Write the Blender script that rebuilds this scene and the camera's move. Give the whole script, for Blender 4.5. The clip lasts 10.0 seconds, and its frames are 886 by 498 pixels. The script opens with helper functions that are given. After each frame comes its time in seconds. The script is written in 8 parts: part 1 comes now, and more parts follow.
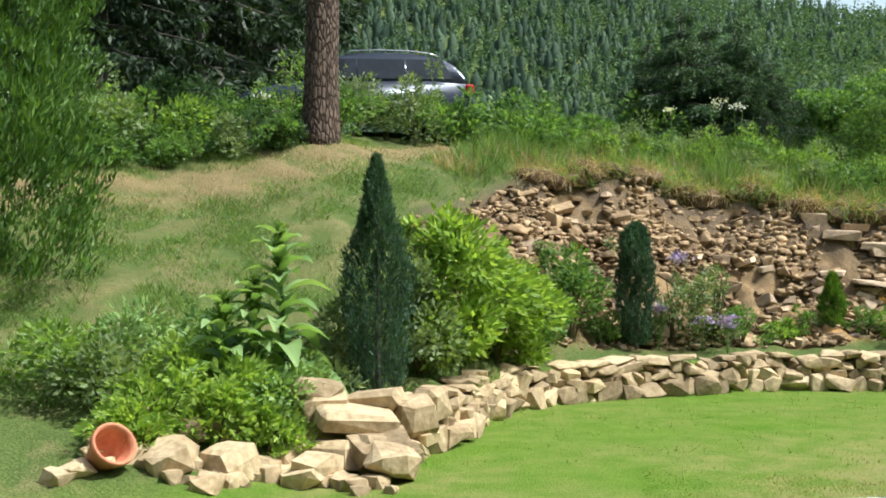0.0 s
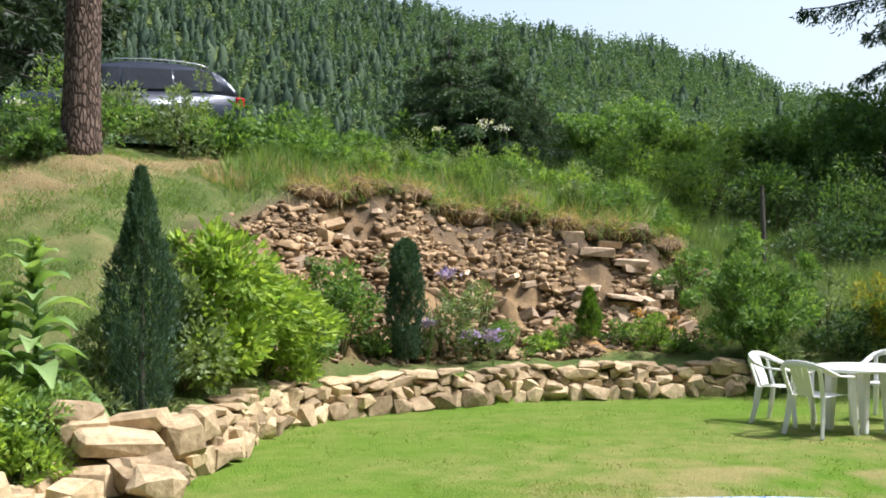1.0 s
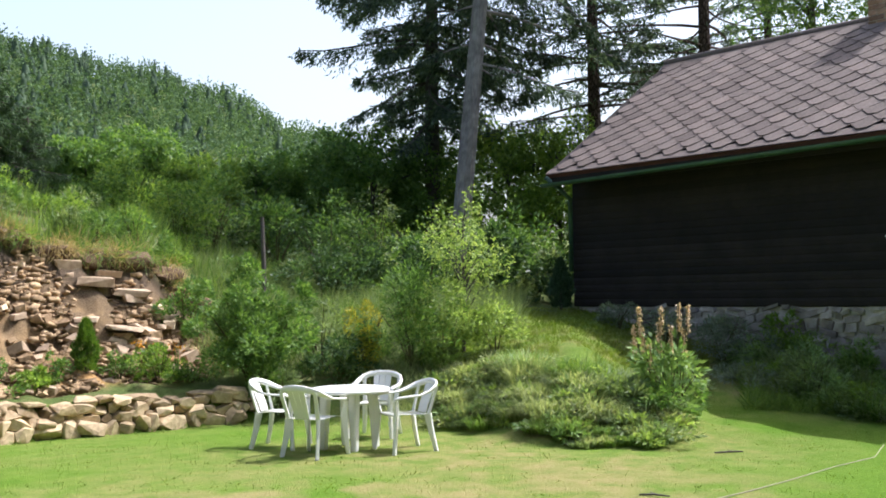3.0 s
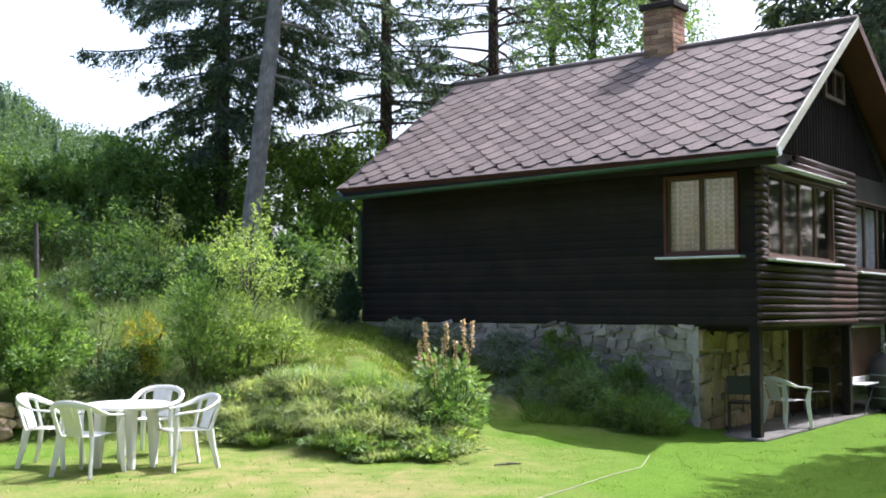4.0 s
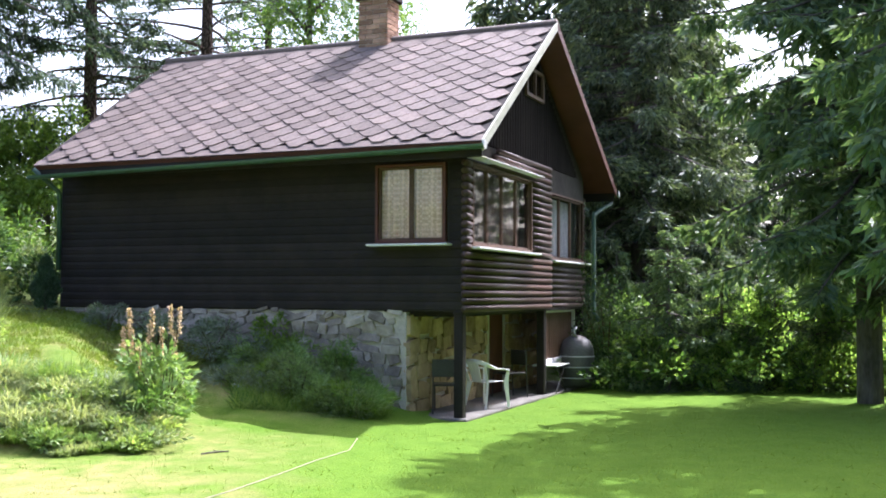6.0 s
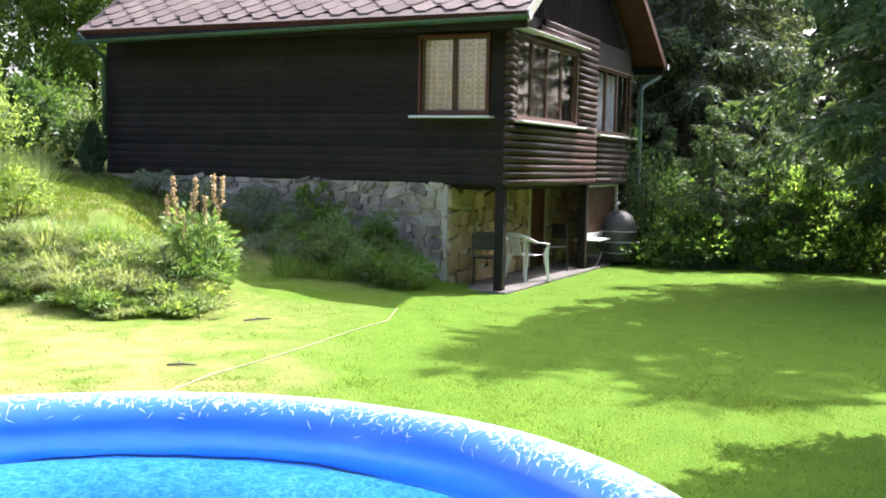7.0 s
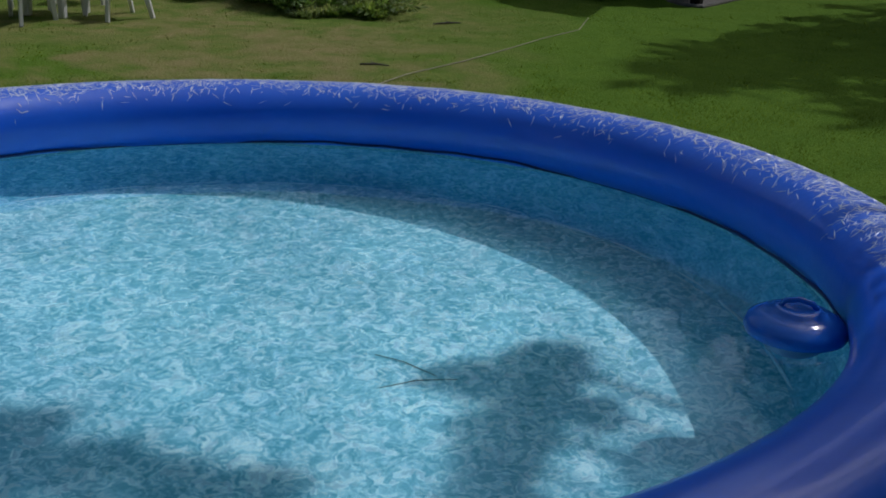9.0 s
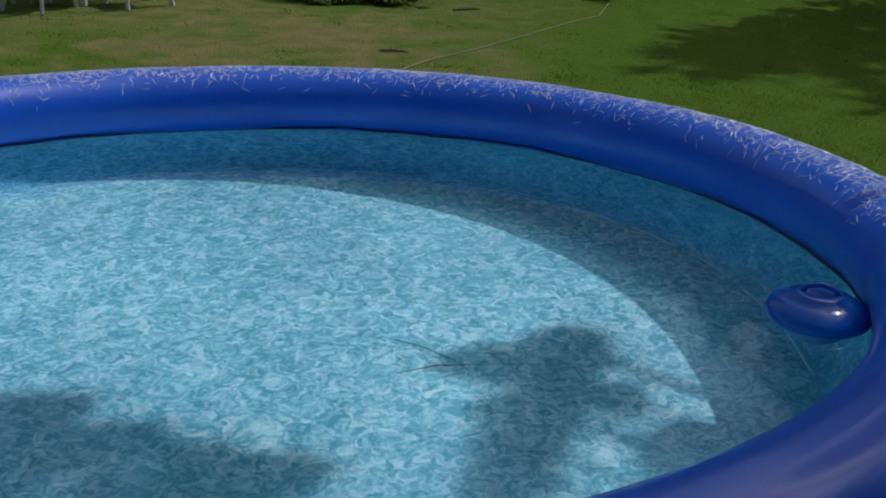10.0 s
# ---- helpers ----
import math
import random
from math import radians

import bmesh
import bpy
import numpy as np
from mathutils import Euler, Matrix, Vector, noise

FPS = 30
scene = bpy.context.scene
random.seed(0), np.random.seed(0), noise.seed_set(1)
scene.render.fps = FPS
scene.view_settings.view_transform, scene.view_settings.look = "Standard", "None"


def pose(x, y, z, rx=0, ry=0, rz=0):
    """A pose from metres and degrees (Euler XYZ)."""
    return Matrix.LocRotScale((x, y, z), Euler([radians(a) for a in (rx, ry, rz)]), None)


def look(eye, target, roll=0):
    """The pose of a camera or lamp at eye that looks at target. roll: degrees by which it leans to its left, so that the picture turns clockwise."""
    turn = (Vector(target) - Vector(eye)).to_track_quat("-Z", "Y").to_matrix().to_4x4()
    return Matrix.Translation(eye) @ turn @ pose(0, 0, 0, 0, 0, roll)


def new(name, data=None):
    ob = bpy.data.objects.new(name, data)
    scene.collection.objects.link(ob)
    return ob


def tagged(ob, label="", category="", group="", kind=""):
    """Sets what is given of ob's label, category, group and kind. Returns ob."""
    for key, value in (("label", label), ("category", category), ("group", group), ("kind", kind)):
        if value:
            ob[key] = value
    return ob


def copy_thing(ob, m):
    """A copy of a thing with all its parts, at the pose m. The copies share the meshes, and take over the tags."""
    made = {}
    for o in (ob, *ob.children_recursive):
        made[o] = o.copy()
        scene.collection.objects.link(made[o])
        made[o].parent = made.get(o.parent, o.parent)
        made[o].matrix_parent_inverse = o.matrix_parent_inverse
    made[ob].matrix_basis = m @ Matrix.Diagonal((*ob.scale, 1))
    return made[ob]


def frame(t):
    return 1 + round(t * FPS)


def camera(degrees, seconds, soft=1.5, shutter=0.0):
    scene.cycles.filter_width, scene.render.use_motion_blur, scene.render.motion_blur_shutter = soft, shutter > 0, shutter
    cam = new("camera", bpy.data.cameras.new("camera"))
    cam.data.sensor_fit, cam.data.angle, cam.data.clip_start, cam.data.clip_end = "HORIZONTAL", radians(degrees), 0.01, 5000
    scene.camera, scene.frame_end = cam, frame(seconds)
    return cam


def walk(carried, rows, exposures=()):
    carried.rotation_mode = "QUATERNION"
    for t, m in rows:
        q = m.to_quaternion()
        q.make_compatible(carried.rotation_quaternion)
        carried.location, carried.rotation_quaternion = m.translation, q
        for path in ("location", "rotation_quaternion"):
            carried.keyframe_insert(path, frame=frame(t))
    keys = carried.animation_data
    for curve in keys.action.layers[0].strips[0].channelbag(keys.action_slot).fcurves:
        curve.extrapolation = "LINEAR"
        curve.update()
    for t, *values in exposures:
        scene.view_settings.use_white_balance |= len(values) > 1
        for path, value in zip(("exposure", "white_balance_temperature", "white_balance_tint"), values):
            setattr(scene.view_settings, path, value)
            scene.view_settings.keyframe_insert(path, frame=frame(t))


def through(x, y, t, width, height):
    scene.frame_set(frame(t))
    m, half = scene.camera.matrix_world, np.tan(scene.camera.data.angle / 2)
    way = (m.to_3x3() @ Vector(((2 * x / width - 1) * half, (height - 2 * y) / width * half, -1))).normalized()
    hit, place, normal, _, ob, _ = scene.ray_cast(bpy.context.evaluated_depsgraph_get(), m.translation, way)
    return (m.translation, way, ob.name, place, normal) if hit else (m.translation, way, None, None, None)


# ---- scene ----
# ---- camera and its walk ----
cam = camera(45.5, 10.0, soft=1.8)
ROWS = [
    (0.0, 0.0, 0.0, 1.8, 90.31, 0.28, -1.38),
    (0.5, 0.0, 0.0, 1.8, 90.70, 0.23, -7.24),
    (1.0, 0.0, 0.0, 1.8, 91.11, 0.27, -13.74),
    (1.5, 0.0, 0.0, 1.8, 91.48, 0.37, -20.49),
    (2.0, 0.0, 0.0, 1.8, 91.82, 0.52, -27.23),
    (2.5, 0.0, 0.0, 1.8, 92.14, 0.75, -33.96),
    (3.0, 0.0, 0.0, 1.8, 92.45, 0.81, -40.25),
    (3.2, 0.0, 0.0, 1.8, 92.65, 0.62, -42.66),
    (4.3, 0.0, 0.0, 1.8, 93.26, 0.00, -54.75),
    (4.5, 0.0, 0.0, 1.8, 93.33, 0.07, -56.68),
    (5.0, 0.0, 0.0, 1.8, 93.47, -0.02, -61.28),
    (5.5, 0.0, 0.0, 1.8, 93.54, -0.13, -65.35),
    (5.7, 0.0, 0.0, 1.8, 93.37, -0.22, -66.51),
    (6.8, 0.034, -0.072, 1.855, 87.28, -1.02, -65.91),
    (7.0, 0.034, -0.072, 1.86, 85.27, -1.22, -64.68),
    (7.5, 0.024, -0.044, 1.855, 80.40, -1.69, -61.70),
    (8.0, 0.018, -0.034, 1.84, 75.55, -2.30, -58.64),
    (8.5, 0.0, 0.0, 1.82, 71.67, -2.44, -56.18),
    (9.0, 0.0, 0.0, 1.805, 69.55, -2.06, -54.65),
    (9.5, 0.0, 0.0, 1.8, 68.92, -1.81, -53.95),
    (10.0, 0.0, 0.0, 1.8, 68.83, -1.66, -53.68),
]
EXPOSURES = [(0.0, 0.76), (0.5, 0.85), (2.0, 0.84), (2.5, 0.90), (3.0, 1.02), (4.5, 1.58), (5.5, 1.83), (6.8, 2.02), (7.3, 1.93), (7.5, 1.7), (7.8, 0.95), (8.0, 0.25), (8.4, -0.74), (9.0, -1.27), (10.0, -1.33)]
BALANCE = {0.0: (5950, 2), 0.5: (6000, 12), 2.5: (5900, 13), 3.0: (5880, 14), 4.5: (5620, 20), 5.5: (5560, 22), 6.8: (5950, 20), 7.3: (6050, 18), 7.5: (6000, 15), 8.0: (5900, 14), 8.4: (5850, 12), 9.0: (5800, 12), 10.0: (5800, 12)}
EXPOSURES = [(t, stops) + BALANCE.get(t, (6000, 10)) for t, stops in EXPOSURES]
walk(cam, [(t, pose(x, y, z, rx, ry, rz)) for t, x, y, z, rx, ry, rz in ROWS], EXPOSURES)

# ---- world and sun ----
TO_SUN = Vector((2.6, -0.8, 4.07)).normalized()
world = bpy.data.worlds.new("sky")
scene.world = world
world.use_nodes = True
wn = world.node_tree.nodes
sky = wn.new("ShaderNodeTexSky")
sky.sky_type = "NISHITA"
sky.sun_disc = False
sky.sun_elevation = math.asin(TO_SUN.z)
sky.sun_rotation = math.atan2(TO_SUN.x, TO_SUN.y)
sky.dust_density = 6.0
sky.air_density = 1.3
# a bright summer haze over the whole sky
haze = wn.new("ShaderNodeMix")
haze.data_type, haze.blend_type = "RGBA", "ADD"
haze.clamp_factor = False
haze.inputs[7].default_value = (1.05, 1.08, 1.12, 1.0)
# the haze is thick towards the horizon and thins out overhead
tc = wn.new("ShaderNodeTexCoord")
xyz = wn.new("ShaderNodeSeparateXYZ")
thin = wn.new("ShaderNodeMapRange")
thin.inputs[1].default_value, thin.inputs[2].default_value = 0.0, 0.75
thin.inputs[3].default_value, thin.inputs[4].default_value = 1.55, 0.06
world.node_tree.links.new(tc.outputs["Generated"], xyz.inputs[0])
world.node_tree.links.new(xyz.outputs[2], thin.inputs[0])
world.node_tree.links.new(thin.outputs[0], haze.inputs[0])
world.node_tree.links.new(sky.outputs[0], haze.inputs[6])
world.node_tree.links.new(haze.outputs[2], wn["Background"].inputs[0])
wn["Background"].inputs[1].default_value = 0.126
sun_data = bpy.data.lights.new("sun", "SUN")
sun_data.energy = 3.45
sun_data.angle = radians(0.5)
sun_data.color = (1.0, 0.96, 0.90)
sun = new("sun", sun_data)
sun.matrix_world = look(TO_SUN * 60, (0, 0, 0))


# ---- materials ----
def nodes_of(name, rough=0.8, metal=0.0, spec=0.4):
    m = bpy.data.materials.new(name)
    m.use_nodes = True
    nt = m.node_tree
    b = nt.nodes["Principled BSDF"]
    b.inputs["Roughness"].default_value = rough
    b.inputs["Metallic"].default_value = metal
    b.inputs["Specular IOR Level"].default_value = spec
    return m, nt, b


def rgba(c):
    return (c[0], c[1], c[2], 1.0)


def ramp(nt, fac, stops):
    r = nt.nodes.new("ShaderNodeValToRGB")
    el = r.color_ramp.elements
    while len(el) < len(stops):
        el.new(0.5)
    for e, (p, c) in zip(el, stops):
        e.position, e.color = p, rgba(c)
    nt.links.new(fac, r.inputs[0])
    return r.outputs[0]


def tex_noise(nt, scale, detail=4.0, coord="Object", rough=0.55, stretch=None):
    tc = nt.nodes.new("ShaderNodeTexCoord")
    n = nt.nodes.new("ShaderNodeTexNoise")
    n.inputs["Scale"].default_value = scale
    n.inputs["Detail"].default_value = detail
    n.inputs["Roughness"].default_value = rough
    src = tc.outputs[coord]
    if stretch:
        mp = nt.nodes.new("ShaderNodeMapping")
        mp.inputs["Scale"].default_value = stretch
        nt.links.new(src, mp.inputs[0])
        src = mp.outputs[0]
    nt.links.new(src, n.inputs["Vector"])
    return n.outputs["Fac"]


def mix(nt, fac, a, b, mode="MIX"):
    m = nt.nodes.new("ShaderNodeMix")
    m.data_type, m.blend_type = "RGBA", mode
    for sock, v in ((m.inputs[0], fac), (m.inputs[6], a), (m.inputs[7], b)):
        if isinstance(v, (int, float)):
            sock.default_value = v
        elif isinstance(v, tuple):
            sock.default_value = rgba(v)
        else:
            nt.links.new(v, sock)
    return m.outputs[2]


def bump(nt, b, height, strength=0.4, distance=0.02):
    n = nt.nodes.new("ShaderNodeBump")
    n.inputs["Strength"].default_value = strength
    n.inputs["Distance"].default_value = distance
    nt.links.new(height, n.inputs["Height"])
    nt.links.new(n.outputs[0], b.inputs["Normal"])


def surface(name, dark, light, rough=0.8, fine=40.0, coarse=3.0, bump_strength=0.3, spec=0.35, per=None, stretch=None, metal=0.0):
    """A two-scale mottled surface between two colours; per: 'object' or 'island' adds a shift for each piece."""
    m, nt, b = nodes_of(name, rough, metal, spec)
    f = tex_noise(nt, fine, 5.0, stretch=stretch)
    c = tex_noise(nt, coarse, 3.0)
    mid = tuple((p + q) / 2 for p, q in zip(dark, light))
    col = ramp(nt, f, [(0.3, dark), (0.7, light)])
    col2 = ramp(nt, c, [(0.35, dark), (0.5, mid), (0.68, light)])
    col = mix(nt, 0.5, col, col2)
    if per:
        node = nt.nodes.new("ShaderNodeObjectInfo" if per == "object" else "ShaderNodeNewGeometry")
        rnd = node.outputs["Random" if per == "object" else "Random Per Island"]
        col = mix(nt, 0.75, col, ramp(nt, rnd, [(0.0, (0.45, 0.43, 0.42)), (0.35, (0.85, 0.82, 0.80)), (0.7, (1.05, 1.05, 1.05)), (1.0, (1.4, 1.38, 1.33))]), "MULTIPLY")
    nt.links.new(col, b.inputs["Base Color"])
    if bump_strength:
        bump(nt, b, f, bump_strength)
    return m


def leaf_material(name, dark, light, through=0.35, rough=0.5):
    """Leaves: a colour for each leaf, some light let through."""
    m, nt, b = nodes_of(name, rough, 0.0, 0.35)
    g = nt.nodes.new("ShaderNodeNewGeometry")
    mid = tuple((p + q) / 2 for p, q in zip(dark, light))
    col = ramp(nt, g.outputs["Random Per Island"], [(0.0, dark), (0.5, mid), (1.0, light)])
    big = tex_noise(nt, 1.3, 2.0)
    col = mix(nt, 0.6, col, ramp(nt, big, [(0.3, (0.7, 0.72, 0.7)), (0.7, (1.25, 1.2, 1.1))]), "MULTIPLY")
    nt.links.new(col, b.inputs["Base Color"])
    t = nt.nodes.new("ShaderNodeBsdfTranslucent")
    nt.links.new(mix(nt, 1.0, col, (1.25, 1.25, 0.55), "MULTIPLY"), t.inputs[0])
    ms = nt.nodes.new("ShaderNodeMixShader")
    ms.inputs[0].default_value = through
    nt.links.new(b.outputs[0], ms.inputs[1])
    nt.links.new(t.outputs[0], ms.inputs[2])
    nt.links.new(ms.outputs[0], nt.nodes["Material Output"].inputs[0])
    return m


def sunny_part(nt):
    """1 over the open, sun-dried middle of the lawn, 0 towards the trees."""
    tc = nt.nodes.new("ShaderNodeTexCoord")
    d = nt.nodes.new("ShaderNodeVectorMath")
    d.operation = "DOT_PRODUCT"
    d.inputs[1].default_value = (-0.35, 1.0, 0.0)
    nt.links.new(tc.outputs["Object"], d.inputs[0])
    r = nt.nodes.new("ShaderNodeMapRange")
    r.inputs[1].default_value, r.inputs[2].default_value = 1.8, 4.0
    nt.links.new(d.outputs["Value"], r.inputs[0])
    far = nt.nodes.new("ShaderNodeMapRange")
    far.inputs[1].default_value, far.inputs[2].default_value = 6.0, 9.5
    far.inputs[3].default_value, far.inputs[4].default_value = 1.0, 0.4
    nt.links.new(d.outputs["Value"], far.inputs[0])
    both = nt.nodes.new("ShaderNodeMath")
    both.operation = "MULTIPLY"
    nt.links.new(r.outputs[0], both.inputs[0])
    nt.links.new(far.outputs[0], both.inputs[1])
    return both.outputs[0]


def shingle_material():
    """Weathered fibre-cement tiles: grey-brown, stained, each a little different, with pale scuffs."""
    m, nt, b = nodes_of("shingle", 0.75, 0.0, 0.3)
    fine, coarse, scuff = tex_noise(nt, 30.0, 6.0), tex_noise(nt, 0.9, 4.0, coord="Generated"), tex_noise(nt, 9.0, 2.0)
    col = ramp(nt, fine, [(0.3, (0.108, 0.084, 0.074)), (0.7, (0.180, 0.146, 0.131))])
    col = mix(nt, ramp(nt, scuff, [(0.66, (0, 0, 0)), (0.74, (0.6, 0.6, 0.6))]), col, (0.33, 0.30, 0.28))
    info = nt.nodes.new("ShaderNodeObjectInfo")
    col = mix(nt, 1.0, col, ramp(nt, info.outputs["Random"], [(0.0, (0.70, 0.68, 0.67)), (0.25, (0.92, 0.91, 0.90)), (0.8, (1.06, 1.06, 1.06)), (1.0, (1.25, 1.22, 1.2))]), "MULTIPLY")
    nt.links.new(mix(nt, 0.5, col, ramp(nt, coarse, [(0.35, (0.75, 0.72, 0.70)), (0.65, (1.15, 1.15, 1.15))]), "MULTIPLY"), b.inputs["Base Color"])
    bump(nt, b, fine, 0.3)
    return m


M = {}
M["leaf_bright"] = leaf_material("leaf_bright", (0.11, 0.21, 0.04), (0.29, 0.42, 0.10), 0.5)
M["leaf_mid"] = leaf_material("leaf_mid", (0.075, 0.165, 0.045), (0.21, 0.335, 0.10), 0.5)
M["leaf_grey"] = leaf_material("leaf_grey", (0.13, 0.19, 0.09), (0.28, 0.36, 0.18), 0.45)
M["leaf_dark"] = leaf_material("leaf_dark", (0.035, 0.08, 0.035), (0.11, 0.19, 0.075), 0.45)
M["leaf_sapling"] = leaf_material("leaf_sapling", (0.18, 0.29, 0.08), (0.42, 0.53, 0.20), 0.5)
# hedge leaves with sunlight put into their colour
M["leaf_sunlit"] = leaf_material("leaf_sunlit", (0.17, 0.33, 0.085), (0.42, 0.58, 0.22), 0.6)
M["leaf_yellow"] = leaf_material("leaf_yellow", (0.24, 0.25, 0.03), (0.46, 0.44, 0.07), 0.45)
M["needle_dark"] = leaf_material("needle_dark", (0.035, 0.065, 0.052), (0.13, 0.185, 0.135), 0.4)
# shade of the wood behind is put into this dark needle colour
M["needle_shaded"] = leaf_material("needle_shaded", (0.014, 0.030, 0.016), (0.055, 0.092, 0.045), 0.3)
# these two needle colours are lightened to look sunlit, the first only in part
M["needle_part_lit"] = leaf_material("needle_part_lit", (0.024, 0.047, 0.036), (0.20, 0.265, 0.17), 0.35)
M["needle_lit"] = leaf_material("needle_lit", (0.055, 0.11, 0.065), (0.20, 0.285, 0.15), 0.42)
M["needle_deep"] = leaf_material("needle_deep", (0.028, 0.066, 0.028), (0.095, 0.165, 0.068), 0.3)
M["leaf_lime"] = leaf_material("leaf_lime", (0.15, 0.27, 0.04), (0.39, 0.52, 0.12), 0.5)
M["needle_blue"] = leaf_material("needle_blue", (0.028, 0.066, 0.042), (0.10, 0.18, 0.115), 0.3)
M["needle_thuja"] = leaf_material("needle_thuja", (0.07, 0.16, 0.025), (0.20, 0.33, 0.05), 0.35)
M["needle_arbor"] = leaf_material("needle_arbor", (0.045, 0.11, 0.022), (0.15, 0.26, 0.05), 0.35)
M["grass_wild"] = leaf_material("grass_wild", (0.085, 0.17, 0.04), (0.24, 0.34, 0.10), 0.5)
M["grass_pale"] = leaf_material("grass_pale", (0.20, 0.265, 0.13), (0.48, 0.52, 0.32), 0.5)
M["leaf_blue"] = leaf_material("leaf_blue", (0.15, 0.20, 0.16), (0.30, 0.36, 0.30), 0.4)
M["grass_dry"] = leaf_material("grass_dry", (0.26, 0.20, 0.11), (0.48, 0.39, 0.23), 0.4)
M["petal_violet"] = leaf_material("petal_violet", (0.30, 0.22, 0.55), (0.55, 0.45, 0.75), 0.3)
M["petal_white"] = leaf_material("petal_white", (0.6, 0.6, 0.55), (0.85, 0.85, 0.8), 0.3)
M["petal_orange"] = leaf_material("petal_orange", (0.6, 0.22, 0.02), (0.8, 0.45, 0.04), 0.3)
M["spike_tan"] = leaf_material("spike_tan", (0.58, 0.42, 0.34), (0.85, 0.68, 0.58), 0.3)
M["far_conifer"] = leaf_material("far_conifer", (0.038, 0.070, 0.046), (0.088, 0.135, 0.080), 0.3, 0.9)
M["far_broadleaf"] = leaf_material("far_broadleaf", (0.055, 0.105, 0.058), (0.115, 0.185, 0.082), 0.35, 0.9)


def pine_bark():
    """Thick plates of bark with dark cracks between them."""
    m, nt, b = nodes_of("bark_pine", 0.95, 0.0, 0.1)
    tc = nt.nodes.new("ShaderNodeTexCoord")
    mp = nt.nodes.new("ShaderNodeMapping")
    mp.inputs["Scale"].default_value = (17.0, 17.0, 5.5)
    nt.links.new(tc.outputs["Object"], mp.inputs["Vector"])
    w = nt.nodes.new("ShaderNodeTexNoise")
    w.inputs["Scale"].default_value = 1.6
    nt.links.new(mp.outputs[0], w.inputs["Vector"])
    warp = mix(nt, 0.35, mp.outputs[0], w.outputs["Color"], "ADD")
    v = nt.nodes.new("ShaderNodeTexVoronoi")
    v.feature = "DISTANCE_TO_EDGE"
    v.inputs["Scale"].default_value = 1.0
    nt.links.new(warp, v.inputs["Vector"])
    fine = tex_noise(nt, 30.0, 5.0, stretch=(1, 1, 0.3))
    plate = ramp(nt, fine, [(0.3, (0.075, 0.052, 0.042)), (0.7, (0.25, 0.185, 0.15))])
    crack = ramp(nt, v.outputs["Distance"], [(0.0, (0.0, 0.0, 0.0)), (0.22, (1.0, 1.0, 1.0))])
    nt.links.new(mix(nt, crack, (0.035, 0.025, 0.02), plate), b.inputs["Base Color"])
    bump(nt, b, mix(nt, 0.3, crack, fine), 1.0, 0.03)
    return m


M["bark_pine"] = pine_bark()

M["bark_grey"] = surface("bark_grey", (0.05, 0.045, 0.04), (0.17, 0.155, 0.14), 0.95, 22, 3, 0.8, 0.1, stretch=(1, 1, 0.25))
# grey bark lightened in colour for a trunk standing in the sun
M["bark_sunlit"] = surface("bark_sunlit", (0.13, 0.12, 0.115), (0.36, 0.335, 0.32), 0.95, 22, 3, 0.8, 0.1, stretch=(1, 1, 0.25))
M["stem"] = surface("stem", (0.05, 0.05, 0.02), (0.13, 0.12, 0.05), 0.9, 30, 4, 0.3)
M["rock"] = surface("rock", (0.163, 0.109, 0.065), (0.53, 0.389, 0.236), 0.92, 14, 2.5, 0.8, 0.15, per="island")
M["wall_stone"] = surface("wall_stone", (0.235, 0.168, 0.092), (0.60, 0.475, 0.31), 0.9, 16, 3, 0.7, 0.2, per="object")
M["soil"] = surface("soil", (0.09, 0.06, 0.04), (0.22, 0.15, 0.10), 0.95, 25, 3, 0.7, 0.1)
M["plastic_white"] = surface("plastic_white", (0.74, 0.74, 0.72), (0.82, 0.82, 0.80), 0.38, 60, 4, 0.03, 0.5)
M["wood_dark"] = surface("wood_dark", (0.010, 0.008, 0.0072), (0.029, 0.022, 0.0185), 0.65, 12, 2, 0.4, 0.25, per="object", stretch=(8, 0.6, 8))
# the dark wood made darker still, the gable's shade put into its colour
M["wood_gable_shaded"] = surface("wood_gable_shaded", (0.005, 0.0042, 0.004), (0.015, 0.012, 0.0105), 0.9, 12, 2, 0.4, 0.08, per="object", stretch=(8, 8, 0.6))
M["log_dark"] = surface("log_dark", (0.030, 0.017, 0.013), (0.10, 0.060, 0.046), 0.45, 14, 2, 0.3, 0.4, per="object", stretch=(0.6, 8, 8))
M["wood_red"] = surface("wood_red", (0.065, 0.023, 0.016), (0.15, 0.053, 0.035), 0.5, 14, 2, 0.3, 0.35, stretch=(8, 8, 0.6))
M["wood_brown"] = surface("wood_brown", (0.075, 0.042, 0.026), (0.17, 0.105, 0.07), 0.6, 14, 2, 0.3, 0.3, stretch=(8, 8, 0.6))
M["shingle"] = shingle_material()
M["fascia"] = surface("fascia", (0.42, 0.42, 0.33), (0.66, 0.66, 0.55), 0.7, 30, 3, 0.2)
M["gutter_green"] = surface("gutter_green", (0.030, 0.075, 0.055), (0.075, 0.145, 0.108), 0.4, 20, 2, 0.1, 0.5)
M["metal_grey"] = surface("metal_grey", (0.30, 0.31, 0.32), (0.55, 0.56, 0.57), 0.45, 30, 3, 0.1, 0.5)
M["sill_white"] = surface("sill_white", (0.62, 0.62, 0.62), (0.85, 0.85, 0.84), 0.5, 30, 3, 0.1, 0.4)
M["brick_chimney"] = surface("brick_chimney", (0.26, 0.15, 0.10), (0.46, 0.31, 0.22), 0.9, 20, 3, 0.4, 0.2, per="object")
M["mortar"] = surface("mortar", (0.38, 0.345, 0.31), (0.60, 0.55, 0.50), 0.95, 30, 3, 0.6, 0.15)
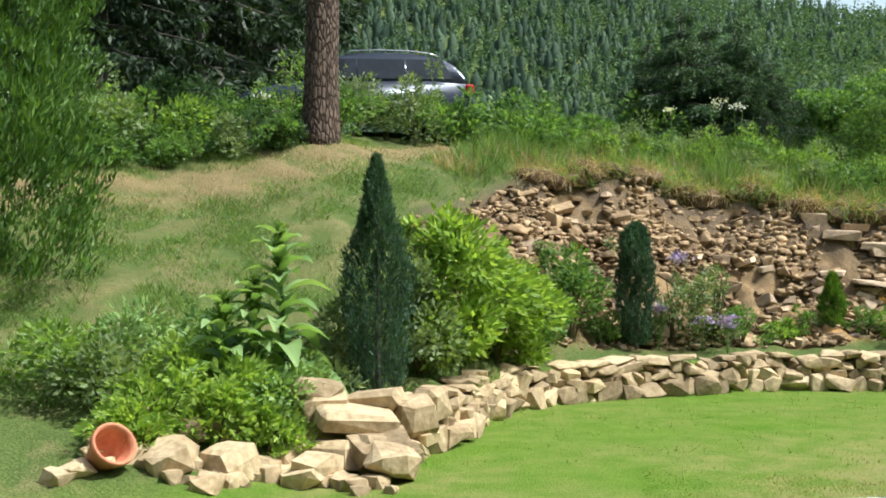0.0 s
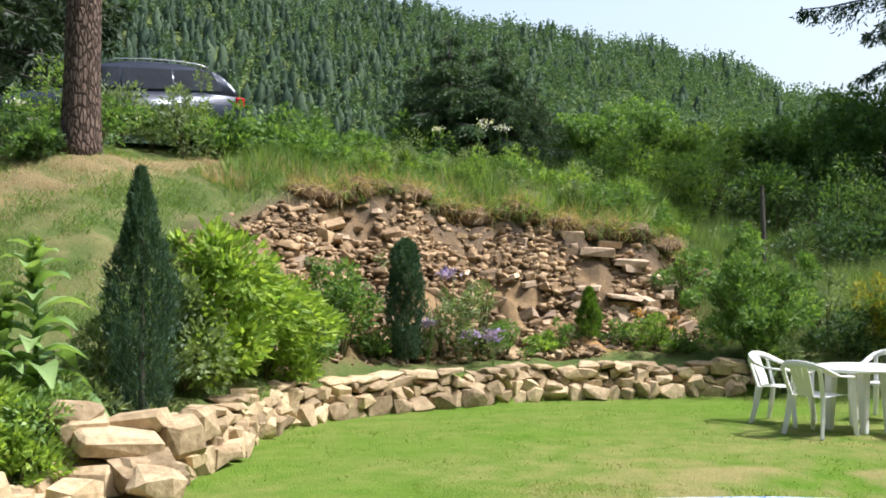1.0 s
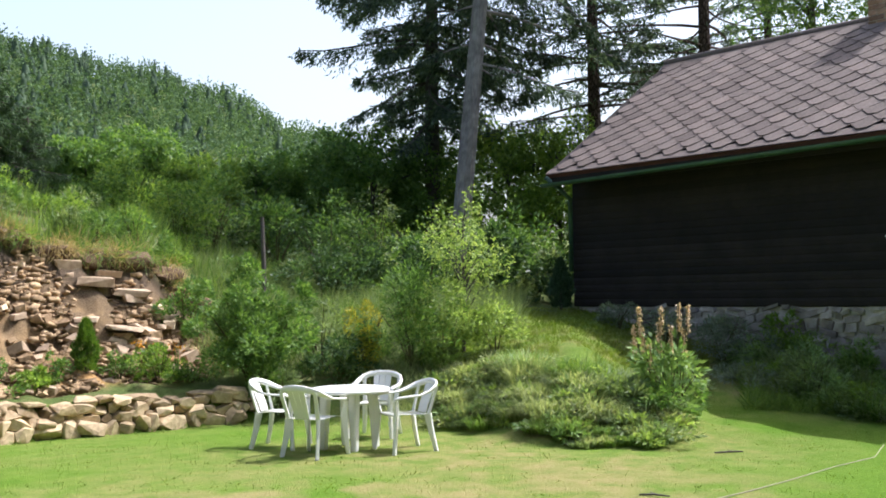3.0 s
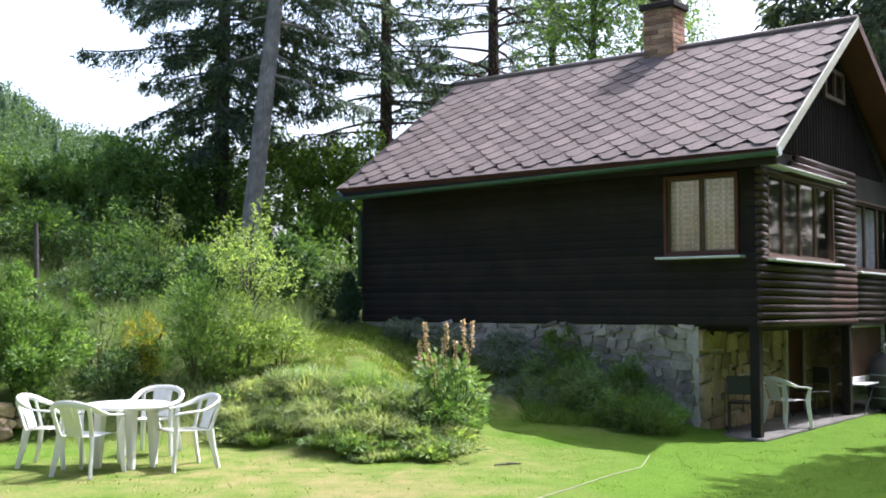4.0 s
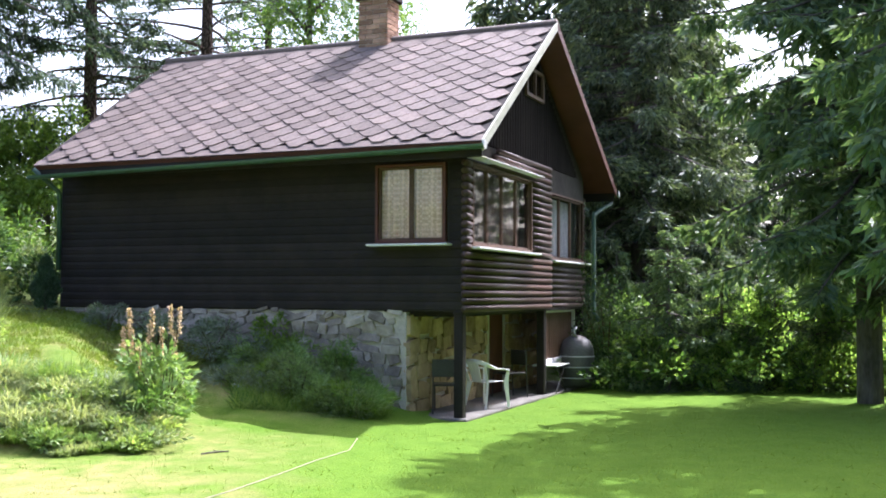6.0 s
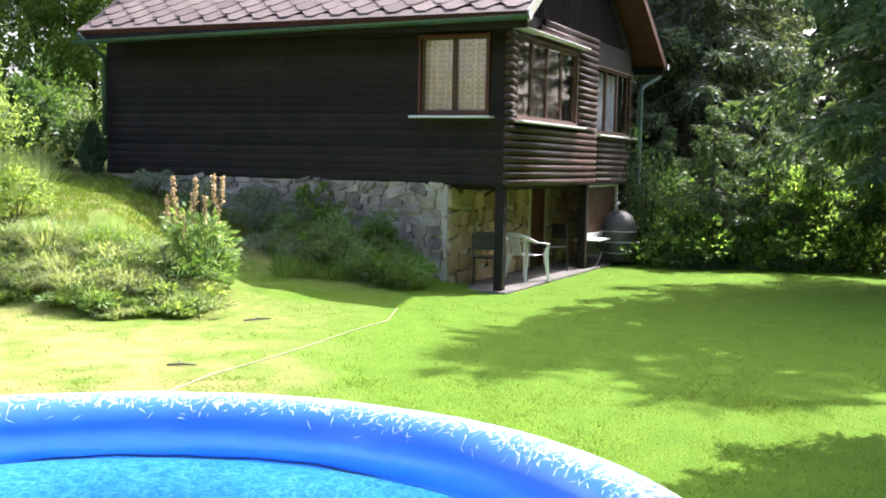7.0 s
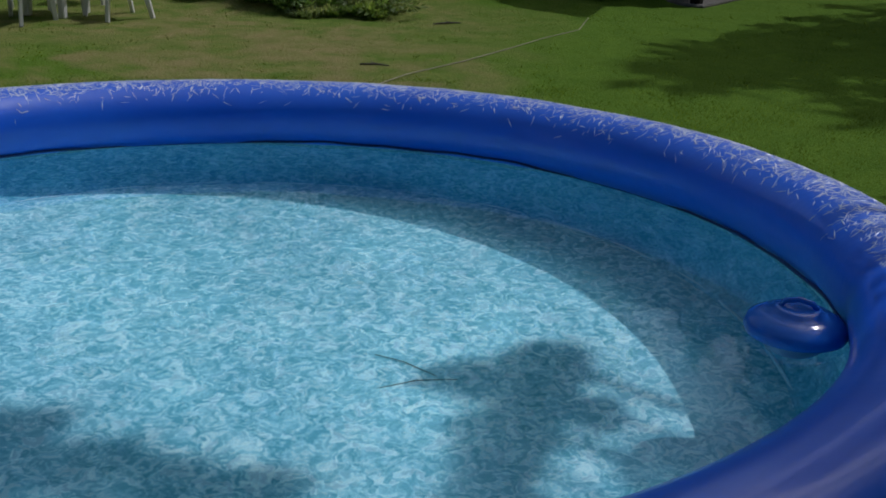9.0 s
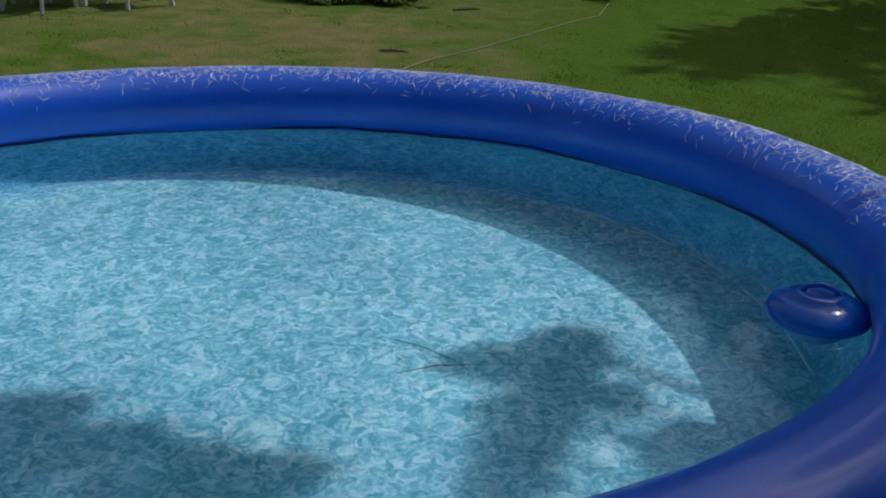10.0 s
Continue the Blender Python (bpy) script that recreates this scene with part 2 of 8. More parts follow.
M["foundation_stone"] = surface("foundation_stone", (0.14, 0.122, 0.105), (0.50, 0.445, 0.39), 0.9, 9, 2, 0.7, 0.2, per="object")
M["foundation_yellow"] = surface("foundation_yellow", (0.24, 0.175, 0.10), (0.50, 0.385, 0.245), 0.9, 9, 2, 0.6, 0.2, per="object")
M["concrete"] = surface("concrete", (0.09, 0.085, 0.075), (0.20, 0.19, 0.17), 0.9, 30, 2, 0.4, 0.2)
M["black_iron"] = surface("black_iron", (0.012, 0.012, 0.013), (0.04, 0.04, 0.042), 0.4, 30, 3, 0.15, 0.5)
M["iron_grey"] = surface("iron_grey", (0.05, 0.05, 0.052), (0.12, 0.12, 0.122), 0.5, 30, 3, 0.15, 0.5)
M["dark_room"] = surface("dark_room", (0.02, 0.018, 0.016), (0.05, 0.045, 0.04), 0.9, 8, 2, 0.1)
M["underlay"] = surface("underlay", (0.02, 0.016, 0.015), (0.045, 0.035, 0.032), 0.9, 20, 2, 0.2)
M["terracotta"] = surface("terracotta", (0.42, 0.15, 0.08), (0.62, 0.28, 0.17), 0.85, 18, 3, 0.3, 0.2)


def lace_material():
    m, nt, b = nodes_of("lace", 0.9, 0.0, 0.1)
    tc = nt.nodes.new("ShaderNodeTexCoord")
    w = nt.nodes.new("ShaderNodeTexVoronoi")
    w.inputs["Scale"].default_value = 12.0
    w.inputs["Randomness"].default_value = 0.15
    nt.links.new(tc.outputs["Object"], w.inputs["Vector"])
    f = tex_noise(nt, 5.0, 3.0)
    col = ramp(nt, w.outputs["Distance"], [(0.2, (0.78, 0.60, 0.51)), (0.42, (0.32, 0.21, 0.16)), (0.72, (0.70, 0.52, 0.44))])
    col = mix(nt, 0.35, col, ramp(nt, f, [(0.3, (0.6, 0.43, 0.34)), (0.7, (0.9, 0.68, 0.56))]))
    nt.links.new(col, b.inputs["Base Color"])
    return m


def glass_material(name="pane_glass"):
    m, nt, b = nodes_of(name, 0.03, 0.0, 0.5)
    t = nt.nodes.new("ShaderNodeBsdfTransparent")
    g = nt.nodes.new("ShaderNodeBsdfGlossy")
    g.inputs["Roughness"].default_value = 0.03
    lw = nt.nodes.new("ShaderNodeLayerWeight")
    pw = nt.nodes.new("ShaderNodeMath")
    pw.operation = "POWER"
    pw.inputs[1].default_value = 3.0
    ml = nt.nodes.new("ShaderNodeMath")
    ml.operation = "MULTIPLY_ADD"
    ml.inputs[1].default_value = 0.35
    ml.inputs[2].default_value = 0.03
    nt.links.new(lw.outputs["Facing"], pw.inputs[0])
    nt.links.new(pw.outputs[0], ml.inputs[0])
    ms = nt.nodes.new("ShaderNodeMixShader")
    nt.links.new(ml.outputs[0], ms.inputs[0])
    nt.links.new(t.outputs[0], ms.inputs[1])
    nt.links.new(g.outputs[0], ms.inputs[2])
    nt.links.new(ms.outputs[0], nt.nodes["Material Output"].inputs[0])
    return m


M["lace"] = lace_material()
M["curtain_brown"] = surface("curtain_brown", (0.07, 0.05, 0.042), (0.20, 0.155, 0.13), 0.9, 30, 4, 0.1, stretch=(3, 3, 0.2))
# curtain with the pane's bluish reflections put into its colour
M["curtain_pale"] = surface("curtain_pale", (0.26, 0.28, 0.32), (0.48, 0.50, 0.55), 0.9, 30, 4, 0.1, stretch=(3, 3, 0.2))
M["glass"] = glass_material()


def ground_material():
    """Lawn, wild grass, dry earth and rubble, blended by what grows where."""
    m, nt, b = nodes_of("ground_cover", 0.95, 0.0, 0.1)
    fine = tex_noise(nt, 45.0, 6.0)
    mid = tex_noise(nt, 3.0, 5.0)
    big = tex_noise(nt, 0.45, 4.0)

    def zone(name):
        a = nt.nodes.new("ShaderNodeAttribute")
        a.attribute_name = name
        return a.outputs["Fac"]

    lawn = ramp(nt, fine, [(0.25, (0.065, 0.13, 0.011)), (0.5, (0.095, 0.178, 0.016)), (0.75, (0.135, 0.23, 0.026))])
    lawn = mix(nt, 0.7, lawn, ramp(nt, mid, [(0.3, (0.78, 0.84, 0.75)), (0.7, (1.15, 1.1, 1.1))]), "MULTIPLY")
    dryish = ramp(nt, fine, [(0.25, (0.16, 0.15, 0.05)), (0.75, (0.34, 0.28, 0.13))])
    patch = mix(nt, 1.0, ramp(nt, big, [(0.32, (0, 0, 0)), (0.56, (0.95, 0.95, 0.95))]), ramp(nt, mid, [(0.35, (0.2, 0.2, 0.2)), (0.65, (1, 1, 1))]), "MULTIPLY")
    patch = mix(nt, 1.0, patch, sunny_part(nt), "MULTIPLY")
    lawn = mix(nt, patch, lawn, dryish)
    lawn = mix(nt, zone("dry"), lawn, dryish)
    wild = ramp(nt, fine, [(0.25, (0.035, 0.06, 0.015)), (0.75, (0.13, 0.17, 0.05))])
    wild = mix(nt, ramp(nt, mid, [(0.5, (0, 0, 0)), (0.75, (0.55, 0.55, 0.55))]), wild, ramp(nt, fine, [(0.3, (0.17, 0.13, 0.07)), (0.7, (0.33, 0.26, 0.14))]))
    earth = ramp(nt, fine, [(0.25, (0.08, 0.055, 0.033)), (0.5, (0.21, 0.15, 0.088)), (0.75, (0.40, 0.30, 0.18))])
    earth = mix(nt, 0.45, earth, ramp(nt, mid, [(0.35, (0.07, 0.048, 0.03)), (0.65, (0.40, 0.26, 0.12))]))
    straw = ramp(nt, fine, [(0.25, (0.10, 0.078, 0.038)), (0.75, (0.31, 0.24, 0.12))])
    col = mix(nt, zone("wild"), lawn, wild)
    col = mix(nt, zone("straw"), col, straw)
    ochre = ramp(nt, fine, [(0.25, (0.26, 0.135, 0.05)), (0.75, (0.56, 0.34, 0.14))])
    roots = ramp(nt, fine, [(0.25, (0.05, 0.037, 0.028)), (0.75, (0.20, 0.15, 0.105))])
    earth = mix(nt, zone("ochre"), earth, ochre)
    earth = mix(nt, zone("roots"), earth, roots)
    col = mix(nt, zone("earth"), col, earth)
    nt.links.new(col, b.inputs["Base Color"])
    bump(nt, b, fine, 0.8, 0.03)
    return m


M["ground"] = ground_material()


def lawn_blades():
    """Grass blades that yellow over the same dry patches as the ground below."""
    m = leaf_material("grass_lawn", (0.10, 0.18, 0.016), (0.208, 0.295, 0.038), 0.45)
    nt = m.node_tree
    b = nt.nodes["Principled BSDF"]
    col = b.inputs["Base Color"].links[0].from_socket
    big, mid = tex_noise(nt, 0.45, 4.0), tex_noise(nt, 3.0, 5.0)
    patch = mix(nt, 1.0, ramp(nt, big, [(0.32, (0, 0, 0)), (0.56, (0.95, 0.95, 0.95))]), ramp(nt, mid, [(0.35, (0.2, 0.2, 0.2)), (0.62, (1, 1, 1))]), "MULTIPLY")
    patch = mix(nt, 1.0, patch, sunny_part(nt), "MULTIPLY")
    nt.links.new(mix(nt, patch, col, (0.27, 0.215, 0.085)), b.inputs["Base Color"])
    return m


M["grass_lawn"] = lawn_blades()


# ---- mesh helpers ----
def mesh_np(name, verts, faces, mat, smooth=False):
    """A mesh from an array of vertices and an array of equal faces."""
    verts, faces = np.asarray(verts, np.float32), np.asarray(faces, np.int32)
    me = bpy.data.meshes.new(name)
    n, k = faces.shape
    me.vertices.add(len(verts))
    me.vertices.foreach_set("co", verts.ravel())
    me.loops.add(n * k)
    me.loops.foreach_set("vertex_index", faces.ravel())
    me.polygons.add(n)
    me.polygons.foreach_set("loop_start", np.arange(0, n * k, k, dtype=np.int32))
    if smooth:
        me.polygons.foreach_set("use_smooth", np.ones(n, dtype=bool))
    me.update(calc_edges=True)
    me.materials.append(mat)
    return me


def child(name, mesh, parent, label=""):
    ob = new(name, mesh)
    ob.parent = parent
    if label:
        ob["label"] = label
    return ob


def part(name, bm, mat, parent, label="", smooth=False):
    me = bpy.data.meshes.new(name)
    if smooth:
        for f in bm.faces:
            f.smooth = True
    bm.normal_update()
    bm.to_mesh(me)
    bm.free()
    me.materials.append(mat)
    return child(name, me, parent, label)


def thing(name, label, category, group="", m=None, kind=""):
    ob = new(name)
    ob.empty_display_size = 0.1
    if m is not None:
        ob.matrix_basis = m
    return tagged(ob, label, category, group, kind)


def box(bm, lo, hi, bevel=0.0, m=None):
    lo, hi = Vector(lo), Vector(hi)
    vs = bmesh.ops.create_cube(bm, size=1.0)["verts"]
    for v in vs:
        v.co = Vector([(lo[i] + hi[i]) / 2 + v.co[i] * (hi[i] - lo[i]) for i in range(3)])
    if bevel:
        es = list({e for v in vs for e in v.link_edges})
        r = bmesh.ops.bevel(bm, geom=es, offset=bevel, segments=1, affect="EDGES")
        vs = list({v for f in r["faces"] for v in f.verts} | {v for v in vs if v.is_valid})
    if m is not None:
        bmesh.ops.transform(bm, matrix=m, verts=vs)
    return vs


def tube(bm, pts, radii, sides=8, cap=True):
    """A round bar along points, with a radius at each."""
    rings = []
    pts = [Vector(p) for p in pts]
    for i, p in enumerate(pts):
        d = (pts[min(i + 1, len(pts) - 1)] - pts[max(i - 1, 0)]).normalized()
        a = d.orthogonal().normalized() if i == 0 else (rings[-1][1] - d * rings[-1][1].dot(d)).normalized()
        b = d.cross(a)
        r = radii[i] if isinstance(radii, (list, tuple)) else radii
        rings.append(([bm.verts.new(p + r * (math.cos(t) * a + math.sin(t) * b)) for t in [2 * math.pi * k / sides for k in range(sides)]], a))
    for (r0, _), (r1, _) in zip(rings, rings[1:]):
        for k in range(sides):
            bm.faces.new((r0[k], r0[(k + 1) % sides], r1[(k + 1) % sides], r1[k]))
    if cap:
        bm.faces.new(rings[0][0][::-1])
        bm.faces.new(rings[-1][0])


def lathe(bm, profile, sides=24, centre=(0, 0, 0)):
    rings = []
    for r, z in profile:
        rings.append([bm.verts.new((centre[0] + r * math.cos(2 * math.pi * k / sides), centre[1] + r * math.sin(2 * math.pi * k / sides), centre[2] + z)) for k in range(sides)])
    for a, b in zip(rings, rings[1:]):
        for k in range(sides):
            bm.faces.new((a[k], a[(k + 1) % sides], b[(k + 1) % sides], b[k]))
    return rings


def leaves(rng, pos, axis, length, width, fold=0.25):
    """Diamond leaves, each its own island: at pos, pointing along axis. Returns vertices and faces."""
    n = len(pos)
    axis = axis / np.maximum(np.linalg.norm(axis, axis=1, keepdims=True), 1e-6)
    side = np.cross(axis, rng.normal(size=(n, 3)))
    side /= np.maximum(np.linalg.norm(side, axis=1, keepdims=True), 1e-6)
    nrm = np.cross(axis, side)
    length, width = np.broadcast_to(length, n)[:, None], np.broadcast_to(width, n)[:, None]
    v = np.empty((n, 4, 3))
    v[:, 0] = pos
    v[:, 1] = pos + axis * length * 0.45 + side * width * 0.5 + nrm * width * fold
    v[:, 2] = pos + axis * length - nrm * width * fold * 0.6
    v[:, 3] = pos + axis * length * 0.45 - side * width * 0.5 + nrm * width * fold
    return v.reshape(-1, 3), np.arange(4 * n).reshape(n, 4)


def directions(rng, n, up=0.0):
    d = rng.normal(size=(n, 3))
    d /= np.linalg.norm(d, axis=1, keepdims=True)
    d[:, 2] += up
    return d / np.linalg.norm(d, axis=1, keepdims=True)


# ---- ground ----
# heights along rays from the pool's edge: azimuth (degrees from +y to +x): (range, height) ...
PROFILES = [
    (-180, (0, 0, 12, 0, 40, 0.5, 200, 4, 900, 30)),
    (-60, (0, 0, 7, 0, 20, 2.6, 60, 9, 900, 60)),
    (-14, (0, 0, 7.6, 0.0, 9.6, 0.5, 17.5, 3.3, 22, 4.2, 60, 4.6, 170, 6, 420, 130, 1500, 40)),
    (-5, (0, 0, 8.7, 0.0, 9.3, 0.32, 10.4, 0.5, 17.5, 3.7, 22, 4.35, 60, 4.6, 170, 6, 420, 127, 1500, 40)),
    (0, (0, 0, 9.3, 0.0, 9.7, 0.36, 11.2, 0.5, 16.6, 3.1, 22, 4.35, 60, 4.6, 170, 6, 420, 123, 1500, 40)),
    (5, (0, 0, 11.7, 0.0, 12.1, 0.4, 13.2, 0.55, 16.5, 3.0, 19, 3.6, 26, 4.2, 60, 4.6, 170, 6, 420, 112.5, 1500, 40)),
    (10, (0, 0, 13.2, 0.0, 13.6, 0.42, 14.7, 0.55, 17.2, 3.1, 19.5, 3.6, 26, 4.2, 60, 4.6, 170, 6, 420, 105, 1500, 40)),
    (17, (0, 0, 14.2, 0.0, 14.6, 0.45, 15.8, 0.6, 17.9, 2.75, 20, 3.5, 26, 4.0, 60, 4.6, 170, 6, 420, 94.5, 1500, 40)),
    (24, (0, 0, 14.9, 0.0, 15.3, 0.45, 16.4, 0.6, 18.4, 2.5, 21, 3.2, 28, 3.8, 60, 4.4, 170, 6, 420, 86, 1500, 40)),
    (28, (0, 0, 15.4, 0.0, 15.8, 0.45, 17.2, 0.7, 20, 2.1, 24, 2.9, 60, 4, 170, 6, 420, 78, 1500, 40)),
    (33, (0, 0, 15.0, 0.0, 15.6, 0.4, 18, 1.0, 24, 2.4, 60, 3.4, 170, 5, 420, 62, 1500, 30)),
    (41, (0, 0, 14.0, 0.0, 14.6, 0.24, 16.0, 0.85, 17.5, 1.35, 21, 1.7, 28, 2.4, 60, 4.5, 420, 30, 1500, 20)),
    (47, (0, 0, 12.5, 0.0, 13.1, 0.2, 15.0, 0.88, 16.0, 1.05, 18, 1.32, 20.5, 1.5, 30, 2.0, 60, 4, 420, 25, 1500, 20)),
    (51, (0, 0, 12.3, 0.0, 13.0, 0.15, 14.5, 0.42, 18, 1.0, 20, 1.25, 30, 1.8, 60, 3, 420, 20, 1500, 20)),
    (55, (0, 0, 13.0, 0.0, 15, 0.12, 18.3, 0.85, 30, 1.2, 60, 2, 420, 15, 1500, 20)),
    (61, (0, 0, 14.0, -0.02, 17, 0.25, 30, 0.6, 420, 12, 1500, 20)),
    (68, (0, 0, 10, 0, 16, -0.15, 30, -0.2, 420, 10, 1500, 20)),
    (90, (0, 0, 10, 0, 20, -0.12, 40, 0.0, 420, 10, 1500, 20)),
    (140, (0, 0, 12, 0, 40, 0.3, 420, 8, 1500, 20)),
    (180, (0, 0, 12, 0, 40, 0.5, 200, 4, 900, 30)),
]


WALL_LINE = [(-0.95, 8.95), (-0.45, 9.1), (0.0, 9.35), (0.35, 10.1), (0.68, 11.1), (0.98, 12.0), (1.6, 12.62), (2.72, 13.2), (3.9, 13.5), (4.85, 13.78), (5.9, 13.65), (7.1, 13.6), (7.8, 13.4)]
WALL_AZ = [math.degrees(math.atan2(x, y)) for x, y in WALL_LINE]
WALL_R = [math.hypot(x, y) for x, y in WALL_LINE]


def ground_z(x, y):
    """The lie of the land at x, y (arrays or numbers)."""
    x, y = np.atleast_1d(np.asarray(x, float)), np.atleast_1d(np.asarray(y, float))
    az, r = np.degrees(np.arctan2(x, y)), np.hypot(x, y)
    az0 = np.array([p[0] for p in PROFILES], float)
    h = np.array([np.interp(r, p[1][0::2], p[1][1::2]) for p in PROFILES])
    i = np.clip(np.searchsorted(az0, az) - 1, 0, len(az0) - 2)
    f = np.clip((az - az0[i]) / (az0[i + 1] - az0[i]), 0, 1)
    f = f * f * (3 - 2 * f)
    k = np.arange(len(r))
    z = h[i, k] * (1 - f) + h[i + 1, k] * f
    # level lawn up to the dry-stone wall, filled ground behind it
    wr = np.interp(az, WALL_AZ, WALL_R)
    by_wall = np.clip((az + 8) / 2, 0, 1) * np.clip((33 - az) / 2, 0, 1)
    step = np.clip((r - wr - 0.02) / 0.14, 0, 1)
    zw = np.where(r < wr + 2.5, np.maximum(z * step, 0.40 * step), z)
    return z * (1 - by_wall) + zw * by_wall


def at(az, r, dz=0.0):
    """A point on the ground at azimuth az and range r from the pool's edge."""
    x, y = r * math.sin(radians(az)), r * math.cos(radians(az))
    return Vector((x, y, float(ground_z(x, y)[0]) + dz))


def band(v, a, b, soft):
    return np.clip((v - a) / soft, 0, 1) * np.clip((b - v) / soft, 0, 1)


def lawn_limit(az):
    """The range at which the mown lawn ends."""
    on_wall = np.interp(az, WALL_AZ, WALL_R)
    return np.where((az > WALL_AZ[0]) & (az < 31), on_wall, plain_limit(az))


def plain_limit(az):
    return np.interp(az, [-60, -14, -5, 0, 5, 10, 17, 24, 28, 33, 41, 47, 51, 52.2, 53.4, 54.5, 56.5, 62, 70, 80, 92, 140],
                     [7.0, 7.6, 8.8, 9.3, 11.7, 13.2, 14.2, 14.9, 15.4, 15.0, 14.2, 12.7, 12.5, 12.9, 14.2, 16.3, 17.5, 16.6, 22, 22, 22.5, 20])


# the bare rubble: its foot and its rim, by azimuth
ROCK_AZ = [-2, 5, 10, 17, 24, 28]
ROCK_FOOT = [12.4, 12.9, 14.2, 15.0, 15.9, 16.5]
ROCK_RIM = [14.8, 16.6, 17.4, 18.0, 18.4, 18.6]


def path_middle(az):
    """The range of the trodden path that climbs past the pine."""
    return np.interp(az, [-30, -15, -7, -3, 0.5, 4, 7], [15.7, 16.0, 16.25, 17.2, 19.0, 20.3, 21.2])


def build_ground():
    azs = np.concatenate([np.arange(-180, -22, 4.0), np.arange(-22, 96, 0.4), np.arange(96, 180.1, 4.0)])
    rs = np.concatenate([[0.0], np.arange(0.3, 9, 0.5), np.arange(9, 22, 0.13), np.arange(22, 40, 0.8), np.geomspace(40, 1500, 40)])
    A, Rr = np.meshgrid(azs, rs, indexing="ij")
    X, Y = Rr * np.sin(np.radians(A)), Rr * np.cos(np.radians(A))
    Z = ground_z(X.ravel(), Y.ravel()).reshape(X.shape)
    rock = rockiness(A, Rr)
    nz = np.array([noise.fractal((float(a), float(b), 0.0), 0.7, 2.1, 5) for a, b in zip((X * 1.6).ravel(), (Y * 1.6).ravel())]).reshape(X.shape)
    wildness = np.clip((Rr - lawn_limit(A)) / 0.5, 0, 1)
    crag = np.array([noise.ridged_multi_fractal((float(a), float(b), 7.0), 0.9, 2.2, 5, 0.9, 2.0) for a, b in zip((X * 1.7).ravel(), (Y * 1.7).ravel())]).reshape(X.shape)
    Z = Z + nz * (0.012 + 0.05 * wildness * (Rr < 60) + 0.15 * rock) + (crag - 1.2) * 0.17 * rock
    foot = np.interp(A, ROCK_AZ, ROCK_FOOT)
    rim = np.interp(A, ROCK_AZ, ROCK_RIM)
    ochre = band(A, 17.5, 29, 3) * np.clip((foot + 1.0 - Rr) / 0.7, 0, 1) * np.clip(0.75 + 1.2 * nz, 0, 1)
    roots = np.clip((Rr - rim + 1.25) / 0.8, 0, 1) * np.clip(0.8 + 1.5 * nz, 0, 1)
    V = np.stack([X, Y, Z], -1).reshape(-1, 3)
    na, nr = len(azs), len(rs)
    i, j = np.meshgrid(np.arange(na - 1), np.arange(nr - 1), indexing="ij")
    q = (i * nr + j).ravel()
    F = np.stack([q, q + 1, q + nr + 1, q + nr], -1)[:, ::-1]
    me = mesh_np("ground", V, F, M["ground"], True)
    straw = band(A, -60, 6.5, 2.5) * np.clip((1.15 - np.abs(Rr - path_middle(A))) / 0.6, 0, 1) * np.clip(0.85 + 1.1 * nz, 0, 1)
    straw = np.maximum(straw, 0.35 * band(A, -40, 1, 2) * band(Rr, 10.0, 16.0, 1.5) * np.clip(0.25 + 1.6 * nz, 0, 1))
    mown_top = band(A, 39, 57, 2) * np.clip((Rr - lawn_limit(A) - 1.0) / 0.6, 0, 1) * (Rr < 19)
    dry = band(A, 20, 62, 8) * band(Rr, 6.0, 11.5, 1.5) * np.clip(0.35 + 1.4 * nz, 0, 1) * 0.85
    for name, v in (("wild", wildness * (1 - 0.85 * mown_top)), ("earth", np.clip(rock * 1.3, 0, 1)), ("straw", straw), ("dry", dry), ("ochre", ochre), ("roots", roots)):
        a = me.attributes.new(name, "FLOAT", "POINT")
        a.data.foreach_set("value", np.asarray(v, np.float32).ravel())
    return tagged(new("ground", me), "mown lawn with dry patches rising to a wild grassy bank", "ground", kind="structure")


def rockiness(az, r):
    """Where the bank is bare rubble: between the planted terrace and the grassy top."""
    foot, top = np.interp(az, ROCK_AZ, ROCK_FOOT), np.interp(az, ROCK_AZ, ROCK_RIM)
    return np.clip((r - foot) / 0.5, 0, 1) * np.clip((top - r) / 0.4, 0, 1) * np.clip((az + 1.5) / 3, 0, 1) * np.clip((28.5 - az) / 2.5, 0, 1)


build_ground()

# ---- cottage ----
HX0, HX1, HY0, HY1 = 15.05, 22.05, 5.98, 13.9   # outer wall planes
WOOD_Z, EAVE_Z, RIDGE_X, RIDGE_Z = 1.53, 4.05, 18.38, 6.70
RX0, RX1, RY0, RY1 = 14.58, 22.9, 5.5, 14.12    # roof edges
SLOPE = math.atan2(RIDGE_Z - EAVE_Z, RIDGE_X - RX0)


def chunk(rng, q, flat):
    """An angular rock: a few cut corners."""
    bm = bmesh.new()
    pts = directions(rng, 11) * np.array([q, q * 0.8, q * flat]) * rng.uniform(0.75, 1.1, (11, 1))
    for p in pts:
        bm.verts.new(p)
    bmesh.ops.convex_hull(bm, input=bm.verts)
    for v in [v for v in bm.verts if not v.link_faces]:
        bm.verts.remove(v)
    return bm


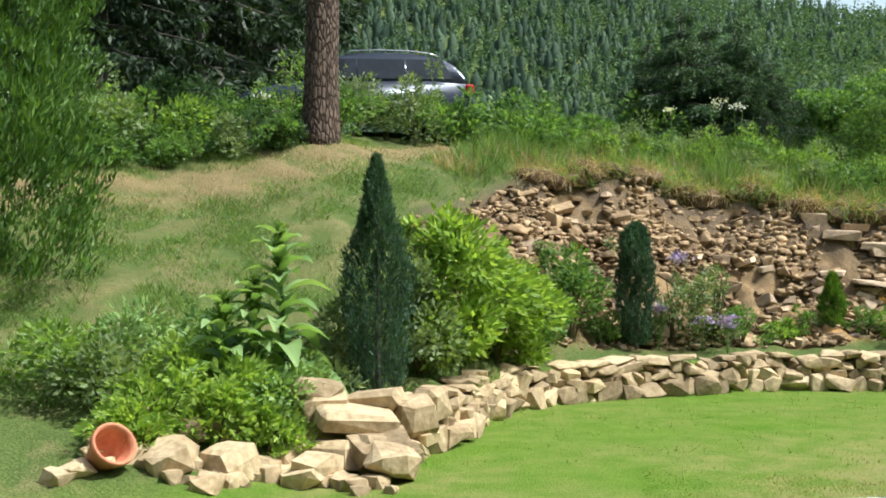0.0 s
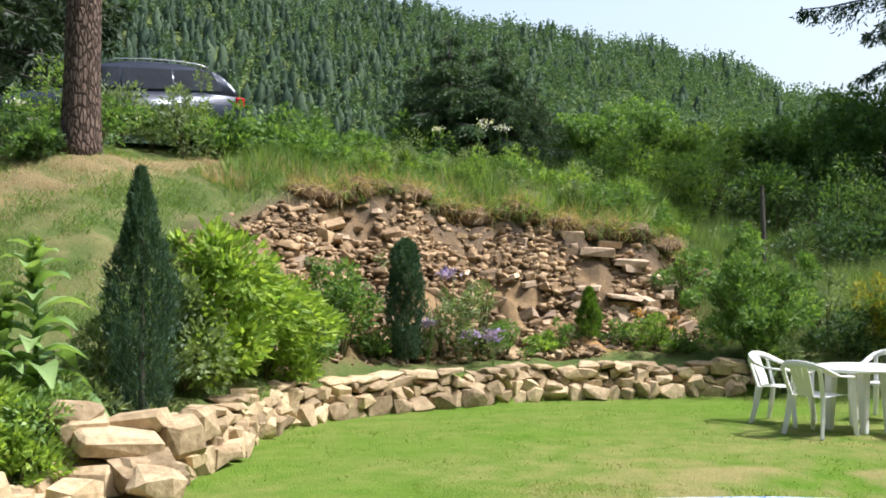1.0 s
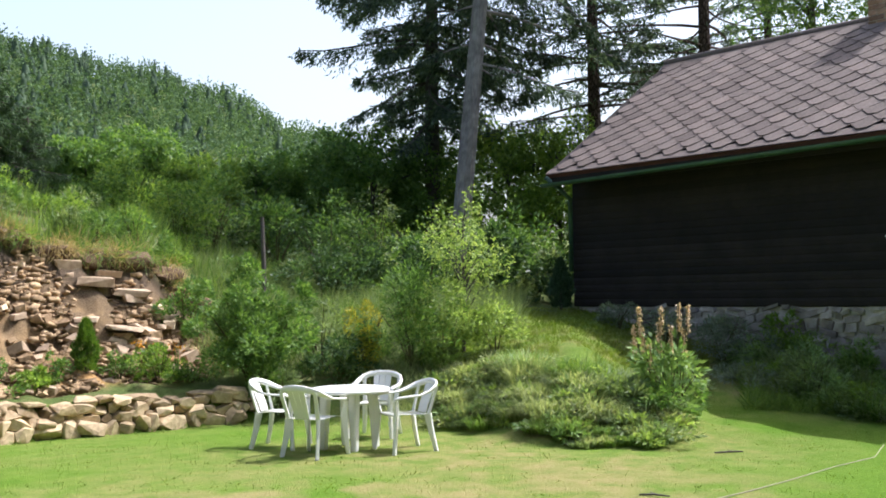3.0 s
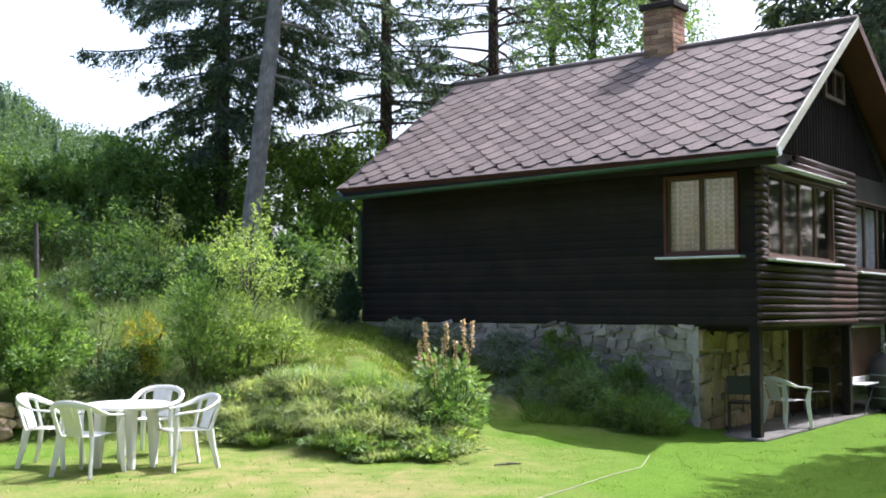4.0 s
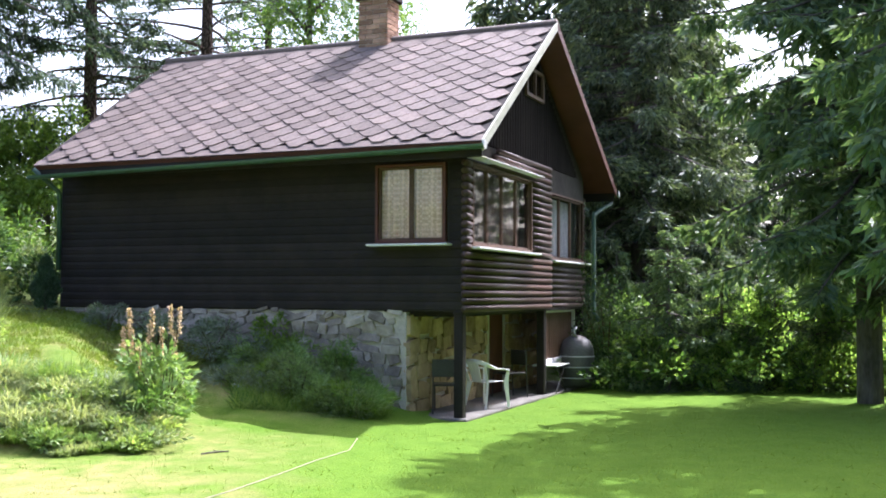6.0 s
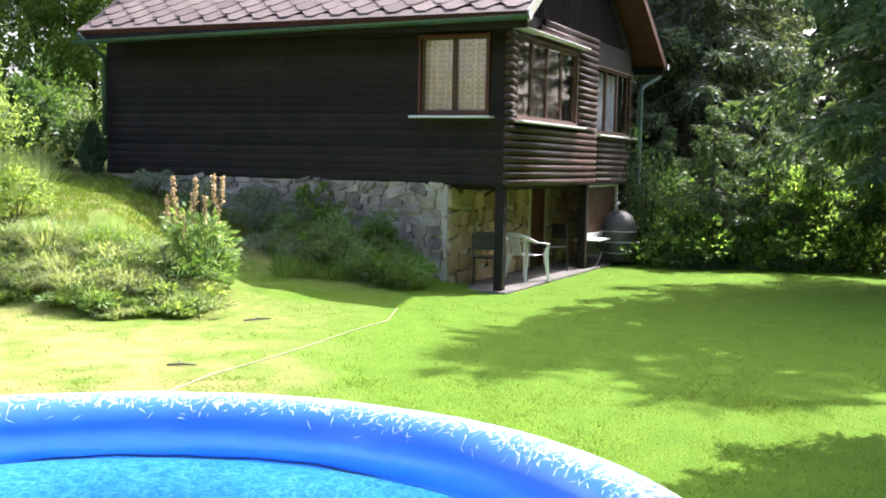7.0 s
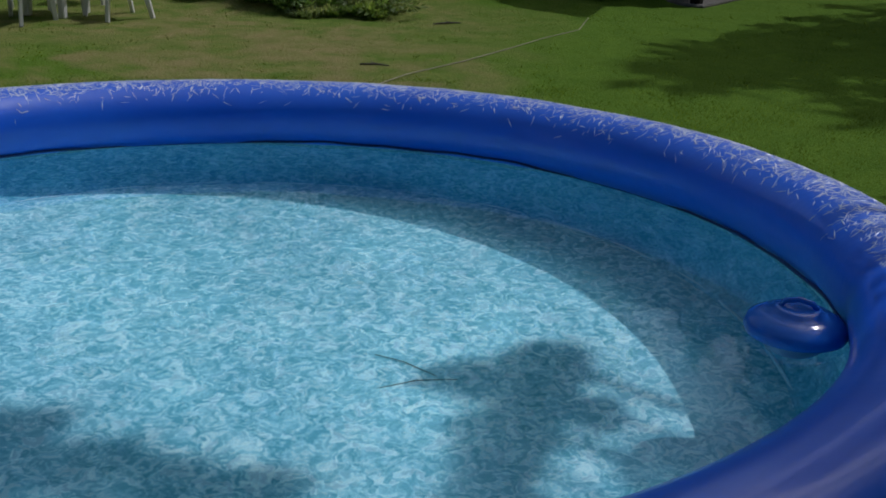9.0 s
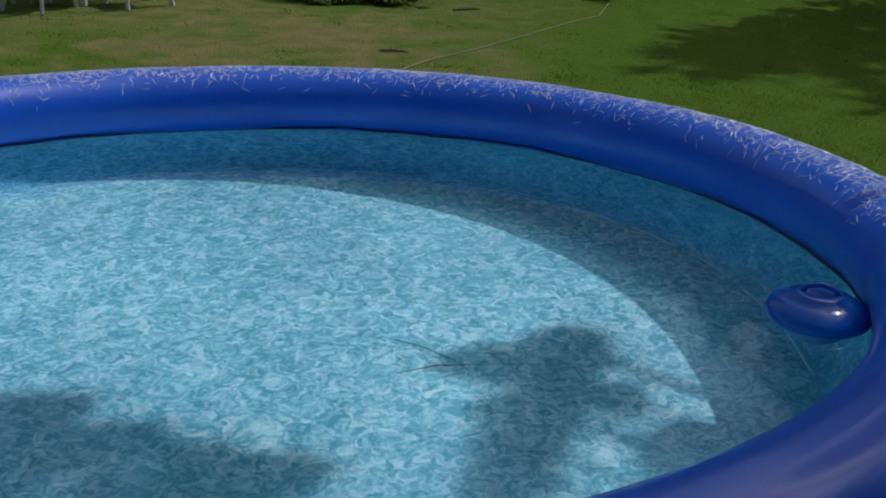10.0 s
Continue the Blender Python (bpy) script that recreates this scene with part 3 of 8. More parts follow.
def rough_stone(rng, sx, sy, sz, angular=False):
    """One irregular building stone: a bent, bevelled block, about 30 triangles."""
    bm = bmesh.new()
    box(bm, (-sx / 2, -sy / 2, -sz / 2), (sx / 2, sy / 2, sz / 2), min(sx, sy, sz) * 0.2)
    for v in bm.verts:
        v.co += Vector(rng.uniform(-1, 1, 3)) * min(sx, sy, sz) * 0.11
    if angular:
        # broken faces: a hull of the jittered block's corners
        bm.free()
        bm = bmesh.new()
        for cx in (-1, 1):
            for cy in (-1, 1):
                for cz in (-1, 1):
                    for q in range(2):
                        j = rng.uniform(0.62, 1.0, 3)
                        bm.verts.new((cx * sx / 2 * j[0], cy * sy / 2 * j[1], cz * sz / 2 * j[2]))
        bmesh.ops.convex_hull(bm, input=bm.verts)
        for v in [v for v in bm.verts if not v.link_faces]:
            bm.verts.remove(v)
    shear = rng.uniform(-0.25, 0.25, 2)
    for v in bm.verts:
        v.co.x += v.co.z * shear[0]
        v.co.z += v.co.x * shear[1] * 0.3
    return bm


def broken_stone(rng, sx, sy, sz):
    """A quarried stone: the hull of points thrown on a box, so its faces are uneven and skewed."""
    d = rng.uniform(-1, 1, (26, 3))
    d /= np.abs(d).max(axis=1, keepdims=True) ** 0.9
    d *= np.array([sx, sy, sz]) * 0.5
    bm = bmesh.new()
    for p in d:
        bm.verts.new(p)
    bmesh.ops.convex_hull(bm, input=bm.verts)
    for v in [v for v in bm.verts if not v.link_faces]:
        bm.verts.remove(v)
    return bm


def build_cottage():
    rng = np.random.default_rng(11)
    home = thing("cottage", "dark-stained log cottage on a stone basement with a diamond-tiled roof", "house")
    # wall panels of the timber storey, openings left between them
    t = 0.16
    W1 = (6.31, 7.43, 2.63, 3.78)       # side window: y0 y1 z0 z1
    W2 = (15.30, 18.18, 2.58, 3.80)
    W3 = (19.58, 21.95, 2.50, 3.72)
    x0, x1 = HX0 + 0.03, HX0 + 0.03 + t
    y0, y1 = HY0 + 0.02, HY0 + t
    panels = [((x0, W1[1], WOOD_Z), (x1, HY1, EAVE_Z + 0.25)), ((x0, HY0 + t, WOOD_Z), (x1, W1[0], EAVE_Z + 0.25)), ((x0, W1[0], WOOD_Z), (x1, W1[1], W1[2])), ((x0, W1[0], W1[3]), (x1, W1[1], EAVE_Z + 0.25)),
              ((HX1 - t, HY0 + t, WOOD_Z), (HX1, HY1, EAVE_Z + 0.2)), ((x1, HY1 - t, WOOD_Z), (HX1 - t, HY1, EAVE_Z + 0.2))]
    for a, b, c, d in ((x0, W2[0], WOOD_Z, 4.2), (W2[0], W2[1], WOOD_Z, W2[2]), (W2[0], W2[1], W2[3], 4.2), (W2[1], W3[0], WOOD_Z, 4.2),
                       (W3[0], W3[1], WOOD_Z, W3[2]), (W3[0], W3[1], W3[3], 4.2), (W3[1], HX1, WOOD_Z, 4.2)):
        panels.append(((a, y0, c), (b, y1, d)))
    for lo, hi in panels:
        bm = bmesh.new()
        box(bm, lo, hi)
        part("wall_panel", bm, M["dark_room"], home)
    bm = bmesh.new()
    box(bm, (HX0 + 0.2, HY0 + 0.2, WOOD_Z - 0.1), (HX1 - 0.2, HY1 - 0.2, WOOD_Z + 0.02))
    part("floor_deck", bm, M["wood_dark"], home)
    # gable triangles
    for y, name in ((HY0 + 0.03, "gable"), (HY1 - 0.1, "gable")):
        bm = bmesh.new()
        pts = [(x0, 4.0), (HX1, 4.0), (HX1, EAVE_Z + 0.22), (RIDGE_X, RIDGE_Z - 0.12), (x0, EAVE_Z + 0.22)]
        a = [bm.verts.new((px, y, pz)) for px, pz in pts]
        b = [bm.verts.new((px, y + 0.08, pz)) for px, pz in pts]
        bm.faces.new(a)
        bm.faces.new(b[::-1])
        for k in range(5):
            bm.faces.new((a[k], b[k], b[(k + 1) % 5], a[(k + 1) % 5]))
        bmesh.ops.recalc_face_normals(bm, faces=bm.faces)
        part(name, bm, M["wood_dark"], home, "dark board gable under the roof")
    # upright boards on the front gable
    x = HX0 + 0.1
    while x < HX1 - 0.1:
        top = RIDGE_Z - 0.2 - abs(x + 0.07 - RIDGE_X) * math.tan(SLOPE) - 0.06
        low = 4.22
        if top > low + 0.05:
            bm = bmesh.new()
            box(bm, (x, HY0 + 0.005, low), (x + 0.125, HY0 + 0.03, top), 0.006)
            part("board", bm, M["wood_gable_shaded"], home)
        x += 0.14
    # side boards: long half-round planks
    n = 19
    pitch = (EAVE_Z + 0.05 - WOOD_Z) / n
    for k in range(n):
        z = WOOD_Z + (k + 0.5) * pitch
        spans = [(HY0 + 0.02, HY1)]
        if W1[2] - 0.12 < z < W1[3] + 0.07:
            spans = [(HY0 + 0.02, W1[0] - 0.08), (W1[1] + 0.08, HY1)]
        for a, b in spans:
            bm = bmesh.new()
            tube(bm, [(HX0 + 0.028, a, z), (HX0 + 0.026, (a + b) / 2, z), (HX0 + 0.028, b, z)], pitch * 0.53, 6)
            for v in bm.verts:
                v.co.x = HX0 + 0.03 + (v.co.x - HX0 - 0.03) * 0.13
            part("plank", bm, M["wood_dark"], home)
    # front half-logs, the nearer part standing a little proud
    lp = 0.118
    k = 0
    z = WOOD_Z + 0.03
    while z < 4.2:
        for a, b, yy, cut in ((HX0 - 0.10, 19.38, HY0 - 0.05, W2), (19.38, HX1 + 0.08, HY0 + 0.05, W3)):
            spans = [(a, b)]
            if cut[2] - 0.1 < z < cut[3] + 0.1:
                spans = [(a, cut[0] - 0.1), (cut[1] + 0.1, b)]
            if z > 3.85:
                spans = [(16.0 + (z - 3.85) * 1.6, b)] if a < 19 else []
            for p, q in spans:
                if q - p > 0.06:
                    bm = bmesh.new()
                    w = lp * 0.5
                    tube(bm, [(p, yy, z), ((p + q) / 2, yy - 0.006 * rng.uniform(-1, 1), z + 0.008 * rng.uniform(-1, 1)), (q, yy, z + 0.006 * rng.uniform(-1, 1))],
                         [w * rng.uniform(0.9, 1.0), w, w * rng.uniform(0.9, 1.0)], 8)
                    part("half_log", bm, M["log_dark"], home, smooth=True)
        z += lp
        k += 1

    def casement(parent_name, along, a, b, c, d, plane, leaves_n, curtain, wood):
        """A window with frame, sashes, panes, curtain and sill. along: 'y' on the side wall, 'x' on the front."""
        win = child(parent_name, None, home, "brown wooden casement window with a lace curtain" if curtain == "lace" else "brown wooden casement window with a drawn curtain")

        def P(u, depth, z):
            return (plane + depth, u, z) if along == "y" else (u, plane + depth, z)

        def bx(bm, u0, u1, d0, d1, z0, z1, bev=0.005):
            p, q = P(u0, d0, z0), P(u1, d1, z1)
            box(bm, [min(i, j) for i, j in zip(p, q)], [max(i, j) for i, j in zip(p, q)], bev)

        bm = bmesh.new()
        f = 0.045
        bx(bm, a - f, a, -0.05, 0.12, c - f, d + f)
        bx(bm, b, b + f, -0.05, 0.12, c - f, d + f)
        bx(bm, a, b, -0.05, 0.12, d, d + f)
        bx(bm, a, b, -0.05, 0.12, c - f, c)
        part("window_frame", bm, wood, win)
        w = (b - a) / leaves_n
        for k in range(leaves_n):
            u0, u1 = a + k * w + 0.004, a + (k + 1) * w - 0.004
            s = 0.032
            bm = bmesh.new()
            bx(bm, u0, u0 + s, 0.0, 0.05, c, d)
            bx(bm, u1 - s, u1, 0.0, 0.05, c, d)
            bx(bm, u0 + s, u1 - s, 0.0, 0.05, d - s, d)
            bx(bm, u0 + s, u1 - s, 0.0, 0.05, c, c + s)
            part("sash", bm, M["wood_brown"] if curtain == "lace" else wood, win)
            bm = bmesh.new()
            bx(bm, u0 + s, u1 - s, 0.022, 0.027, c + s, d - s, 0)
            pane = part("pane", bm, M["glass"], win)
            pane.visible_shadow = False
        if curtain:
            bm = bmesh.new()
            nseg = 60
            top, bot = [], []
            for k in range(nseg + 1):
                u = a + 0.01 + (b - a - 0.02) * k / nseg
                wv = (0.09 if along == "y" else 0.20) + 0.012 * math.sin(k * 0.9) + 0.006 * math.sin(k * 2.3)
                top.append(bm.verts.new(P(u, wv, d - 0.02)))
                bot.append(bm.verts.new(P(u, wv + 0.004, c + 0.03)))
            for k in range(nseg):
                bm.faces.new((bot[k], bot[k + 1], top[k + 1], top[k]))
            part("curtain", bm, M[curtain], win, "cream lace curtain" if curtain == "lace" else "drawn cloth curtain", True)
        bm = bmesh.new()
        bx(bm, a - 0.13, b + 0.13, -0.20, 0.02, c - f - 0.05, c - f - 0.015, 0.006)
        part("window_sill", bm, M["sill_white"], win, "pale painted window sill")
        return win

    casement("side_window", "y", *W1, HX0, 2, "lace", M["wood_red"])
    casement("front_window", "x", *W2, HY0 - 0.03, 4, "curtain_brown", M["wood_brown"])
    casement("front_window", "x", *W3, HY0 + 0.05, 3, "curtain_pale", M["wood_brown"])
    bm = bmesh.new()
    box(bm, (W2[0] - 0.15, HY0 - 0.26, W2[3] + 0.10), (W2[1] + 0.2, HY0, W2[3] + 0.12), 0.004)
    part("flashing", bm, M["sill_white"], home, "pale metal flashing over the front window")
    # attic window
    att = child("attic_window", None, home, "small framed attic window in the gable")
    bm = bmesh.new()
    for lo, hi in (((18.02, 5.38), (18.09, 5.94)), ((18.98, 5.38), (19.05, 5.94)), ((18.09, 5.87), (18.98, 5.94)), ((18.09, 5.38), (18.98, 5.45)), ((18.51, 5.45), (18.56, 5.87))):
        box(bm, (lo[0], HY0 - 0.05, lo[1]), (hi[0], HY0 + 0.003, hi[1]), 0.005)
    part("window_frame", bm, M["wood_brown"], att)
    bm = bmesh.new()
    box(bm, (18.09, HY0 - 0.012, 5.45), (18.98, HY0 - 0.004, 5.87))
    part("pane", bm, M["glass"], att)
    # roof decks
    for sx in (-1, 1):
        ex = RX0 if sx < 0 else RX1
        bm = bmesh.new()
        nrm = Vector((sx * math.sin(SLOPE), 0, math.cos(SLOPE)))
        pts = [Vector((ex, RY0, EAVE_Z)), Vector((ex, RY1, EAVE_Z)), Vector((RIDGE_X, RY1, RIDGE_Z)), Vector((RIDGE_X, RY0, RIDGE_Z))]
        a = [bm.verts.new(p) for p in pts]
        b = [bm.verts.new(p - nrm * 0.07) for p in pts]
        bm.faces.new(a)
        bm.faces.new(b[::-1])
        for k in range(4):
            bm.faces.new((a[k], b[k], b[(k + 1) % 4], a[(k + 1) % 4]))
        bmesh.ops.recalc_face_normals(bm, faces=bm.faces)
        part("roof_deck", bm, M["wood_red"], home, "reddish brown boarded roof deck")
    bm = bmesh.new()
    nl = Vector((-math.sin(SLOPE), 0, math.cos(SLOPE))) * 0.006
    bm.faces.new([bm.verts.new(Vector(p) + nl) for p in ((RX0, RY0, EAVE_Z), (RIDGE_X, RY0, RIDGE_Z), (RIDGE_X, RY1, RIDGE_Z), (RX0, RY1, EAVE_Z))])
    bmesh.ops.recalc_face_normals(bm, faces=bm.faces)
    part("underlay", bm, M["underlay"], home, "dark felt showing between the roof tiles")
    # bargeboards on the front gable, the sunlit one lightened by its colour
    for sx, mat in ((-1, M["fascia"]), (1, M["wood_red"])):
        ex = RX0 - 0.02 if sx < 0 else RX1
        bm = bmesh.new()
        a, b = Vector((ex, RY0 - 0.03, EAVE_Z + 0.03)), Vector((RIDGE_X, RY0 - 0.03, RIDGE_Z + 0.05))
        down = Vector((0, 0, -0.17))
        vs = [bm.verts.new(p) for p in (a, b, b + down, a + down)]
        ws = [bm.verts.new(p + Vector((0, 0.028, 0))) for p in (a, b, b + down, a + down)]
        bm.faces.new(vs)
        bm.faces.new(ws[::-1])
        for k in range(4):
            bm.faces.new((vs[k], ws[k], ws[(k + 1) % 4], vs[(k + 1) % 4]))
        bmesh.ops.recalc_face_normals(bm, faces=bm.faces)
        part("bargeboard", bm, mat, home, "pale bargeboard" if sx < 0 else "red-brown bargeboard")
    bm = bmesh.new()
    tube(bm, [(RIDGE_X, RY0 - 0.02, RIDGE_Z + 0.01), (RIDGE_X, (RY0 + RY1) / 2, RIDGE_Z - 0.01), (RIDGE_X, RY1 + 0.02, RIDGE_Z + 0.01)], 0.085, 8)
    part("ridge_cap", bm, M["shingle"], home, "dark ridge capping", True)
    # gutters and downpipes
    for ex, sx in ((RX0 - 0.05, -1), (RX1 + 0.05, 1)):
        g = child("gutter", None, home, "green painted half-round gutter")
        bm = bmesh.new()
        prof = [(0.07 * math.cos(a), 0.07 * math.sin(a)) for a in np.linspace(math.pi, 2 * math.pi, 9)]
        prof = prof + [(0.062 * math.cos(a), 0.062 * math.sin(a)) for a in np.linspace(2 * math.pi, math.pi, 9)]
        z = EAVE_Z - 0.045
        r0 = [bm.verts.new((ex + p, RY0 - 0.06, z + q)) for p, q in prof]
        r1 = [bm.verts.new((ex + p, RY1 + 0.05, z + q - 0.13)) for p, q in prof]
        for k in range(len(prof)):
            bm.faces.new((r0[k], r0[(k + 1) % len(prof)], r1[(k + 1) % len(prof)], r1[k]))
        bmesh.ops.recalc_face_normals(bm, faces=bm.faces)
        part("trough", bm, M["gutter_green"], g)
        # fascia coloured dark for the shadow gap between tiles and gutter
        bm = bmesh.new()
        box(bm, (min(ex - sx * 0.09, ex - sx * 0.12), RY0 + 0.02, EAVE_Z - 0.22), (max(ex - sx * 0.09, ex - sx * 0.12), RY1 - 0.02, EAVE_Z - 0.035))
        part("fascia_board", bm, M["wood_dark"], home, "fascia board behind the gutter, dark for the shadowed gap")
        bm = bmesh.new()
        lathe(bm, [(0.0, 0.0), (0.068, 0.0), (0.068, 0.012), (0.0, 0.012)], 12)
        bmesh.ops.transform(bm, matrix=pose(ex, RY0 - 0.06, z - 0.01, 90, 0, 0), verts=bm.verts)
        part("end_cap", bm, M["sill_white"], g, "pale end cap")
    bm = bmesh.new()
    tube(bm, [(RX1 + 0.05, RY0 + 0.12, 3.95), (RX1 + 0.05, RY0 + 0.12, 3.8), (HX1 + 0.16, HY0 - 0.16, 3.5), (HX1 + 0.16, HY0 - 0.16, 3.3), (HX1 + 0.16, HY0 - 0.16, 1.4), (HX1 + 0.12, HY0 - 0.28, 1.22)], 0.05, 8)
    part("downpipe", bm, M["gutter_green"], home, "green downpipe with a bent top", True)
    bm = bmesh.new()
    tube(bm, [(RX0 - 0.05, RY1 - 0.05, 4.0), (HX0 - 0.07, HY1 - 0.03, 3.6), (HX0 - 0.07, HY1 - 0.03, 2.2)], 0.045, 8)
    part("downpipe", bm, M["gutter_green"], home, "green downpipe", True)
    # chimney
    ch = child("chimney", None, home, "brick chimney with a metal cowl")
    cy, cz = 9.1, RIDGE_Z + 0.80
    bm = bmesh.new()
    box(bm, (RIDGE_X - 0.26, cy - 0.30, RIDGE_Z - 0.6), (RIDGE_X + 0.26, cy + 0.30, cz - 0.02))
    part("stack", bm, M["mortar"], ch)
    bricks = []
    for row in range(11):
        z = RIDGE_Z - 0.28 + row * 0.095
        off = 0.15 if row % 2 else 0.0
        for u0 in np.arange(-0.30 - off, 0.30, 0.30):
            a, b = max(u0 + 0.005, -0.305), min(u0 + 0.295, 0.305)
            if b - a > 0.04:
                bm = bmesh.new()
                box(bm, (RIDGE_X - 0.272, cy + a, z), (RIDGE_X - 0.24, cy + b, z + 0.085), 0.004)
                bricks.append(part("brick", bm, M["brick_chimney"], ch))
        for u0 in np.arange(-0.26 - off, 0.26, 0.30):
            a, b = max(u0 + 0.005, -0.262), min(u0 + 0.295, 0.262)
            if b - a > 0.04:
                bm = bmesh.new()
                box(bm, (RIDGE_X + a, cy - 0.312, z), (RIDGE_X + b, cy - 0.28, z + 0.085), 0.004)
                bricks.append(part("brick", bm, M["brick_chimney"], ch))
    bm = bmesh.new()
    box(bm, (RIDGE_X - 0.33, cy - 0.37, cz - 0.02), (RIDGE_X + 0.33, cy + 0.37, cz + 0.10), 0.015)
    part("chimney_cap", bm, M["underlay"], ch, "dark weathered chimney cap")
    bm = bmesh.new()
    for dx in (-0.15, 0.15):
        for dy in (-0.18, 0.18):
            tube(bm, [(RIDGE_X + dx, cy + dy, cz + 0.1), (RIDGE_X + dx, cy + dy, cz + 0.24)], 0.012, 6)
    v = [bm.verts.new((RIDGE_X + a, cy + b, cz + 0.22)) for a, b in ((-0.24, -0.28), (0.24, -0.28), (0.24, 0.28), (-0.24, 0.28))]
    w = [bm.verts.new((RIDGE_X + a * 0.35, cy + b * 0.35, cz + 0.33)) for a, b in ((-0.24, -0.28), (0.24, -0.28), (0.24, 0.28), (-0.24, 0.28))]
    bm.faces.new(v[::-1])
    bm.faces.new(w)
    for k in range(4):
        bm.faces.new((v[k], v[(k + 1) % 4], w[(k + 1) % 4], w[k]))
    part("cowl", bm, M["black_iron"], ch, "dark metal cowl")
    # stone basement
    by = 6.95
    base = child("basement", None, home, "rough stone basement wall with pale mortar")
    walls = [((HX0 + 0.06, by + 0.02, -0.5), (HX0 + 0.5, HY1 - 0.1, WOOD_Z - 0.012)), ((HX1 - 0.5, by + 0.02, -0.5), (HX1 - 0.06, HY1 - 0.1, WOOD_Z - 0.012))]
    for a, b, z0, z1 in ((HX0 + 0.5, 18.75, -0.5, WOOD_Z - 0.012), (18.75, 19.65, 1.45, WOOD_Z - 0.012), (19.65, HX1 - 0.5, -0.5, WOOD_Z - 0.012)):
        walls.append(((a, by + 0.02, z0), (b, by + 0.40, z1)))
    for lo, hi in walls:
        bm = bmesh.new()
        box(bm, lo, hi)
        part("masonry", bm, M["mortar"], base)
    # stones on the long side, uneven and set in pale mortar
    z = -0.25
    while z < WOOD_Z - 0.07:
        hgt = min(rng.uniform(0.11, 0.24), WOOD_Z - 0.02 - z)
        y = by + 0.05 + rng.uniform(0, 0.15)
        while y < HY1 - 0.3:
            ln = rng.uniform(0.12, 0.46)
            if z + hgt > float(ground_z(HX0 - 0.1, y + ln / 2)[0]) - 0.05:
                bm = rough_stone(rng, 0.12, ln * rng.uniform(0.85, 1.06), hgt * rng.uniform(0.8, 1.1), True)
                bmesh.ops.transform(bm, matrix=pose(HX0 + 0.074 + rng.uniform(-0.022, 0.016), y + ln / 2, z + hgt / 2 + rng.uniform(-0.05, 0.05), rng.uniform(-22, 22), 0, 0), verts=bm.verts)
                part("stone", bm, M["foundation_stone"], base)
            y += ln
        z += hgt * 0.95
    # warmer stones on the sheltered front
    for a, b in ((HX0 + 0.06, 18.6), (19.75, 21.9)):
        z = -0.15
        while z < WOOD_Z - 0.08:
            hgt = min(rng.uniform(0.14, 0.34), WOOD_Z - 0.02 - z)
            x = a
            while x < b - 0.1:
                ln = min(rng.uniform(0.25, 0.55), b - x)
                bm = rough_stone(rng, ln * 1.02, 0.13, hgt * 1.0, True)
                bmesh.ops.transform(bm, matrix=pose(x + ln / 2, by + 0.01, z + hgt / 2 + rng.uniform(-0.04, 0.04), 0, rng.uniform(-14, 14), 0), verts=bm.verts)
                part("stone", bm, M["foundation_yellow"], base)
                x += ln
            z += hgt
    # cellar door and the framed hatch beside it
    door = child("cellar_door", None, home, "dark red-brown plank cellar door")
    for k in range(6):
        bm = bmesh.new()
        box(bm, (18.78 + k * 0.14, by + 0.02, -0.12), (18.91 + k * 0.14, by + 0.06, 1.44), 0.006)
        part("door_plank", bm, M["wood_red"], door)
    hatch = child("cellar_window", None, home, "white-framed cellar opening closed with brown slats")
    bm = bmesh.new()
    hy = 6.16
    for lo, hi in (((19.62, 0.42), (19.74, 1.47)), ((21.72, 0.42), (21.80, 1.47)), ((19.74, 0.42), (21.72, 0.52)), ((19.74, 1.42), (21.72, 1.47))):
        box(bm, (lo[0], hy - 0.04, lo[1]), (hi[0], hy + 0.08, hi[1]), 0.008)
    part("window_frame", bm, M["sill_white"], hatch, "white painted frame")
    for k in range(16):
        bm = bmesh.new()
        box(bm, (19.76 + k * 0.121, hy + 0.0, 0.52), (19.86 + k * 0.121, hy + 0.03, 1.42), 0.006)
        part("slat", bm, M["wood_brown"], hatch)
    # pale door jambs
    bm = bmesh.new()
    box(bm, (18.60, by - 0.03, -0.12), (18.75, by + 0.1, 1.5), 0.01)
    part("door_jamb", bm, M["fascia"], home, "pale door jamb")
    # posts and beam of the porch
    for px in (15.15, 19.3, 21.98):
        bm = bmesh.new()
        box(bm, (px - 0.075, HY0 + 0.02, -0.13), (px + 0.075, HY0 + 0.17, WOOD_Z), 0.012)
        part("post", bm, M["wood_dark"], home, "dark timber porch post")
    bm = bmesh.new()
    box(bm, (HX0 + 0.02, HY0 + 0.0, WOOD_Z - 0.06), (HX1, HY0 + 0.18, WOOD_Z + 0.0), 0.01)
    part("porch_beam", bm, M["wood_dark"], home)
    bm = bmesh.new()
    box(bm, (HX0 + 0.05, HY0 + 0.18, WOOD_Z - 0.03), (HX1, by + 0.4, WOOD_Z - 0.005))
    part("porch_ceiling", bm, M["wood_dark"], home)
    # tiles: squares laid on their corners, upper rows over lower ones
    d = Vector((math.cos(SLOPE), 0, math.sin(SLOPE)))
    nrm = Vector((-math.sin(SLOPE), 0, math.cos(SLOPE)))
    slope_len = (RIDGE_Z - EAVE_Z) / math.sin(SLOPE)
    wdt, hgt = 0.50, 0.44
    bm = bmesh.new()
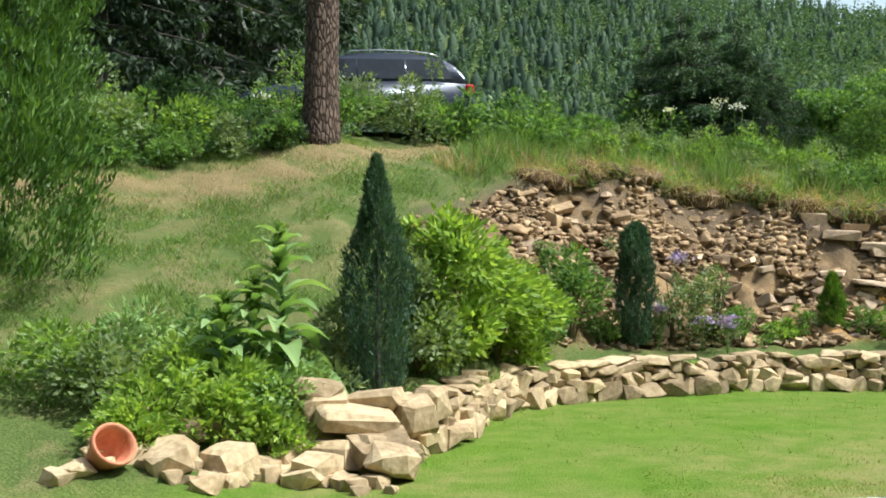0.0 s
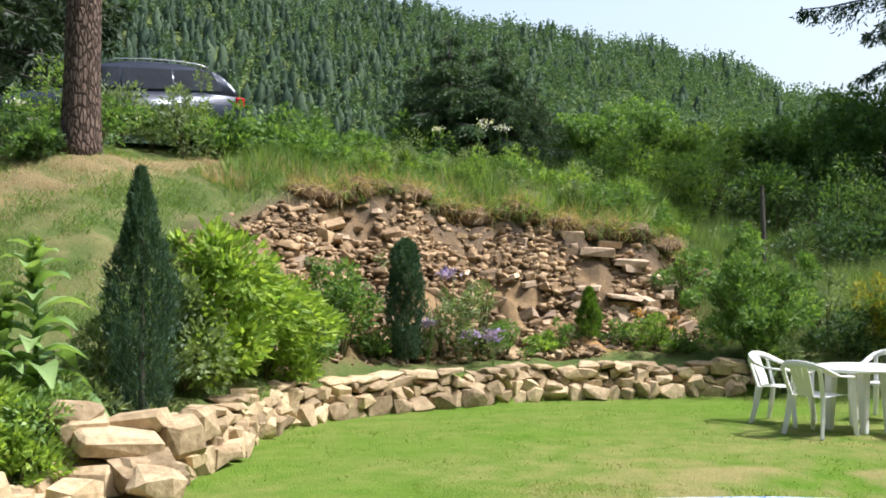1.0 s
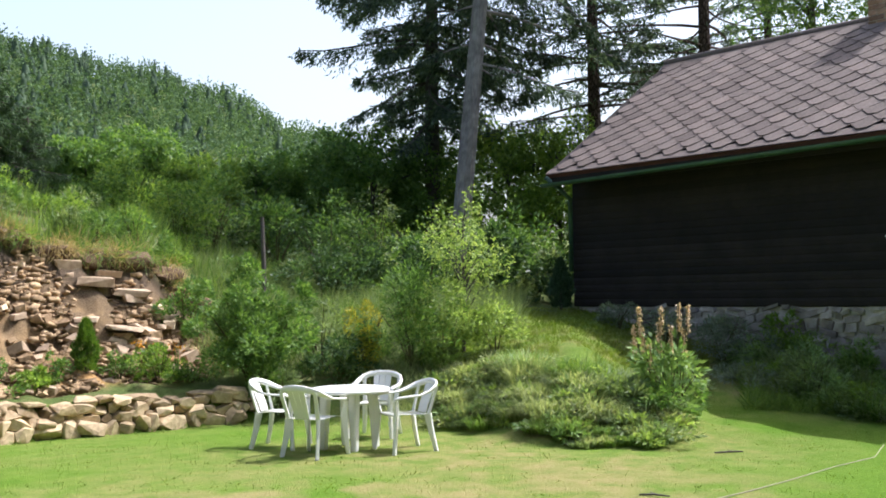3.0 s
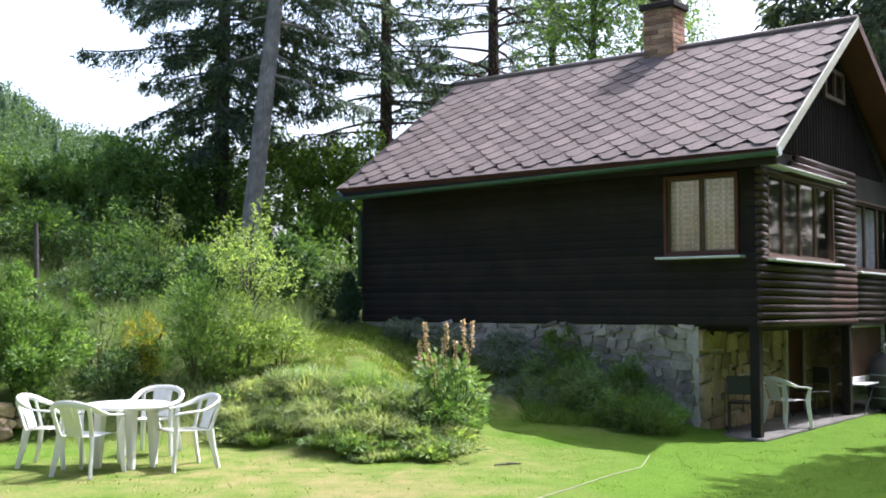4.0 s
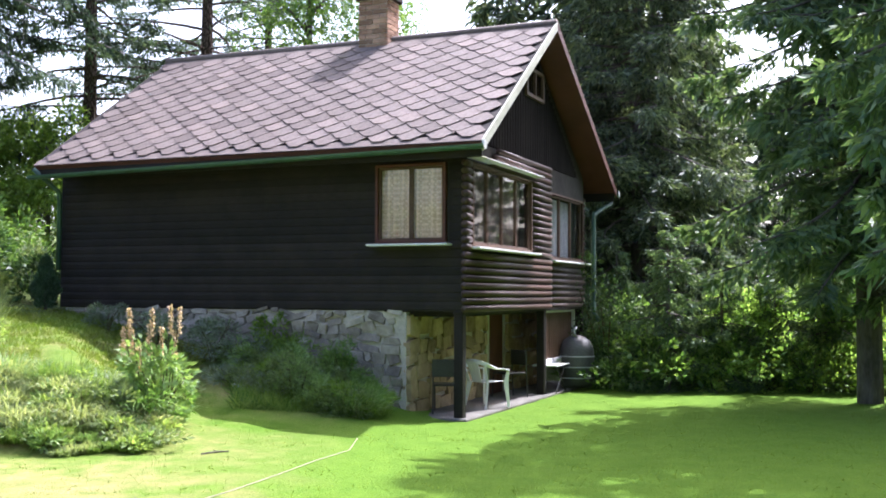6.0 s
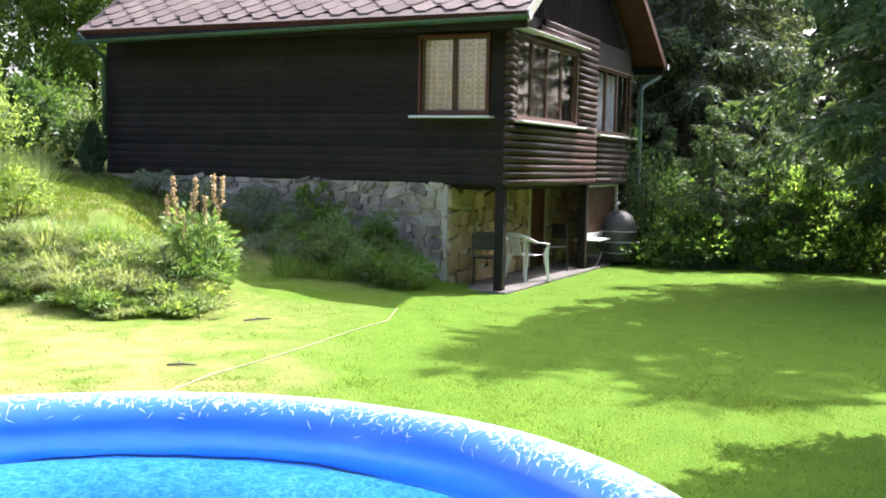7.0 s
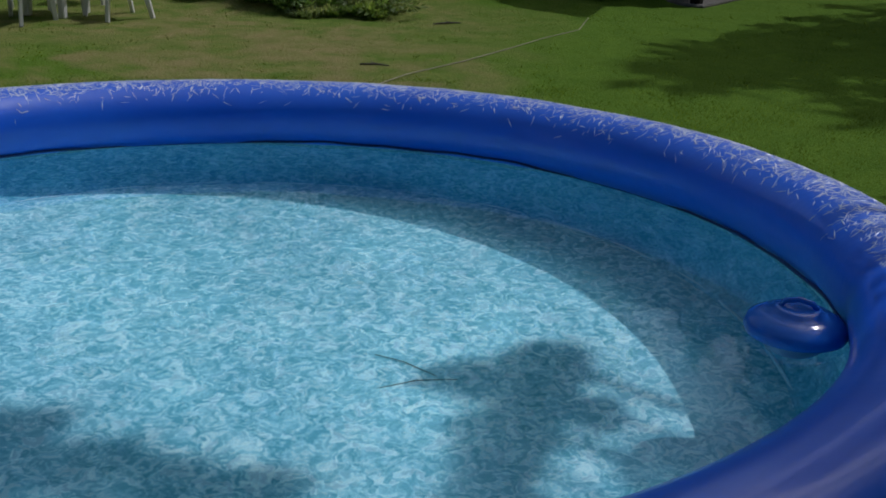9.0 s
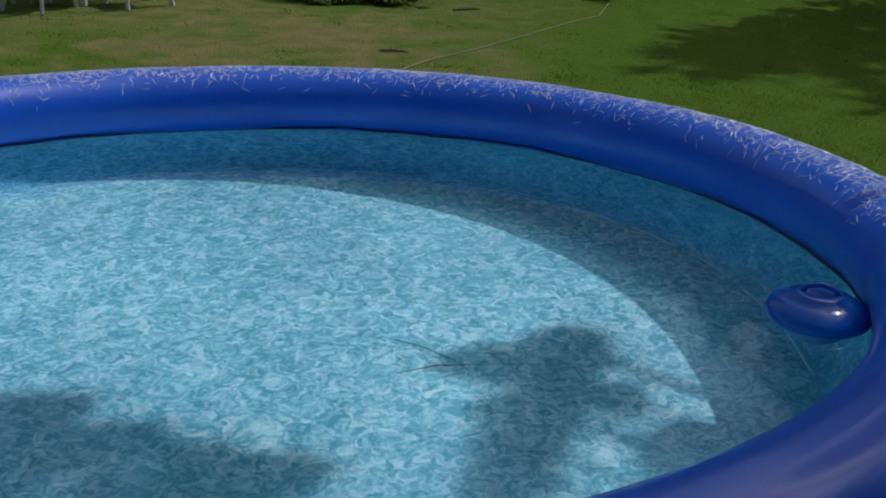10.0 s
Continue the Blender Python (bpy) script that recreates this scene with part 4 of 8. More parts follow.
    ol = [(-0.075, -hgt / 2 + 0.045), (0.075, -hgt / 2 + 0.045), (wdt / 2, 0.02), (0.07, hgt / 2 + 0.04), (-0.07, hgt / 2 + 0.04), (-wdt / 2, 0.02)]
    top = [bm.verts.new((u * 0.985, v * 0.985, 0.010)) for u, v in ol]
    bot = [bm.verts.new((u * 0.995, v * 0.995, 0.0)) for u, v in ol]
    bm.faces.new(top)
    for k in range(6):
        bm.faces.new((bot[k], bot[(k + 1) % 6], top[(k + 1) % 6], top[k]))
    tile = bpy.data.meshes.new("tile")
    bm.to_mesh(tile)
    bm.free()
    tile.materials.append(M["shingle"])
    basis = Matrix((( 0, d.x, nrm.x, 0), (-1, d.y, nrm.y, 0), (0, d.z, nrm.z, 0), (0, 0, 0, 1)))
    rowh = hgt / 2
    rows_n = int(slope_len / rowh)
    for r in range(rows_n):
        v = 0.28 + r * rowh
        if v > slope_len - 0.22:
            break
        off = (r % 2) * wdt / 2
        for c in range(int((RY1 - RY0) / wdt) + 1):
            y = RY0 + 0.27 + off + c * wdt
            if y > RY1 - 0.2:
                continue
            p = Vector((RX0, y, EAVE_Z)) + d * v + nrm * (0.026 + 0.006 * rng.random())
            mtx = Matrix.Translation(p) @ basis @ pose(0, 0, 0, -2.6 + rng.uniform(-1.0, 0.8), rng.uniform(-0.8, 0.8), rng.uniform(-1.6, 1.6))
            ob = child("tile", tile, home)
            ob.matrix_basis = mtx
    # eave strip under the lowest tiles, and verge strips
    for a, b, c, e in ((RY0, RY1, 0.0, 0.20), (RY0, RY1, slope_len - 0.26, slope_len)):
        bm = bmesh.new()
        vs = []
        seg = 17
        for k in range(seg + 1):
            y = a + (b - a) * k / seg
            vs.append([bm.verts.new(Vector((RX0, y, EAVE_Z)) + d * q + nrm * (0.022 + 0.004 * rng.random())) for q in (c, e)])
        for k in range(seg):
            bm.faces.new((vs[k][0], vs[k][1], vs[k + 1][1], vs[k + 1][0]))
        bmesh.ops.recalc_face_normals(bm, faces=bm.faces)
        part("edge_tiles", bm, M["shingle"], home)
    return home


build_cottage()

bm = bmesh.new()
box(bm, (14.98, 5.90, -0.35), (22.3, 6.97, -0.11), 0.02)
part("patio", bm, M["concrete"], None)
tagged(bpy.data.objects["patio"], "narrow concrete slab under the porch", "patio", kind="structure")

# ---- pool ----
PX, PY = 1.686, 1.825
POOL_R, RING_R, RING_Z, WATER_Z, FLOOR_Z = 1.607, 0.136, 0.89, 0.80, 0.29


def vinyl(name, dark, light, wrinkles):
    m, nt, b = nodes_of(name, 0.36, 0.0, 0.5)
    n = tex_noise(nt, 2.5, 3.0)
    col = ramp(nt, n, [(0.3, dark), (0.7, light)])
    if wrinkles:
        bump(nt, b, tex_noise(nt, 26.0, 3.0), 0.12, 0.01)
        b.inputs["Coat Weight"].default_value = 0.5
        b.inputs["Coat Roughness"].default_value = 0.12
    nt.links.new(col, b.inputs["Base Color"])
    return m


def pool_liner(name="pool_liner", tint=(1.0, 1.0, 1.0)):
    """Printed liner: pale turquoise and white flecks."""
    m, nt, b = nodes_of(name, 0.5, 0.0, 0.3)
    tc = nt.nodes.new("ShaderNodeTexCoord")
    w = nt.nodes.new("ShaderNodeTexNoise")
    w.inputs["Scale"].default_value = 14.0
    w.inputs["Detail"].default_value = 3.0
    nt.links.new(tc.outputs["Object"], w.inputs["Vector"])
    warp = mix(nt, 0.12, tc.outputs["Object"], w.outputs["Color"])
    v = nt.nodes.new("ShaderNodeTexVoronoi")
    v.inputs["Scale"].default_value = 33.0
    nt.links.new(warp, v.inputs["Vector"])
    v2 = nt.nodes.new("ShaderNodeTexNoise")
    v2.inputs["Scale"].default_value = 56.0
    v2.inputs["Detail"].default_value = 4.0
    nt.links.new(warp, v2.inputs["Vector"])
    g = nt.nodes.new("ShaderNodeSeparateColor")
    nt.links.new(v.outputs["Color"], g.inputs[0])
    col = ramp(nt, g.outputs[0], [(0.0, (0.16, 0.43, 0.52)), (0.5, (0.40, 0.70, 0.76)), (0.78, (0.56, 0.81, 0.84)), (0.86, (0.98, 1.0, 0.97))])
    col = mix(nt, 0.55, col, ramp(nt, v2.outputs["Fac"], [(0.42, (0.15, 0.42, 0.55)), (0.53, (0.50, 0.77, 0.82)), (0.63, (0.98, 0.99, 0.95))]))
    col = mix(nt, 0.8, col, ramp(nt, tex_noise(nt, 2.2, 3.0), [(0.35, (0.80, 0.84, 0.86)), (0.65, (1.12, 1.1, 1.08))]), "MULTIPLY")
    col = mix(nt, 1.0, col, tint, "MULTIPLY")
    nt.links.new(col, b.inputs["Base Color"])
    return m


def water_material():
    m, nt, b = nodes_of("pool_water", 0.0)
    nt.nodes.remove(b)
    rf = nt.nodes.new("ShaderNodeBsdfRefraction")
    rf.inputs["IOR"].default_value = 1.33
    rf.inputs["Roughness"].default_value = 0.0
    rf.inputs["Color"].default_value = (0.68, 0.92, 1.0, 1)
    gl = nt.nodes.new("ShaderNodeBsdfGlossy")
    gl.inputs["Roughness"].default_value = 0.015
    fr = nt.nodes.new("ShaderNodeFresnel")
    fr.inputs[0].default_value = 1.33
    ms = nt.nodes.new("ShaderNodeMixShader")
    n = tex_noise(nt, 3.0, 2.0)
    bp = nt.nodes.new("ShaderNodeBump")
    bp.inputs["Strength"].default_value = 0.05
    bp.inputs["Distance"].default_value = 0.02
    nt.links.new(n, bp.inputs["Height"])
    for s in (rf, gl, fr):
        nt.links.new(bp.outputs[0], s.inputs["Normal"])
    nt.links.new(fr.outputs[0], ms.inputs[0])
    nt.links.new(rf.outputs[0], ms.inputs[1])
    nt.links.new(gl.outputs[0], ms.inputs[2])
    nt.links.new(ms.outputs[0], nt.nodes["Material Output"].inputs[0])
    return m


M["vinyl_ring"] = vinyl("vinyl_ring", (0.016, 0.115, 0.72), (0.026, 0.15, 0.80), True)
# crease vinyl coloured near white, in place of the sun's glints
M["vinyl_crease_glint"] = surface("vinyl_crease_glint", (0.55, 0.68, 0.97), (0.97, 0.98, 1.0), 0.2, 60, 6, 0.0, 1.0)
M["vinyl_crease_glint"].node_tree.nodes["Principled BSDF"].inputs["Specular Tint"].default_value = (0.9, 0.95, 1.0, 1.0)
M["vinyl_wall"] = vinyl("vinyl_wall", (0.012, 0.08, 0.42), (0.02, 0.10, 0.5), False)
M["liner"] = pool_liner()
M["water"] = water_material()
# the floor's print, darkened and blued in colour for shade and water depth
M["liner_wall_shaded"] = pool_liner("liner_wall_shaded", (0.50, 0.77, 0.90))
M["glint_pale"] = surface("glint_pale", (0.42, 0.66, 0.74), (0.80, 0.90, 0.92), 0.3, 40, 8, 0.1, 0.5)
M["seam_navy"] = surface("seam_navy", (0.006, 0.02, 0.10), (0.012, 0.035, 0.16), 0.4, 30, 3, 0.1, 0.4)


def build_pool():
    # the pool leans a little with the lawn's fall
    stand = pose(PX, PY, 0.0) @ Matrix.Rotation(radians(2.1), 4, (-0.656, 0.755, 0))
    pool = thing("swimming_pool", "round blue inflatable-ring swimming pool filled with clear water, on the lawn", "pool", m=stand)
    # inflated ring, slightly lumpy, crinkled on its upper outer side
    nu, nv = 220, 40
    U, Vv = np.meshgrid(np.arange(nu) * 2 * np.pi / nu, np.arange(nv) * 2 * np.pi / nv, indexing="ij")
    lump = np.array([noise.fractal((3 * math.cos(u), 3 * math.sin(u), 4.0), 0.8, 2.0, 3) for u in U[:, 0]])[:, None]
    rr = RING_R * (1 + 0.008 * lump)
    # a shallow dent where the ring is creased
    dent = np.exp(-((np.degrees(U) - 294.0) / 2.2) ** 2) * 0.010
    rr = rr - dent
    rad = POOL_R + rr * np.cos(Vv) + 0.002 * lump
    z = RING_Z + rr * 0.98 * np.sin(Vv) + 0.002 * lump
    V = np.stack([rad * np.cos(U), rad * np.sin(U), z], -1).reshape(-1, 3)
    i, j = np.meshgrid(np.arange(nu), np.arange(nv), indexing="ij")
    F = np.stack([i * nv + j, ((i + 1) % nu) * nv + j, ((i + 1) % nu) * nv + (j + 1) % nv, i * nv + (j + 1) % nv], -1).reshape(-1, 4)
    me = mesh_np("ring", V, F, M["vinyl_ring"], True)
    child("ring", me, pool, "glossy blue inflated vinyl ring, crinkled on top")
    # short raised creases on top of the ring, their glints put into a pale colour
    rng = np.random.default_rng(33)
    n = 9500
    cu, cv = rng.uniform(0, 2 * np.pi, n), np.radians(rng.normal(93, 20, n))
    # the near side gets none, as no glints show there
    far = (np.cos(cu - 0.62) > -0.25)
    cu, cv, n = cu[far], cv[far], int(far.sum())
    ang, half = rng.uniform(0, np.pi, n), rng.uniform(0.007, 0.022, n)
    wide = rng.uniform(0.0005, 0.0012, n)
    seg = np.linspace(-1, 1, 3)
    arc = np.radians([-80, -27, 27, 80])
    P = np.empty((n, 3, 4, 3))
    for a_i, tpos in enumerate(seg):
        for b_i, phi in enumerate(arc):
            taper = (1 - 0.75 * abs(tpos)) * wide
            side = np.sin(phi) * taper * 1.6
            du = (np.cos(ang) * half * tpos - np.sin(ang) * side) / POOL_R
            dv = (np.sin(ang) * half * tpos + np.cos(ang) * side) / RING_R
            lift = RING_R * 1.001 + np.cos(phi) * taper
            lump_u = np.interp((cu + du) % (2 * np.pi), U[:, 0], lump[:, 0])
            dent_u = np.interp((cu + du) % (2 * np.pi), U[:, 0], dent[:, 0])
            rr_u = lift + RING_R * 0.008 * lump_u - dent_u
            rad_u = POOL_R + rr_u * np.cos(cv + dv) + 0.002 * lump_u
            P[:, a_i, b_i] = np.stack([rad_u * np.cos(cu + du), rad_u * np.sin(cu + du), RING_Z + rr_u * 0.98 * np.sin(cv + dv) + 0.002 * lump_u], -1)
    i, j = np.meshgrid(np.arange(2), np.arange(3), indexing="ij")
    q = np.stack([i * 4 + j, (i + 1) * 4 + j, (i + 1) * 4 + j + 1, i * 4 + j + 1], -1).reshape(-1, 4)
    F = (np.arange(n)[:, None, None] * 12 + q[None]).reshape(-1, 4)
    crease = child("crease", mesh_np("crease", P.reshape(-1, 3), F, M["vinyl_crease_glint"], True), pool, "vinyl creases, coloured pale for their sun glints")
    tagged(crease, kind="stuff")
    bm = bmesh.new()
    R0 = POOL_R + 0.02
    lathe(bm, [(POOL_R - 0.06, RING_Z - 0.12), (R0 + 0.02, 0.70), (R0 + 0.13, 0.45), (R0 + 0.16, 0.22), (R0 + 0.10, 0.04), (R0, 0.012)], 120)
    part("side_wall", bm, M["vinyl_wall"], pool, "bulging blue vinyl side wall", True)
    bm = bmesh.new()
    rings = lathe(bm, [(POOL_R - 0.08, RING_Z - 0.115), (POOL_R - 0.03, 0.70), (POOL_R - 0.02, 0.60), (POOL_R - 0.08, 0.48), (POOL_R - 0.14, FLOOR_Z + 0.03), (POOL_R - 0.19, FLOOR_Z + 0.006)], 120)
    part("inner_wall", bm, M["liner_wall_shaded"], pool, "printed inner wall, coloured teal-blue for shade and water depth", True)
    bm = bmesh.new()
    rings = lathe(bm, [(POOL_R - 0.18, FLOOR_Z + 0.005), (1.0, FLOOR_Z), (0.4, FLOOR_Z), (0.02, FLOOR_Z)], 120)
    bm.faces.new(rings[-1])
    bmesh.ops.recalc_face_normals(bm, faces=bm.faces)
    part("floor_liner", bm, M["liner"], pool, "pool floor printed with pale turquoise flecks", True)
    bm = bmesh.new()
    rings = lathe(bm, [(POOL_R - 0.115, WATER_Z), (0.7, WATER_Z), (0.02, WATER_Z)], 120)
    bm.faces.new(rings[-1])
    bmesh.ops.recalc_face_normals(bm, faces=bm.faces)
    for f in bm.faces:
        if f.normal.z < 0:
            f.normal_flip()
    w = part("water", bm, M["water"], pool, "clear still water", True)
    w.visible_shadow = False
    # the welded seam that hangs under the ring at the waterline
    bm = bmesh.new()
    seam = []
    for k in range(161):
        u = 2 * math.pi * k / 160
        dz = 0.008 * math.sin(5 * u) + 0.005 * math.sin(11 * u + 1) + 0.002 * math.sin(37 * u)
        seam.append(((POOL_R - 0.112) * math.cos(u), (POOL_R - 0.112) * math.sin(u), WATER_Z + 0.002 + dz))
    tube(bm, seam, 0.005, 6, False)
    part("seam", bm, M["seam_navy"], pool, "dark navy welded seam at the waterline", True)
    # glints where the inner wall meets the floor, added as a pale line
    bm = bmesh.new()
    glint_line = []
    for k in range(201):
        u = 2 * math.pi * k / 200
        q = POOL_R - 0.178 + 0.004 * math.sin(9 * u) + 0.003 * math.sin(23 * u + 2)
        glint_line.append((q * math.cos(u), q * math.sin(u), FLOOR_Z + 0.008 + 0.003 * math.sin(31 * u)))
    tube(bm, glint_line, 0.006, 6, False)
    part("floor_glint", bm, M["glint_pale"], pool, "pale line round the pool floor, standing for glints", True)
    # a few drowned grass stalks on the floor
    for x0, y0, x1, y1 in ((1.93, 1.53, 1.94, 1.34), (1.80, 1.42, 1.96, 1.29), (1.72, 1.33, 1.80, 1.10)):
        bm = bmesh.new()
        tube(bm, [(x0, y0, FLOOR_Z + 0.006), ((x0 + x1) / 2 + 0.01, (y0 + y1) / 2 + 0.012, FLOOR_Z + 0.008), (x1, y1, FLOOR_Z + 0.006)], [0.0014, 0.0016, 0.001], 5)
        me = bpy.data.meshes.new("grass_stalk")
        bm.to_mesh(me)
        bm.free()
        me.materials.append(M["stem"])
        tagged(new("grass_stalk", me), "thin dark grass stalk lying on the pool floor", "grass stalk", "stalks in the pool")
    # floating dispenser
    M["float_blue"] = surface("float_blue", (0.02, 0.13, 0.58), (0.035, 0.18, 0.68), 0.14, 30, 3, 0.02, 0.6)
    M["float_clear"] = surface("float_clear", (0.16, 0.24, 0.42), (0.25, 0.34, 0.52), 0.25, 30, 3, 0.02, 0.5)
    dx, dy = 2.275, 0.585
    disp = thing("floating_dispenser", "dark blue plastic chlorine dispenser floating on the pool water", "pool float", m=pose(dx, dy, WATER_Z + 0.010, 0, 0, -72))
    k = 1.15
    bm = bmesh.new()
    rings = lathe(bm, [(0.0 + 0.002, -0.015), (0.07 * k, -0.016), (0.098 * k, 0.0), (0.102 * k, 0.016), (0.094 * k, 0.036), (0.07 * k, 0.052), (0.048 * k, 0.058), (0.046 * k, 0.064), (0.038 * k, 0.066), (0.002, 0.066)], 40)
    bmesh.ops.recalc_face_normals(bm, faces=bm.faces)
    part("float_body", bm, M["float_blue"], disp, "", True)
    bm = bmesh.new()
    tube(bm, [(-0.040, 0.0, 0.062), (-0.03, 0, 0.078), (0, 0, 0.085), (0.03, 0, 0.078), (0.040, 0, 0.062)], 0.007, 8)
    part("handle", bm, M["float_blue"], disp, "", True)
    bm = bmesh.new()
    lathe(bm, [(0.055 * k, -0.016), (0.055 * k, -0.09), (0.045 * k, -0.11), (0.002, -0.11)], 32)
    bmesh.ops.recalc_face_normals(bm, faces=bm.faces)
    part("tablet_cage", bm, M["float_clear"], disp, "paler cage hanging under water", True)


build_pool()


# ---- garden table and chairs ----
def strip(bm, pts, wide, w, th):
    """A flat moulded strip along points; wide gives the direction of its breadth at each."""
    rings = []
    for k, p in enumerate(pts):
        t = (pts[min(k + 1, len(pts) - 1)] - pts[max(k - 1, 0)]).normalized()
        a = (wide[k] - t * wide[k].dot(t)).normalized() * (w[k] / 2)
        b = t.cross(a).normalized() * (th / 2)
        rings.append([bm.verts.new(p + q) for q in (a + b * 0.5, a * 0.8 + b, -a * 0.8 + b, -a + b * 0.5, -a - b, a - b)])
    for r0, r1 in zip(rings, rings[1:]):
        for k in range(6):
            bm.faces.new((r0[k], r0[(k + 1) % 6], r1[(k + 1) % 6], r1[k]))
    bm.faces.new(rings[0][::-1])
    bm.faces.new(rings[-1])
    bmesh.ops.recalc_face_normals(bm, faces=bm.faces)


def build_chair():
    """A moulded plastic armchair facing +y, feet at z = 0: one band sweeps over the back and down both arms."""
    c = thing("garden_chair", "white moulded plastic garden armchair with a solid splat back", "chair", "chairs round the garden table")
    bm = bmesh.new()
    n = 8
    grid = []
    for i in range(n + 1):
        row = []
        for j in range(n + 1):
            u, v = i / n - 0.5, j / n
            w = 0.21 + 0.035 * v
            row.append(bm.verts.new((2 * u * w, -0.20 + 0.45 * v, 0.425 + 0.02 * v - 0.025 * max(0, v - 0.85) / 0.15 - 0.02 * math.cos(u * math.pi) * math.sin(math.pi * min(v * 1.1, 1)))))
        grid.append(row)
    for i in range(n):
        for j in range(n):
            bm.faces.new((grid[i][j], grid[i + 1][j], grid[i + 1][j + 1], grid[i][j + 1]))
    bmesh.ops.solidify(bm, geom=bm.faces[:], thickness=0.028)
    part("seat", bm, M["plastic_white"], c, "", True)
    up, side = Vector((0, 0, 1)), Vector((1, 0, 0))
    # the band: arm, over the back, arm
    half = [(0.275, 0.265, 0.605, 0.045, 0), (0.285, 0.20, 0.635, 0.055, 0), (0.295, 0.06, 0.645, 0.058, 0), (0.295, -0.06, 0.655, 0.058, 0.1), (0.285, -0.17, 0.69, 0.06, 0.4), (0.25, -0.265, 0.735, 0.064, 0.75), (0.17, -0.32, 0.765, 0.07, 1), (0.08, -0.335, 0.778, 0.074, 1), (0.0, -0.338, 0.78, 0.075, 1)]
    pts, ws = [], []
    for sgn, seq in ((-1, half), (1, half[-2::-1])):
        for x, y, z, w, f in seq:
            pts.append(Vector((sgn * x, y, z)))
            ws.append(w)
    wide = [side * (1 - f) * (-1 if p.x < 0 else 1) + up * f for p, f in zip(pts, [q[4] for q in half] + [q[4] for q in half[-2::-1]])]
    bm = bmesh.new()
    strip(bm, pts, wide, ws, 0.022)
    part("arm_band", bm, M["plastic_white"], c, "", True)
    # splat: three broad slats with narrow slots, and two side rails
    for x, w in ((-0.078, 0.070), (0.0, 0.072), (0.078, 0.070)):
        bm = bmesh.new()
        strip(bm, [Vector((x * 0.85, -0.205, 0.43)), Vector((x * 0.9, -0.235, 0.53)), Vector((x, -0.285, 0.65)), Vector((x * 1.05, -0.33, 0.755))], [side] * 4, [w, w, w * 1.05, w * 1.1], 0.014)
        part("back_slat", bm, M["plastic_white"], c)
    for s in (-1, 1):
        bm = bmesh.new()
        strip(bm, [Vector((0.205 * s, -0.19, 0.42)), Vector((0.215 * s, -0.22, 0.52)), Vector((0.23 * s, -0.255, 0.64)), Vector((0.235 * s, -0.285, 0.735))], [side] * 4, [0.06, 0.05, 0.045, 0.05], 0.02)
        part("back_rail", bm, M["plastic_white"], c)
        for front in (True, False):
            bm = bmesh.new()
            if front:
                line, w = [(0.272, 0.255, 0.605), (0.25, 0.235, 0.43), (0.262, 0.25, 0.22), (0.28, 0.275, 0.0)], (0.05, 0.08, 0.062, 0.045)
            else:
                line, w = [(0.20, -0.185, 0.43), (0.22, -0.22, 0.22), (0.245, -0.27, 0.0)], (0.085, 0.062, 0.045)
            strip(bm, [Vector((x * s, y, z)) for x, y, z in line], [Vector((s, 1 if front else -1, 0))] * len(line), w, 0.036)
            part("leg", bm, M["plastic_white"], c)
    return c


def build_table(cx, cy):
    t = thing("garden_table", "round white plastic garden table on four legs, on the lawn", "table", m=pose(cx, cy, 0.0, 0, 0, 20))
    bm = bmesh.new()
    rings = lathe(bm, [(0.002, 0.715), (0.44, 0.713), (0.475, 0.705), (0.482, 0.69), (0.478, 0.665), (0.462, 0.665), (0.46, 0.69), (0.002, 0.692)], 40)
    bmesh.ops.recalc_face_normals(bm, faces=bm.faces)
    part("tabletop", bm, M["plastic_white"], t, "", True)
    for sx in (-1, 1):
        for sy in (-1, 1):
            bm = bmesh.new()
            a = [bm.verts.new((sx * 0.20 + ax, sy * 0.20 + ay, 0.69)) for ax, ay in ((-0.055, -0.055), (0.055, -0.055), (0.055, 0.055), (-0.055, 0.055))]
            b = [bm.verts.new((sx * 0.22 + ax, sy * 0.22 + ay, 0.0)) for ax, ay in ((-0.035, -0.035), (0.035, -0.035), (0.035, 0.035), (-0.035, 0.035))]
            bm.faces.new(a)
            bm.faces.new(b[::-1])
            for k in range(4):
                bm.faces.new((b[k], b[(k + 1) % 4], a[(k + 1) % 4], a[k]))
            bmesh.ops.recalc_face_normals(bm, faces=bm.faces)
            bmesh.ops.bevel(bm, geom=bm.edges[:], offset=0.01, segments=2, affect="EDGES")
            part("leg", bm, M["plastic_white"], t)
    return t


TX, TY = 7.25, 10.3
build_table(TX, TY)
chair = build_chair()


def face_to(x, y, tx, ty, z=0.0):
    return pose(x, y, z, 0, 0, math.degrees(math.atan2(-(tx - x), ty - y)))


chair.matrix_basis = face_to(6.74, 11.02, TX, TY)
copy_thing(chair, face_to(6.64, 10.14, 7.5, 10.45))
copy_thing(chair, face_to(8.12, 10.95, TX, TY))
copy_thing(chair, face_to(7.62, 9.70, 6.7, 9.92))
porch_chair = copy_thing(chair, face_to(16.75, 6.25, 18.4, 5.6, -0.11))
tagged(porch_chair, "white moulded plastic armchair on the porch slab", "chair", "porch furniture")

